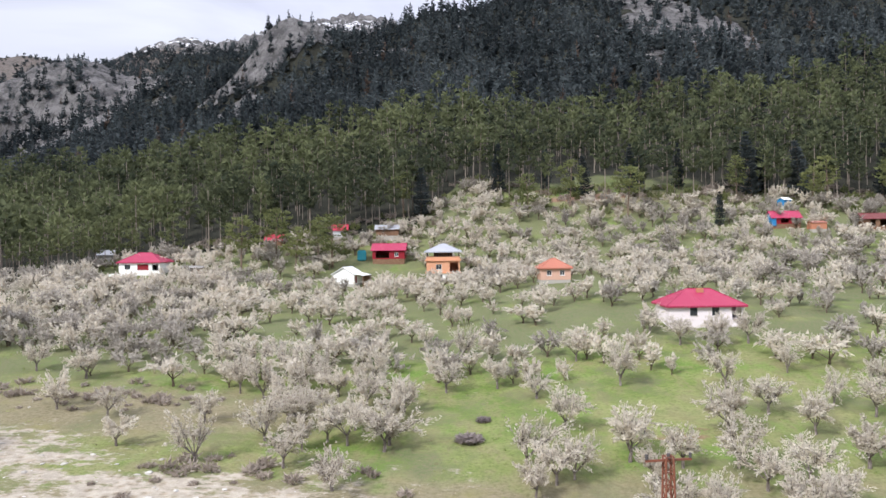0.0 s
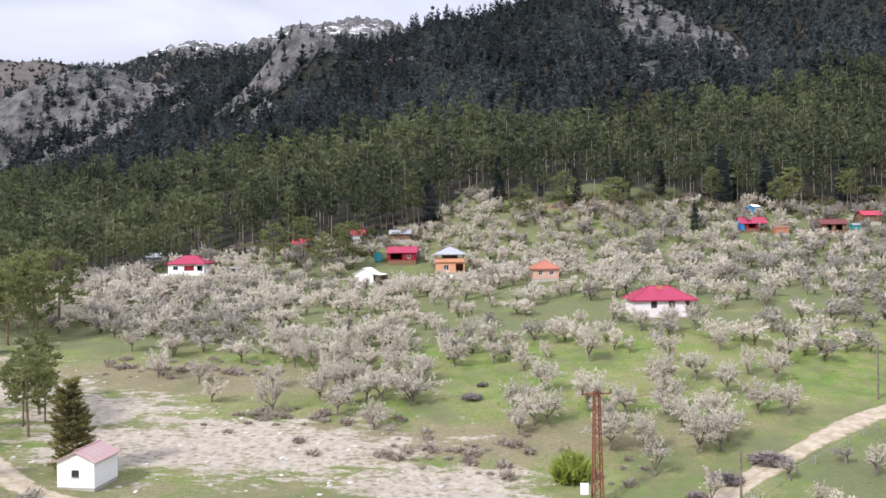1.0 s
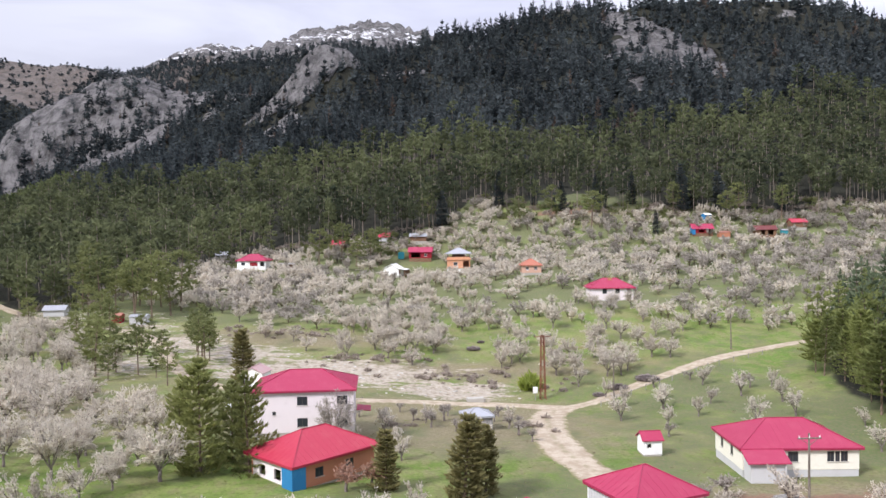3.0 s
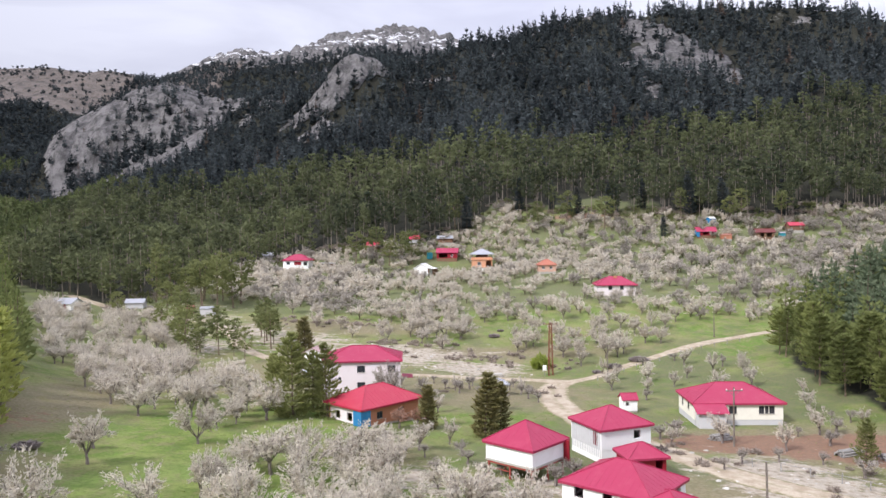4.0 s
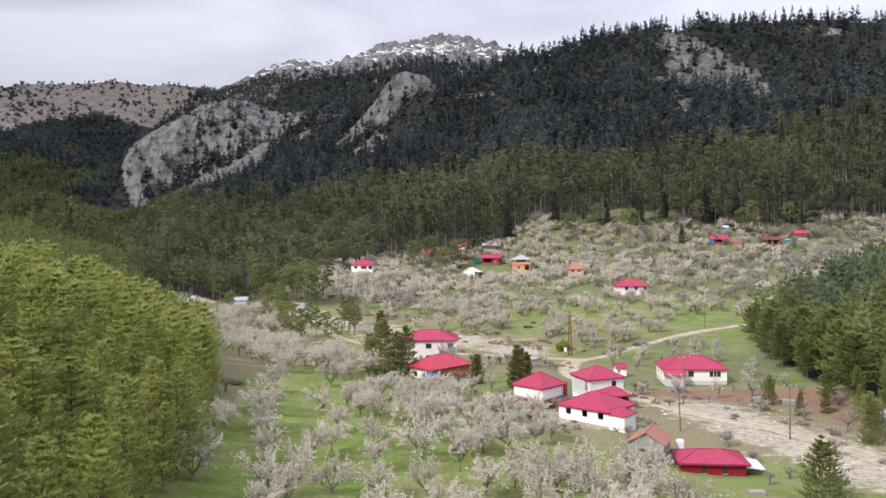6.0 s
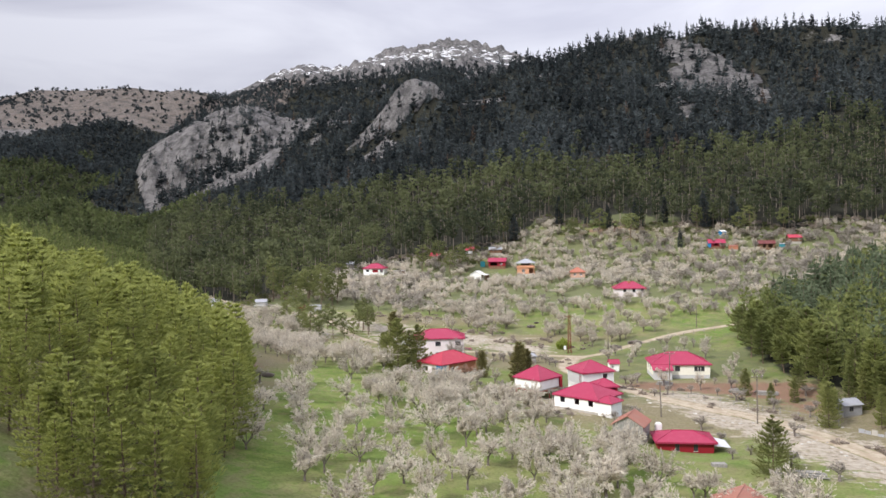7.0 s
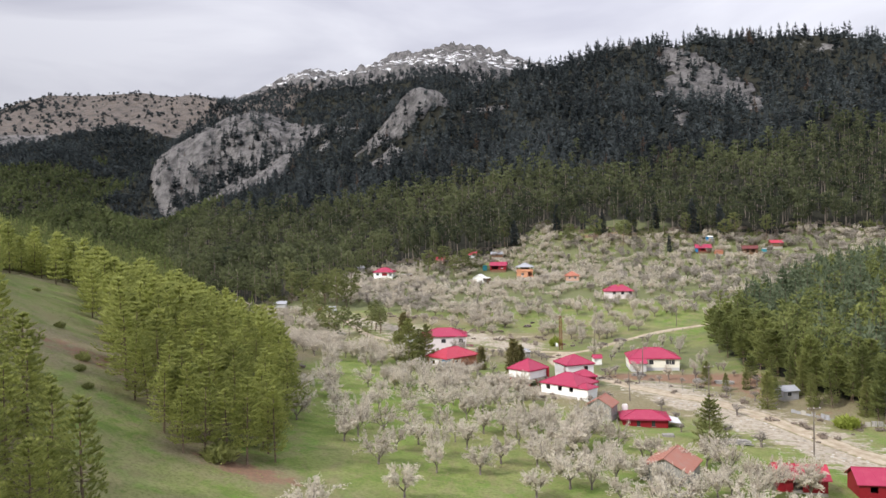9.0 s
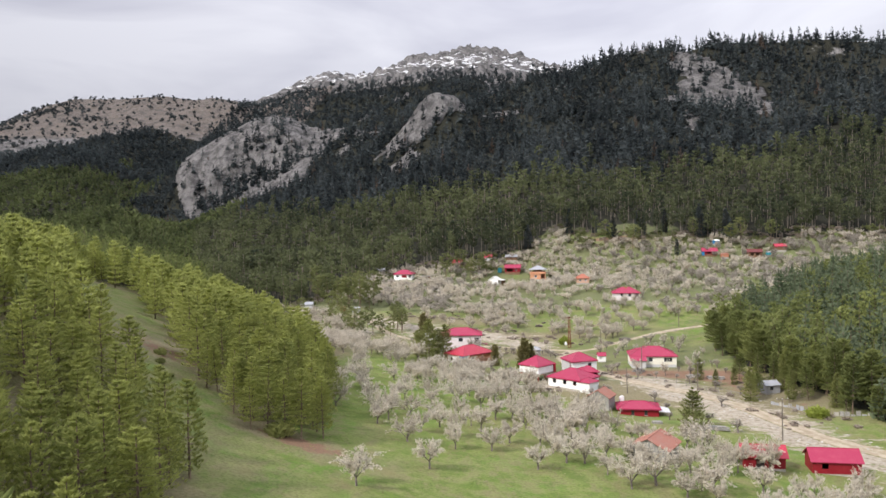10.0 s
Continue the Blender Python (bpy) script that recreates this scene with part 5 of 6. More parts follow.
h = plain_house("white_bungalow", "new white bungalow with red hipped roof and empty black window openings", 15.6, -43.2, -37, 5.75, 10.6, 8.8, 2.65, 2.2, WHITE, ROOF_RED, over=0.35, base=1.5,
                front=((1.5, 1.0, 1.15, 1.2, "hole"), (5.0, 1.0, 1.15, 1.2, "hole"), (8.3, 1.0, 1.15, 1.2, "hole")), right=((6.3, 0.7, 1.2, 1.4, "hole"),))
bm = bmesh.new()
for side in ("front", "right", "back"):
    m = pose(5.3 + 1.5, -2.4, 0) @ side_pose(side, 3.0, 3.9)
    box(bm, 0.0 if side != "right" else 0.2, (3.0 if side != "right" else 3.7), 0, 0.2, -1.5, 2.35, m)
part("porch_wall", bm, WHITE, h)
pr = roof(h, 3.6, 3.9, 2.4, 1.0, ROOF_RED, 0.35, "hip", 6.5, -2.4, gutter=False)
pr.name = "porch_roof"

h = plain_house("cream_bungalow", "long cream bungalow with red hipped roof and grey front porch", 42.4, 4.9, 0.5, 4.35, 14.6, 9.8, 2.95, 2.45, CREAM, ROOF_RED, over=0.45, base=1.6, base_mat=GREY_WALL,
                front=((5.7, 1.0, 1.3, 1.3, "dark"), (10.6, 1.0, 0.9, 1.3, "dark"), (11.6, 1.0, 0.6, 1.3, "dark"), (12.3, 1.0, 0.9, 1.3, "dark")), left=((2.0, 0.9, 1.0, 1.3, "dark"), (5.6, 0.9, 1.0, 1.3, "dark")))
bm = bmesh.new()
box(bm, -7.2, -2.8, -7.4, -5.2, -1.0, 1.75)
part("porch_wall", bm, GREY_WALL, h)
bm = roof_solid([(-7.7, -7.9, 1.72), (-2.4, -7.9, 1.72), (-2.4, -5.25, 2.78), (-7.7, -5.25, 2.78)], [(0, 1, 2, 3)])
part("porch_roof", bm, ROOF_RED, h)

h = plain_house("two_storey_house", "two-storey pale pink house with red hipped roof", -23.3, 17.4, 6, 6.2, 14.4, 9.6, 6.2, 2.1, PINKISH, ROOF_RED, over=0.45, base=1.5,
                front=((6.3, 0.8, 1.5, 1.25, "dark"), (6.3, 3.9, 1.5, 1.25, "dark"), (12.0, 3.9, 1.5, 1.25, "dark"), (12.0, 0.8, 1.5, 1.25, "dark"), (2.8, 2.6, 0.5, 0.5, "dark")), right=((4.0, 3.8, 1.4, 1.4, "dark"), (4.2, 0.1, 1.1, 2.1, "dark")))
bm = roof_solid([(7.5, -2.2, 2.5), (9.6, -2.2, 2.3), (9.6, 1.2, 2.3), (7.5, 1.2, 2.5)], [(0, 1, 2, 3)])
part("canopy", bm, ROOF_RED, h)

h = plain_house("red_roofed_house", "low house with broad scarlet roof, brick side and blue tarpaulin", -18.0, -4.6, 48, 5.9, 12.0, 8.4, 3.2, 2.3, BRICK, ROOF_RED2, over=0.7, base=1.2,
                front=((3.0, 0.9, 1.2, 1.1, "dark"), (7.5, 0.9, 1.2, 1.1, "dark")), left=((1.6, 0.6, 1.2, 1.3, "hole"), (4.6, 0.6, 1.3, 1.3, "hole")), mats={"left": PINKISH})
bm = bmesh.new()
box(bm, -6.5, -6.05, -4.6, -2.6, -1.0, 3.0)
box(bm, -6.05, -4.6, -4.6, -4.25, -1.0, 3.0)
bmesh.ops.remove_doubles(bm, verts=bm.verts, dist=0.0005)
part("tarpaulin", bm, BLUE_SHEET, h, "bright blue tarpaulin hung over the house corner")

plain_house("garden_hut", "tiny white hut with red gabled roof", 26.2, 10.6, 6, None, 2.6, 2.6, 2.1, 0.9, WHITE, ROOF_RED, "gable_x", 0.25, front=((0.5, 0.9, 0.6, 0.6, "hole"),), base=0.8)

# red cabin with its metal lean-to
h = plain_house("red_cabin", "dark red timber cabin with red metal roof and two small windows", 30.7, -65.4, -1, 3.0, 9.4, 6.0, 2.35, 1.15, RED_WALL, ROOF_RED, "hip", 0.55, base=1.2,
                front=((2.9, 0.6, 0.75, 1.35, "dark"), (6.0, 0.6, 0.75, 1.35, "dark")), right=((1.0, 0.1, 1.0, 2.0, "hole"),))
bm = roof_solid([(4.7, -3.4, 1.75), (7.4, -3.4, 1.45), (7.4, 1.5, 1.5), (4.7, 1.5, 2.1)], [(0, 1, 2, 3)], 0.06)
part("lean_to_roof", bm, sheet_metal("pale_bare_sheet", (0.62, 0.63, 0.66), (0.50, 0.50, 0.52), 0.45), h, "bare galvanised metal lean-to roof")
posts(h, [(7.2, -3.2), (7.2, 1.2)], -1.2, 1.45, 0.06, TIMBER)
bm = bmesh.new()
box(bm, -4.9, 4.9, -4.4, -3.05, -0.25, -0.12)
part("deck", bm, TIMBER, h)

h = plain_house("tin_roofed_barn", "old grey barn with rusty orange sheet roof", 29.6, -107.2, -24, None, 7.2, 8.0, 2.2, 1.9, GREY_TIMBER, ROOF_RUST, "gable_y", 0.45, base=1.4, front=((3.2, 0.0, 1.2, 1.8, "hole"),))
plain_house("tin_roofed_barn", "small dark barn with faded rusty roof beside the red cabin", 22.0, -63.6, -20, None, 5.4, 5.4, 2.7, 1.7, GREY_TIMBER, ROOF_RUST, "gable_y", 0.35, base=1.2, front=((1.6, 0.0, 1.4, 1.7, "hole"),), left=((1.0, 0.2, 2.6, 1.5, "hole"),))
plain_house("red_shed", "low red shed with red metal roof behind blossom", 48.6, -109.5, -4, None, 7.2, 5.0, 2.2, 1.5, RED_WALL, ROOF_RED2, "gable_x", 0.5, front=((2.2, 0.0, 1.4, 1.9, "hole"), (5.0, 0.8, 1.0, 0.9, "hole")), base=1.2)
plain_house("red_shed", "red sheet-metal shed with plain red wall", 61.2, -108.5, -3, None, 8.2, 5.4, 2.3, 1.7, RED_WALL, ROOF_RED, "gable_x", 0.4, front=((1.6, 0.8, 1.1, 1.0, "hole"),), base=1.2)
plain_house("metal_hut", "small grey metal hut at the edge of the wood", 68.2, -39.0, 20, None, 4.2, 3.8, 2.2, 0.9, ROOF_GREY, ROOF_GREY, "gable_x", 0.3, front=((1.2, 0.8, 1.0, 1.0, "dark"),), base=1.4)
plain_house("stone_hut", "small white hut with faded striped roof beside the track", -40.6, 53.4, -8, None, 4.4, 4.4, 2.9, 1.1, WHITE, sheet_metal("faded_pink_roof_sheet", (0.46, 0.30, 0.29), (0.50, 0.46, 0.45)), "gable_y", 0.3, front=((1.7, 1.1, 0.9, 0.8, "dark"),), base=1.0)
plain_house("board_shed", "weathered board shed with pale metal roof", 2.4, 27.0, 12, None, 4.4, 3.8, 2.2, 0.9, GREY_TIMBER, ROOF_GREY, "hip", 0.3, front=((0.6, 0.0, 0.9, 1.8, "hole"),), base=1.0)

# ---- the houses in the big orchard
# white walls toned down with the pink plaster, to paint them as shaded
h = plain_house("porch_house", "white bungalow with red hipped roof and corner porch", 45.4, 136.5, 0, 15.2, 12.8, 8.6, 2.7, 2.5, PINKISH, ROOF_RED, over=0.6, base=2.2, base_mat=PINKISH,
                front=((3.6, 0.8, 1.3, 1.4, "dark"), (7.4, 0.8, 1.3, 1.4, "dark"), (10.9, 0.0, 2.5, 2.45, "hole")), right=((0.3, 0.0, 2.6, 2.45, "hole"),))
bm = bmesh.new()
box(bm, -0.6, 0.6, -1.2, -0.6, 4.4, 5.3)
part("chimney", bm, BRICK, h)

h = start_house("orange_villa", "tall orange villa with open roof terrace and grey metal roof", -0.4, 214.5, 0, 18.1)
wall(h, "front", 9.2, 8.0, 0.0, 2.3, WHITE, ((1.4, 0.0, 3.0, 2.0, "white"),))
for s in ("right", "back", "left"):
    wall(h, s, 9.2, 8.0, 0.0, 2.3, ORANGE)
slab(h, 9.9, 8.7, 2.3, 2.55, ORANGE, "floor_slab")
wall(h, "front", 9.2, 8.0, 2.55, 3.2, ORANGE, ((2.6, 0.8, 1.6, 1.5, "white"), (6.4, 0.1, 2.4, 2.6, "hole")))
wall(h, "right", 9.2, 8.0, 2.55, 3.2, ORANGE, ((0.5, 0.1, 2.4, 2.6, "hole"),))
wall(h, "back", 9.2, 8.0, 2.55, 3.2, ORANGE)
wall(h, "left", 9.2, 8.0, 2.55, 3.2, ORANGE)
slab(h, 10.0, 8.8, 5.75, 6.0, ORANGE, "terrace_slab")
for s in ("front", "right", "back", "left"):
    wall(h, s, 9.2, 8.0, 6.0, 0.9, ORANGE, thick=0.15)
posts(h, [(x, y) for x in (-4.4, -1.5, 1.5, 4.4) for y in (-3.8, 3.8)], 6.9, 8.5, 0.12, DARK_FRAME)
slab(h, 5.2, 4.0, 6.0, 8.45, TIMBER, "stair_room")
roof(h, 9.2, 8.0, 8.5, 2.0, ROOF_GREY, 0.7)

h = plain_house("gabled_house", "small white gabled house with brown timber porch", -26.2, 206.0, -14, None, 6.2, 6.6, 2.6, 1.9, WHITE, WHITE_PAINT, "gable_y", 0.4, base=2.2, right=((0.8, 0.2, 1.4, 2.0, "door"),))
bm = roof_solid([(3.1, -3.4, 2.75), (5.8, -3.4, 2.3), (5.8, 3.2, 2.3), (3.1, 3.2, 2.75)], [(0, 1, 2, 3)])
part("porch_roof", bm, WHITE_PAINT, h)
posts(h, [(5.6, -3.2), (5.6, 0), (5.6, 3.0)], -1.6, 2.2, 0.1, TIMBER)
bm = bmesh.new()
box(bm, 3.15, 5.6, 2.9, 3.1, -1.0, 2.2)
part("porch_screen", bm, TIMBER, h)
h = plain_house("red_villa", "red house with red metal roof above the orchard", -16.6, 230.5, -3, 24.2, 9.6, 6.6, 2.7, 1.9, RED_WALL, ROOF_RED, "gable_x", 0.5, base=2.4, base_mat=TIMBER, front=((6.6, 0.7, 1.2, 1.2, "white"), (1.0, 0.3, 4.0, 2.1, "hole")))
h = plain_house("white_house", "two-level white house with red hipped roof among blossom", -84.0, 214.0, -3, None, 11.6, 8.0, 2.9, 2.4, WHITE, ROOF_RED, "hip", 0.55, base=2.6, base_mat=WHITE,
                front=((1.6, 0.8, 1.6, 1.2, "dark"), (5.2, 0.5, 3.2, 1.6, "door"), (9.4, 0.4, 1.8, 1.6, "hole")))
bm = bmesh.new()
box(bm, -7.4, -2.0, -6.6, -4.05, -3.2, -0.4)
part("lower_room", bm, WHITE, h)
plain_house("orange_cottage", "orange brick cottage with terracotta hipped roof in blossom", 25.4, 177.5, 3, 20.2, 6.8, 6.0, 2.9, 2.0, plaster("salmon_brick", (0.60, 0.38, 0.29), (0.52, 0.34, 0.27)), sheet_metal("terracotta_roof", (0.40, 0.15, 0.10), (0.34, 0.17, 0.12), 0.7), "hip", 0.45, front=((1.3, 1.0, 1.1, 1.2, "white"), (4.3, 1.0, 1.1, 1.2, "white")), base=2.0)
h = plain_house("red_cottage", "small cottage with red gabled roof and blue side wall", 105.4, 238.0, -2, None, 8.6, 5.2, 2.0, 2.0, RED_WALL, ROOF_RED, "gable_x", 0.5, front=((2.6, 0.3, 2.4, 1.5, "hole"), (5.8, 0.2, 2.0, 1.6, "hole")), base=2.0, base_mat=TIMBER, mats={"left": BLUE_SHEET})
bm = bmesh.new()
box(bm, -4.6, -3.2, -2.86, -2.73, -0.6, 2.0)
part("tarpaulin", bm, BLUE_SHEET, h, "blue tarpaulin on the wall")
plain_house("red_cottage", "dark timber cottage with dull red roof at the wood's edge", 131.0, 233.5, -6, None, 8.2, 5.0, 2.4, 1.6, TIMBER, sheet_metal("dull_dark_red_sheet", (0.135, 0.030, 0.028), (0.185, 0.050, 0.044)), "gable_x", 0.5, front=((2.0, 0.1, 1.6, 1.9, "hole"), (4.8, 0.1, 2.2, 1.9, "hole")), base=2.4, base_mat=TIMBER)
plain_house("teal_hut", "small hut clad in teal sheets", 139.5, 234.0, 0, None, 2.6, 2.4, 1.8, 0.4, TEAL, ROOF_GREY, "gable_x", 0.2, base=2.0)
plain_house("brick_shed", "small orange brick shed among the trees", 113.4, 233.0, 0, None, 4.4, 3.6, 2.0, 0.5, BRICK, ROOF_RUST, "gable_x", 0.2, base=1.8)
plain_house("blue_hut", "tiny blue hut with white roof on the slope", 112.4, 253.0, 20, None, 3.2, 3.0, 2.2, 0.7, BLUE_SHEET, WHITE_PAINT, "gable_x", 0.25, base=2.0)
plain_house("red_cottage", "cottage with red roof half hidden in trees", 148.0, 241.0, 0, None, 6.5, 5.0, 2.4, 1.5, TIMBER, ROOF_RED2, "gable_x", 0.4, base=2.2)
plain_house("red_cottage", "small red-roofed hut half hidden by pines", -53.5, 241.0, -4, None, 5.4, 4.6, 2.0, 1.7, TIMBER, ROOF_RED2, "gable_x", 0.4, base=2.2)
plain_house("red_cottage", "little red-roofed cabin under tall pines", -33.8, 247.0, 6, None, 4.6, 4.2, 2.2, 1.7, GREY_WALL, ROOF_RED2, "gable_x", 0.4, base=2.4)
plain_house("grey_hut", "timber hut with grey sheet roof under the pines", -18.3, 246.0, 0, None, 7.2, 4.6, 2.2, 1.3, TIMBER, ROOF_GREY, "gable_x", 0.5, base=2.4)
plain_house("grey_hut", "hut with pale grey roof at the foot of the wood", -103.0, 232.0, 15, None, 4.6, 4.2, 2.2, 1.3, GREY_TIMBER, ROOF_GREY, "gable_x", 0.4, base=2.4)

h = plain_house("timber_hut", "low dark timber hut with a flat roof among blossom", -70.0, 212.0, 4, None, 6.0, 4.0, 1.8, 0.4, TIMBER, GREY_TIMBER, "gable_x", 0.4, front=((1.0, 0.1, 3.6, 1.4, "hole"),), base=1.8)

# ---- the hamlet by the stream
plain_house("grey_roofed_house", "low white house with pale grey metal roof", -137.0, 113.5, -8, 12.6, 9.0, 6.0, 2.2, 1.5, WHITE, ROOF_GREY, "gable_x", 0.5, front=((1.6, 0.7, 1.2, 1.0, "dark"), (6.0, 0.2, 1.2, 1.9, "door")), base=1.8)
plain_house("grey_roofed_house", "small house with light metal roof among pines", -116.0, 120.0, 10, 12.3, 5.6, 4.6, 1.9, 1.1, GREY_WALL, ROOF_GREY, "gable_x", 0.4, base=1.6)
plain_house("red_hut", "tiny red hut beside the dirt track", -95.0, 113.0, 0, 10.8, 2.6, 2.4, 2.2, 0.6, RED_WALL, ROOF_RUST, "gable_x", 0.2, base=1.2)
plain_house("grey_hut", "grey shed with flat metal roof", -88.5, 112.0, 5, 10.6, 4.4, 3.6, 2.2, 0.5, GREY_WALL, ROOF_GREY, "gable_x", 0.2, base=1.4)


# ---------------------------------------------------------------- tracks
def dirt_material():
    k = Mat("pale_dirt_track", 0.95)
    t, _ = k.attr("tint")
    c = k.mix(k.span(k.noise(0.5, 5, 0.65), 0.35, 0.65), (0.340, 0.276, 0.198), (0.470, 0.404, 0.312))
    c = k.mix(k.span(k.noise(3.0, 4, 0.7), 0.5, 0.75, 0.0, 0.6), c, (0.250, 0.200, 0.140))
    edge = k.math("ADD", k.math("ABSOLUTE", k.math("SUBTRACT", t[0], 0.5)), k.math("MULTIPLY", k.math("SUBTRACT", k.noise(0.9, 4), 0.5), 0.5))
    c = k.mix(k.span(edge, 0.36, 0.5), c, (0.200, 0.185, 0.090))
    middle = k.math("SUBTRACT", 0.12, k.math("ABSOLUTE", k.math("SUBTRACT", t[0], 0.5)))
    c = k.mix(k.math("MULTIPLY", k.span(middle, 0.0, 0.1), k.span(k.noise(0.6, 4), 0.42, 0.62, 0.0, 0.6)), c, (0.230, 0.215, 0.115))
    k.color(c)
    k.bump(k.noise(1.6, 5), 0.4, 0.15)
    return k.m


DIRT = dirt_material()


def track(name, label, line, width):
    """A dirt track draped over the ground along a line on the plan."""
    pts = [Vector((*p, 0)) for p in line]
    path = []
    for i in range(len(pts) - 1):
        p0, p1, p2, p3 = pts[max(i - 1, 0)], pts[i], pts[i + 1], pts[min(i + 2, len(pts) - 1)]
        n = max(2, int((p2 - p1).length / 1.2))
        for s in range(n):
            t = s / n
            path.append(0.5 * (2 * p1 + (p2 - p0) * t + (2 * p0 - 5 * p1 + 4 * p2 - p3) * t * t + (3 * p1 - p0 - 3 * p2 + p3) * t ** 3))
    path.append(pts[-1])
    across, V, T = 7, [], []
    for i, p in enumerate(path):
        d = (path[min(i + 1, len(path) - 1)] - path[max(i - 1, 0)]).normalized()
        side = Vector((d.y, -d.x, 0))
        w = width * (1 + 0.35 * float(fbm(np.array([i * 1.2]), np.array([width * 7.0]), 6.0, 3, 19)[0]))
        for s in range(across):
            u = s / (across - 1)
            q = p + side * (u - 0.5) * w
            V.append((q.x, q.y, 0.0))
            T.append(u)
    V = np.array(V)
    u = np.array(T)
    V[:, 2] = land(V[:, 0], V[:, 1]) + 0.11 - 0.10 * (np.abs(u - 0.5) * 2) ** 4 - 0.05 * np.exp(-((np.abs(u - 0.5) - 0.24) / 0.07) ** 2)
    i = np.arange(len(V)).reshape(-1, across)
    F = np.stack([i[:-1, :-1], i[:-1, 1:], i[1:, 1:], i[1:, :-1]], -1).reshape(-1, 4)
    return tagged(new(name, mesh_of(name, V, F, DIRT, u, True)), label, "road", kind="structure")


track("road", "pale dirt road winding from the hamlet to the junction", [(-150, 140), (-118, 114), (-102, 108), (-92, 104), (-80, 97), (-70, 82), (-63, 68), (-53, 57), (-43, 49), (-30, 46.4), (-17, 46.2), (-9, 47.8), (4, 49.2), (12.4, 48.2), (19, 46.4)], 3.6)
track("road", "dirt road climbing past the orchard", [(17, 46.0), (24, 48.4), (35, 58), (48, 68.4), (61.6, 77.7), (75, 83.4), (84, 84.8), (104, 90), (140, 104)], 3.4)
track("road", "worn dirt road through the village", [(19, 47.6), (15.6, 40), (14.2, 28), (14.2, 14), (16.5, 2), (20.5, -8), (25.5, -17), (32.5, -29.5), (41, -38), (50.5, -46.5), (58, -60), (63.5, -74), (69.5, -86), (78, -95), (92, -108), (120, -130), (170, -165)], 6.2)


# ---------------------------------------------------------------- stones, scrub, weeds
def stone_shape(seed):
    rng = np.random.default_rng(seed)
    bm = bmesh.new()
    bmesh.ops.create_icosphere(bm, subdivisions=1, radius=0.5)
    v = np.array([p.co[:] for p in bm.verts])
    f = np.array([[p.index for p in q.verts] for q in bm.faces])
    bm.free()
    return v * (1, 0.75, 0.55) * (1 + rng.uniform(-0.28, 0.28, (len(v), 1))), f


def stone_material():
    k = Mat("limestone_rubble", 0.9)
    c = k.mix(k.island(), (0.30, 0.275, 0.235), (0.60, 0.575, 0.53))
    k.color(k.mix(k.span(k.noise(4.0, 4), 0.45, 0.7, 0.0, 0.5), c, (0.26, 0.24, 0.20)))
    return k.m


def scrub_shape(seed, n=70, size=0.5, up=1.0):
    """A low bush of twigs or leaves, about a metre across."""
    rng = np.random.default_rng(seed)
    a, r = rng.uniform(0, 6.28, n), np.sqrt(rng.uniform(0, 1, n)) * 0.5
    P = np.stack([np.cos(a) * r, np.sin(a) * r, rng.uniform(0.05, 0.75, n) * (1 - r * 1.1) * up], 1)
    D = np.stack([np.cos(a) * 0.6, np.sin(a) * 0.6, rng.uniform(0.4, 1.4, n)], 1) + rng.normal(0, 0.4, (n, 3))
    return leaf_cards(P, D, size * rng.uniform(0.5, 1.1, n), 0.2 * size * rng.uniform(0.5, 1.2, n), rng, P * 1.6 + np.array([0, 0, 0.3]))


def tuft_shape(seed, n=5):
    rng = np.random.default_rng(seed)
    a = rng.uniform(0, 6.28, n)
    P = np.stack([np.cos(a) * 0.2, np.sin(a) * 0.2, np.full(n, 0.12)], 1)
    D = np.stack([np.cos(a), np.sin(a), rng.uniform(0.5, 1.6, n)], 1)
    return leaf_cards(P, D, rng.uniform(0.4, 0.9, n), rng.uniform(0.12, 0.24, n), rng, np.array([0, 0, 1.0]))


STONE = stone_material()
GRASS = foliage("grass_tufts", (0.170, 0.230, 0.060), (0.260, 0.310, 0.095), (0.32, 0.34, 0.13), 0.55)
STRAW = foliage("dry_straw_tufts", (0.20, 0.165, 0.095), (0.34, 0.30, 0.19), (0.40, 0.36, 0.25), 0.3)


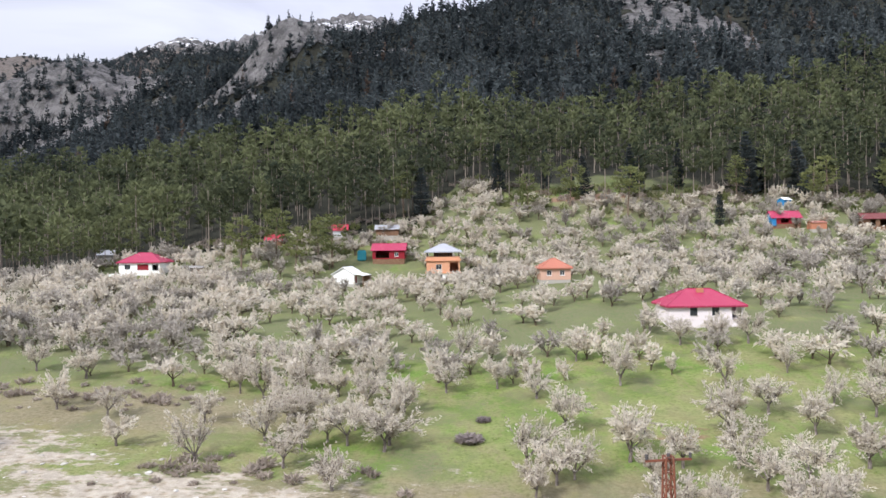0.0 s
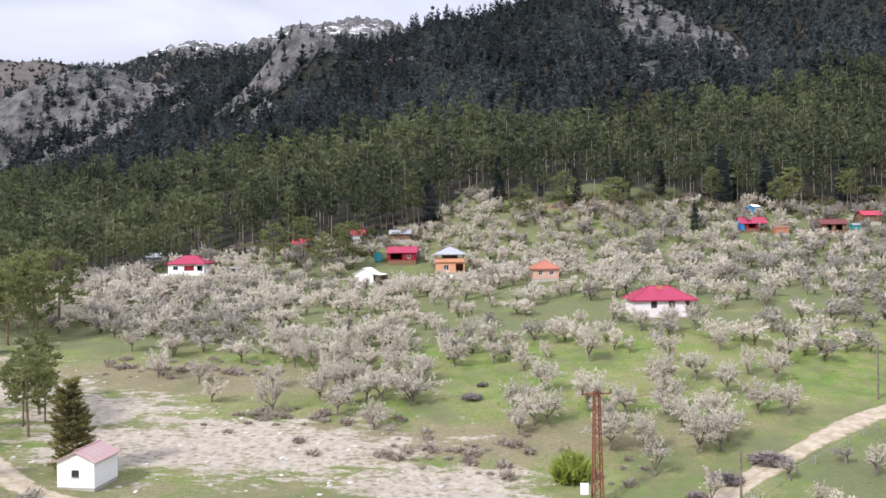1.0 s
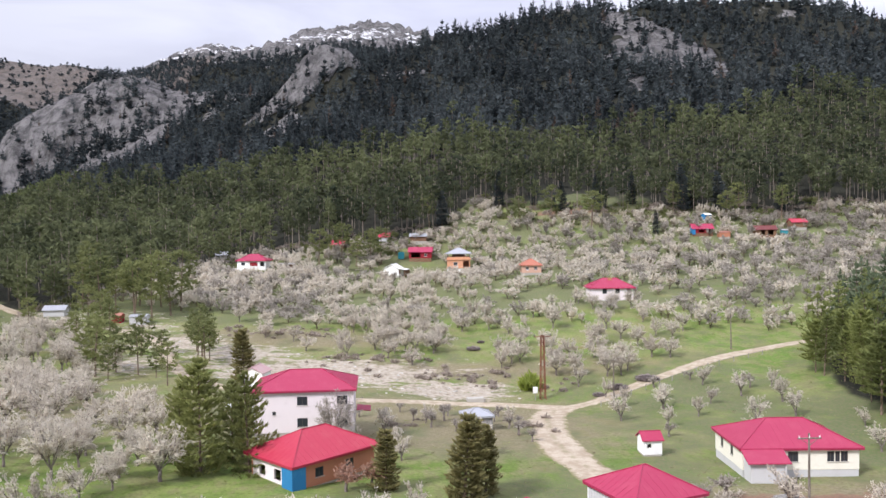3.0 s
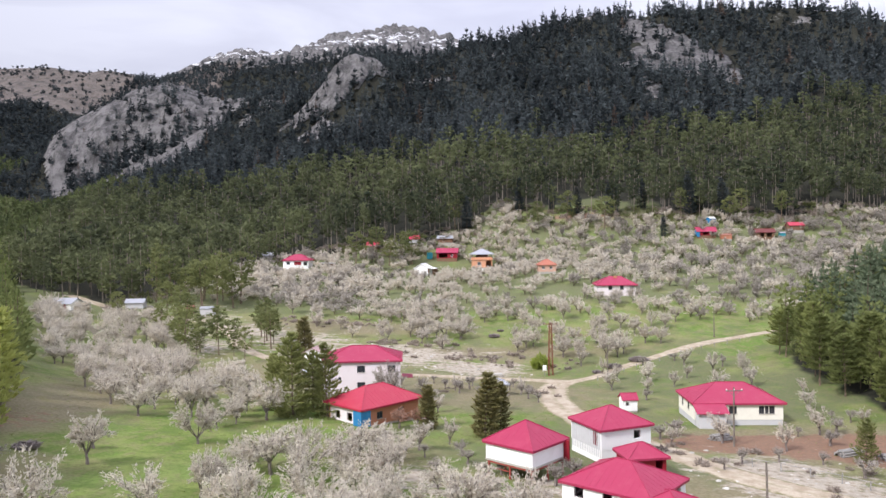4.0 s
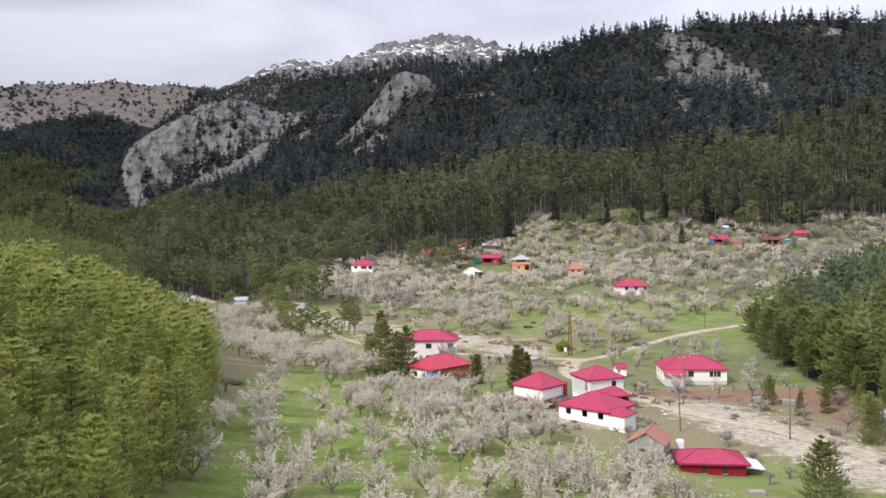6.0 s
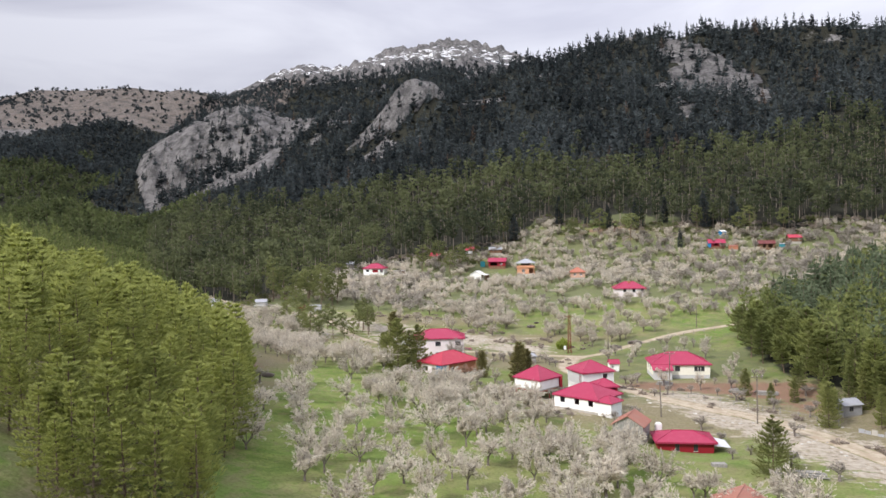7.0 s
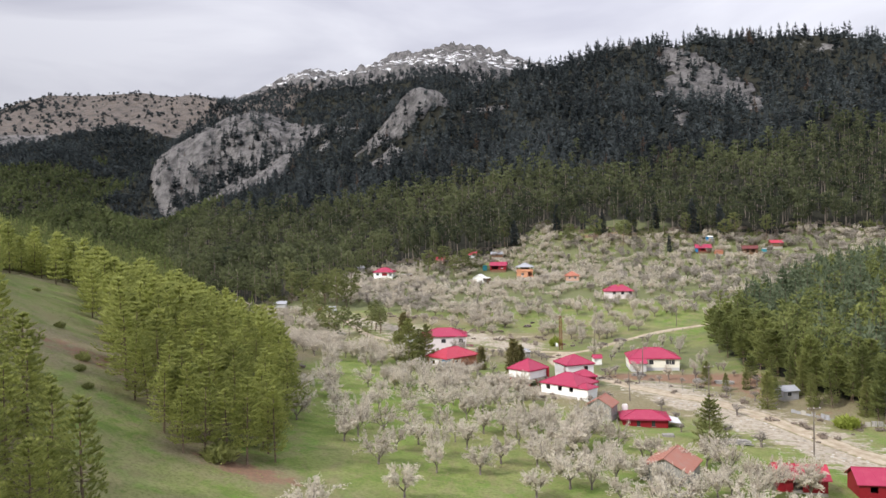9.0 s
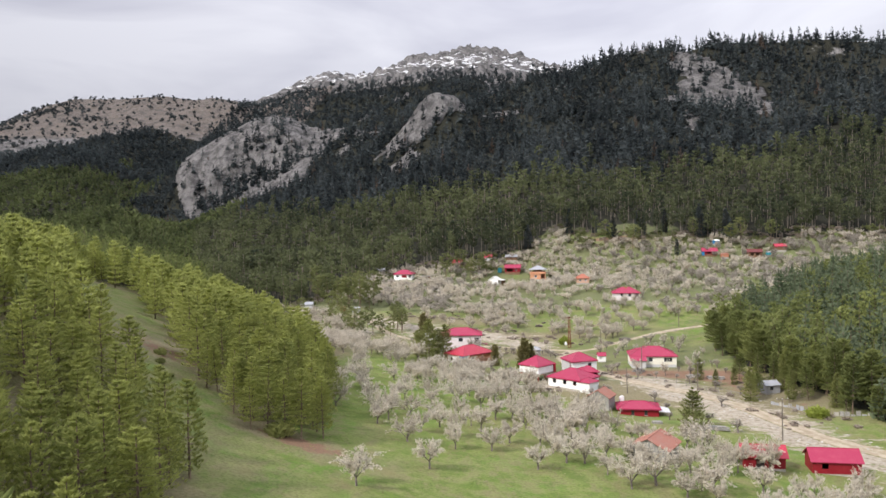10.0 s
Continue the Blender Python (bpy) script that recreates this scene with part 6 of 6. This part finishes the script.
def grow_ground_cover():
    x, y, r = scatter(-135, 85, -130, 150, 1.25, 80, 0.5)
    ok = r.random(len(x)) < 0.5 * np.clip(wash(x, y) - 0.10, 0, 1)
    ok &= ~(np.abs(y - 47) < 3)
    plant("rubble", [stone_shape(s) for s in range(5)], x[ok], y[ok], 0.16 + 0.75 * r.random(ok.sum()) ** 3, STONE, "pale limestone rubble strewn over the dry wash", "stones", 81, 1.2, (0, 1), 0.2, 0.02)
    # bare brown scrub along the foot of the orchard, the road and the wash
    x, y, r = scatter(-140, 105, -150, 140, 1.7, 82, 0.5)
    strip = 0.9 * bump(x, y, 2, 68, 13, 5) + 0.9 * bump(x, y, -22, 80, 14, 4.5) + 0.8 * bump(x, y, -48, 104, 16, 6) + 0.6 * bump(x, y, 20, 62, 8, 5)
    strip = strip + 0.32 * bump(x, y, 58, -34, 14, 12) + 0.24 * bump(x, y, 70, -68, 12, 14) + 0.35 * bump(x, y, 8, -52, 16, 8) + 0.10 * wash(x, y) + 0.4 * bump(x, y, 30, -20, 10, 8) + 0.35 * bump(x, y, 0, 30, 18, 10)
    ok = r.random(len(x)) < 0.75 * strip - 0.08
    plant("scrub", [scrub_shape(s, 64) for s in range(5)], x[ok], y[ok], r.uniform(0.5, 1.5, ok.sum()), SHRUB, "bare brown scrub along the ditch and the track", "shrubs", 83, 1.3, (0, 1), 0.05, 0.1)
    # undergrowth where the woods meet the orchard
    x, y, r = scatter(-125, 236, 112, 312, 2.6, 87, 0.5)
    d = y - wood_edge(x)
    ok = (d > -9) & (d < 20) & (r.random(len(x)) < 0.30 + 0.25 * (d > 0))
    leafy = ok & (r.random(len(x)) < 0.5)
    ok &= ~leafy
    plant("undergrowth", [scrub_shape(20 + s, 46) for s in range(5)], x[ok], y[ok], r.uniform(1.2, 3.6, ok.sum()), SHRUB, "bare brown thicket along the edge of the forest", "shrubs", 88, 1.1, (0, 1), 0.05, 0.1)
    plant("undergrowth", [scrub_shape(25 + s, 46) for s in range(5)], x[leafy], y[leafy], r.uniform(1.0, 3.8, leafy.sum()), OLD_PINE, "young pines and green thicket along the edge of the forest", "shrubs", 89, 1.0, (0, 1), 0.05, 0.1)
    # grass tufts and last year's straw
    x, y, r = scatter(-120, 95, -240, 130, 1.35, 84, 0.5)
    ok = (r.random(len(x)) < 0.75 * (0.45 + fbm(x, y, 14, 3, 61))) & (wash(x, y) < 0.6) & (np.abs(x) < 60 + 0.5 * (y + 256))
    dry = fbm(x, y, 22, 3, 62) + 0.3 * r.normal(0, 1, len(x)) > 0.28
    plant("grass", [tuft_shape(s) for s in range(4)], x[ok & ~dry], y[ok & ~dry], r.uniform(0.12, 0.32, (ok & ~dry).sum()), GRASS, "tufts of fresh spring grass in the meadow", "grass", 85, 1.4, (0, 1), 0.05, 0.05)
    plant("grass", [tuft_shape(9 + s) for s in range(4)], x[ok & dry], y[ok & dry], r.uniform(0.12, 0.34, (ok & dry).sum()), STRAW, "last year's dry grass in the meadow", "grass", 86, 1.4, (0, 1), 0.05, 0.05)


grow_ground_cover()


def bush(name, label, x, y, size, material, seed, wide=1.0, n=160, z=0.0):
    v, f = scrub_shape(seed, 2 * n, 0.30)
    ob = new(name, mesh_of(name, v * (wide, wide, 1.0), f, material, np.full(len(v), 0.6), loose=True))
    ob.matrix_basis = stand(x, y, size, seed * 1.7, 1.0, 0.05)
    return tagged(ob, label, "bush")


bush("green_bush", "bright green leafy bush at the foot of the mast", 14.2, 60.3, 4.8, LEAFY, 1, 0.9, 260)
bush("yellow_bush", "yellow-green bush beside the metal fence", 72.5, -65.0, 3.6, LEAFY, 2, 1.3, 260)
bush("low_evergreen", "low dark juniper bush in the grass lane", -63.1, -122.1, 1.9, FIR_GREEN, 3, 1.2)
bush("low_evergreen", "low dark juniper bush in the grass lane", -59.9, -127.9, 1.4, FIR_GREEN, 4, 1.2)
bush("low_evergreen", "low dark juniper bush in the grass lane", -55.3, -133.2, 1.2, FIR_GREEN, 5, 1.4)
bush("low_evergreen", "low dark juniper bush in the grass lane", -78.2, -105.4, 1.8, FIR_GREEN, 7, 1.0)
bush("low_evergreen", "low dark juniper bush in the grass lane", -104, -75.5, 1.2, FIR_GREEN, 8, 1.5)
bush("low_evergreen", "low spreading pine at the corner of the plantation", -33.5, -138.5, 3.4, FIR_GREEN, 6, 1.2, 240)
for i, (bx, by, bs, bw) in enumerate(((3, 88.5, 1.3, 2.4), (5, 95, 0.9, 2.0), (38.5, 62, 1.5, 3.0), (31.5, 57.2, 1.4, 2.6), (27, 53.6, 1.0, 2.2), (-54, -42, 1.2, 2.4))):
    bush("twig_heap", "heap of pruned grey-brown twigs on the grass", bx, by, bs, BRUSH, 10 + i, bw, 240)


grow_things("pale_tree", "tall pale tree with bare reddish twigs before the pink house", "tree", "", [cherry_shape(360, 7, 9, 26, 0.24, 6.6, 2.7)], CHERRY_BARK, BUDDING, [(-17.8, 9.6)], [1.25], 17, 1.0)

BARE = [cherry_shape(340 + s, 7, 6, 9, 0.20, 2.6, 1.3) for s in range(4)]
BARE_SPOTS = [(-13.5, -28), (-8, -27), (-3, -25), (-2.2, -29), (0, -34), (2.2, -33.5), (8.5, -37), (11, -34), (-6, -34), (-17, -30), (-8.2, 31.2), (-12.8, 29.9), (-3, 33), (7.6, 27.3), (-1, 24), (5.5, 33.5), (9.5, 31), (-5, 26.5), (8.8, 22), (3, 19.5), (10.4, 17), (-2.5, 38), (6.5, 39), (-11, 38.5), (-17.5, 33), (-22, 36), (-34, 40), (-38.5, 34), (-41, 43), (-47, 46), (-36, 27),
              (30.2, -8.6), (27, -10.9), (49.2, -7.2), (46.4, -22.5), (40.5, -22.3), (31.6, -27.4), (35, -24), (52, -12), (56, -5), (59, 3), (61, 0.8), (49.2, -28.2), (55, -35), (31.5, 20.2), (46.8, 60.2), (38.5, 56.5),
              (55.8, 52), (24, -50), (20, -54), (38, -62), (41, -70), (37, -74), (45, -78), (23, -60), (36, -55), (52, -58), (60, -42), (64, -34), (66, -22), (63, -10), (50, -84), (42, -90), (-52, -52), (-50, -62), (-44, -72), (-48, -38)]
RUSSET = foliage("russet_young_leaves", (0.22, 0.095, 0.06), (0.40, 0.22, 0.15), (0.55, 0.40, 0.32), 0.4)
grow_things("russet_shrub", "russet-leaved shrub growing against the brick wall", "shrub", "", [cherry_shape(350, 7, 7, 24, 0.24, 3.4, 1.9)], CHERRY_BARK, RUSSET, [(-13.2, -11.0), (-10.6, -8.2)], [1.0, 0.85], 15, 1.1)
grow_things("bare_shrub", "pale bare shrub with thin twigs on rough ground", "shrub", "bare shrubs of the village", BARE, CHERRY_BARK, BUDDING, BARE_SPOTS, [random.Random(600 + i).uniform(0.7, 1.3) for i in range(len(BARE_SPOTS))], 14, 1.1)


# ---------------------------------------------------------------- masts and poles
def lattice_mast(x, y, tall):
    root = tagged(new("lattice_mast"), "rusty steel lattice power mast with crossarm and insulators", "mast")
    root.matrix_basis = pose(x, y, height(x, y) - 0.2, 0, 0, 8)
    w0, w1, n = 0.52, 0.27, 12
    corner = lambda t, i: Vector(((w0 + (w1 - w0) * t) * (1, 1, -1, -1)[i], (w0 + (w1 - w0) * t) * (1, -1, -1, 1)[i], tall * t))
    for i in range(4):
        bm = bmesh.new()
        bar(bm, corner(0, i), corner(1, i), 0.055)
        part("leg", bm, RUST, root)
    for k in range(n):
        bm = bmesh.new()
        for i in range(4):
            j = (i + 1) % 4
            a, b = (i, j) if k % 2 else (j, i)
            bar(bm, corner(k / n, a), corner((k + 1) / n, b), 0.03)
            bar(bm, corner((k + 1) / n, i), corner((k + 1) / n, j), 0.03)
        part("lattice_panel", bm, RUST, root)
    bm = bmesh.new()
    box(bm, -1.7, 1.7, -0.07, 0.07, tall - 0.35, tall - 0.2)
    arm = part("crossarm", bm, RUST, root)
    for px in (-1.6, 0.0, 1.6):
        bm = bmesh.new()
        for k in range(3):
            bmesh.ops.create_cone(bm, cap_ends=True, segments=8, radius1=0.13, radius2=0.08, depth=0.1, matrix=pose(px, 0, tall - 0.12 + 0.13 * k))
        part("insulator", bm, DARK_FRAME, arm)
    return root


POLE_WOOD = bark_material("dark_weathered_pole", (0.120, 0.100, 0.082), (0.230, 0.200, 0.170))


def wooden_pole(x, y, tall, turn, arm=True, lean=0.0, label="weathered wooden power pole with crossarm"):
    root = tagged(new("power_pole"), label, "pole", "wooden power poles")
    root.matrix_basis = pose(x, y, height(x, y) - 0.3, 0, lean, turn)
    bm = bmesh.new()
    bmesh.ops.create_cone(bm, cap_ends=True, segments=9, radius1=0.16, radius2=0.10, depth=tall, matrix=pose(0, 0, tall / 2))
    part("post", bm, POLE_WOOD, root)
    if arm:
        bm = bmesh.new()
        box(bm, -1.3, 1.3, -0.16, -0.04, tall - 0.6, tall - 0.46)
        c = part("crossarm", bm, POLE_WOOD, root)
        for px in (-1.15, 0.0, 1.15):
            bm = bmesh.new()
            bmesh.ops.create_cone(bm, cap_ends=True, segments=8, radius1=0.07, radius2=0.04, depth=0.22, matrix=pose(px, -0.1, tall - 0.35))
            part("insulator", bm, WHITE_PAINT, c)
        for s in (-1, 1):
            bm = bmesh.new()
            bar(bm, (0, -0.1, tall - 1.3), (s * 0.9, -0.1, tall - 0.6), 0.025)
            part("brace", bm, POLE_WOOD, root)


lattice_mast(16.0, 53.5, 12.8)
wooden_pole(58.2, -87.8, 9.6, 12)
wooden_pole(47.7, -49.7, 10.0, 20)
wooden_pole(29.8, -47.6, 7.4, 30, False, -2.0, "slightly leaning bare wooden pole by the track")
wooden_pole(27.7, 42.6, 8.8, 0, False, 0.0, "thin bare wooden pole in the grass")
wooden_pole(37.2, -13.8, 9.2, 5)
wooden_pole(63.0, 82.5, 8.5, 0, False, 0.0, "thin bare wooden pole beside the road")

# meter box on its post at the mast
h = tagged(new("meter_box"), "white electric meter box on a short post", "meter box")
h.matrix_basis = pose(14.5, 53.2, height(14.5, 53.2))
bm = bmesh.new()
box(bm, -0.06, 0.06, -0.06, 0.06, -0.3, 1.3)
part("post", bm, GREY_TIMBER, h)
bm = bmesh.new()
box(bm, -0.45, 0.45, -0.2, 0.2, 1.3, 2.5)
part("cabinet", bm, WHITE_PAINT, h)
bm = bmesh.new()
box(bm, -0.38, 0.38, -0.225, -0.203, 1.38, 2.42)
part("door", bm, WHITE_PAINT, h)

# ---------------------------------------------------------------- fences, heaps and tanks
def picket_fence(name, label, line, gap, tall, material, rails=1):
    root = tagged(new(name), label, "fence")
    x0, y0 = line[0]
    base = height(x0, y0)
    root.matrix_basis = pose(x0, y0, base)
    rng = random.Random(4)
    tops = []
    for (ax, ay), (bx, by) in zip(line[:-1], line[1:]):
        n = max(1, int(math.hypot(bx - ax, by - ay) / gap))
        for k in range(n):
            px, py = ax + (bx - ax) * k / n, ay + (by - ay) * k / n
            z = height(px, py) - base
            bm = bmesh.new()
            bar(bm, (px - x0, py - y0, z - 0.3), (px - x0 + rng.uniform(-0.06, 0.06), py - y0, z + tall * rng.uniform(0.85, 1.1)), 0.06)
            part("post", bm, material, root)
            tops.append(Vector((px - x0, py - y0, z + tall * 0.8)))
    for r in range(rails):
        for a, b in zip(tops[:-1], tops[1:]):
            bm = bmesh.new()
            bar(bm, a - Vector((0, 0, 0.4 * r)), b - Vector((0, 0, 0.4 * r)), 0.025)
            part("rail", bm, material, root)


picket_fence("meadow_fence", "row of rough wooden fence posts beside the road", [(36, -25), (45, -31), (52, -38), (60, -46), (66, -52)], 3.0, 1.3, GREY_TIMBER)
picket_fence("orchard_fence", "wooden fence posts along the climbing road", [(26, 46), (40, 58), (56, 70), (72, 79)], 4.0, 1.2, GREY_TIMBER)


def sheet_fence(line):
    root = tagged(new("sheet_fence"), "patchwork fence of old grey metal sheets and boards", "fence")
    x0, y0 = line[0]
    base = height(x0, y0)
    root.matrix_basis = pose(x0, y0, base)
    rng = random.Random(9)
    for (ax, ay), (bx, by) in zip(line[:-1], line[1:]):
        n = max(1, int(math.hypot(bx - ax, by - ay) / 1.1))
        turn = math.degrees(math.atan2(by - ay, bx - ax))
        for k in range(n):
            px, py = ax + (bx - ax) * (k + 0.5) / n, ay + (by - ay) * (k + 0.5) / n
            bm = bmesh.new()
            box(bm, -0.52, 0.52, -0.03, 0.03, -0.4, rng.uniform(0.35, 1.25), pose(px - x0, py - y0, height(px, py) - base, rng.uniform(-6, 6), rng.uniform(-3, 3), turn + rng.uniform(-8, 8)))
            part("sheet", bm, rng.choice((ROOF_GREY, GREY_TIMBER, GREY_TIMBER, CONCRETE)), root)


sheet_fence([(65, -53), (69, -57), (72, -62), (76, -65), (84, -67), (93, -72)])


def log_pile(x, y, turn, length, label, seed):
    root = tagged(new("log_pile"), label, "log pile")
    root.matrix_basis = pose(x, y, height(x, y), 0, 0, turn)
    rng = random.Random(seed)
    for row in range(3):
        for k in range(5 - row):
            bm = bmesh.new()
            r = rng.uniform(0.13, 0.19)
            m = pose(rng.uniform(-0.4, 0.4), (k - (4 - row) / 2) * 0.36, 0.14 + 0.3 * row, 0, 90, 0)
            bmesh.ops.create_cone(bm, cap_ends=True, segments=8, radius1=r, radius2=r * 0.85, depth=length * rng.uniform(0.85, 1.1), matrix=m)
            part("log", bm, GREY_TIMBER, root)


log_pile(44.8, -83.0, -8, 7.0, "long stack of grey logs beside the track", 1)
log_pile(36.5, -9.8, 20, 3.5, "small stack of grey logs near the porch", 2)
log_pile(58.0, -20.0, -15, 4.5, "felled grey logs at the edge of the wood", 3)
log_pile(52.5, -17.0, 25, 4.0, "felled grey logs lying on bare earth", 4)


def rounded_box(name, label, category, x, y, turn, w, d, h, material, r=0.12, z=None):
    bm = bmesh.new()
    box(bm, -w / 2, w / 2, -d / 2, d / 2, -0.15, h)
    bmesh.ops.bevel(bm, geom=bm.edges[:], offset=r, segments=2, affect="EDGES")
    ob = part(name, bm, material, None, label)
    ob.matrix_basis = pose(x, y, height(x, y) if z is None else z, 0, 0, turn)
    return tagged(ob, label, category)


rounded_box("water_tank", "white plastic water tank behind the red cabin", "tank", 27.2, -60.8, 10, 1.2, 1.0, 2.9, WHITE_PAINT, 0.2)
rounded_box("water_tank", "small pale water tank in the grass", "tank", -8.5, -53.5, 20, 1.1, 0.9, 0.9, GREY_WALL, 0.2)
rounded_box("feed_sack", "white sack lying in the meadow", "sack", -20.9, -90.9, 30, 0.6, 0.4, 0.4, WHITE_PAINT, 0.15)
rounded_box("plank_table", "low grey plank table on the lawn", "table", 33.4, -80.5, 5, 2.2, 1.2, 0.55, GREY_TIMBER, 0.04)
rounded_box("concrete_block", "pale concrete slab beside the road", "slab", 2.7, 51.8, 8, 3.4, 1.8, 0.7, CONCRETE, 0.1)


def heap(name, label, x, y, r, h, material, seed):
    rng = np.random.default_rng(seed)
    bm = bmesh.new()
    bmesh.ops.create_icosphere(bm, subdivisions=3, radius=1.0)
    for v in bm.verts:
        n = 0.22 * noise.noise(v.co * 2.2 + Vector((seed, 0, 0)))
        v.co = Vector((v.co.x * r * (1 + n), v.co.y * r * (1 + n), max(-0.2, v.co.z * h * (1 + 2 * n))))
    ob = part(name, bm, material, None, label)
    ob.matrix_basis = pose(x, y, height(x, y) - 0.05)
    return tagged(ob, label, "heap")


heap("sand_heap", "heap of pale building sand beside the bungalow", 25.0, -50.8, 1.5, 0.8, DIRT, 1)
heap("covered_heap", "building material under a crumpled blue sheet", 22.8, -50.2, 0.9, 0.7, TEAL, 2)
heap("rubble_heap", "heap of broken pale rubble below the stilt house", 3.6, -41.8, 1.4, 0.6, STONE, 3)
heap("earth_heap", "heap of brown earth by the white bungalow", 11.2, -36.5, 1.3, 0.6, TIMBER, 4)

h = tagged(new("satellite_dish"), "white satellite dish on a post beside the pink house", "satellite dish")
h.matrix_basis = pose(-33.2, 12.0, height(-33.2, 12.0))
bm = bmesh.new()
box(bm, -0.05, 0.05, -0.05, 0.05, -0.3, 4.6)
part("post", bm, GREY_TIMBER, h)
bm = bmesh.new()
bmesh.ops.create_uvsphere(bm, u_segments=16, v_segments=10, radius=0.8)
bmesh.ops.delete(bm, geom=[v for v in bm.verts if v.co.z > -0.45], context="VERTS")
bmesh.ops.transform(bm, matrix=pose(0, -0.2, 4.9, 55, 0, 0) @ pose(0, 0, 0.6), verts=bm.verts[:])
bmesh.ops.solidify(bm, geom=bm.faces[:], thickness=0.03)
part("dish", bm, WHITE_PAINT, h)
# blue and teal covers by the red villa
rounded_box("covered_stack", "stack covered with a bright teal tarpaulin", "stack", -25.0, 230.0, 10, 2.6, 2.0, 3.0, TEAL, 0.3)
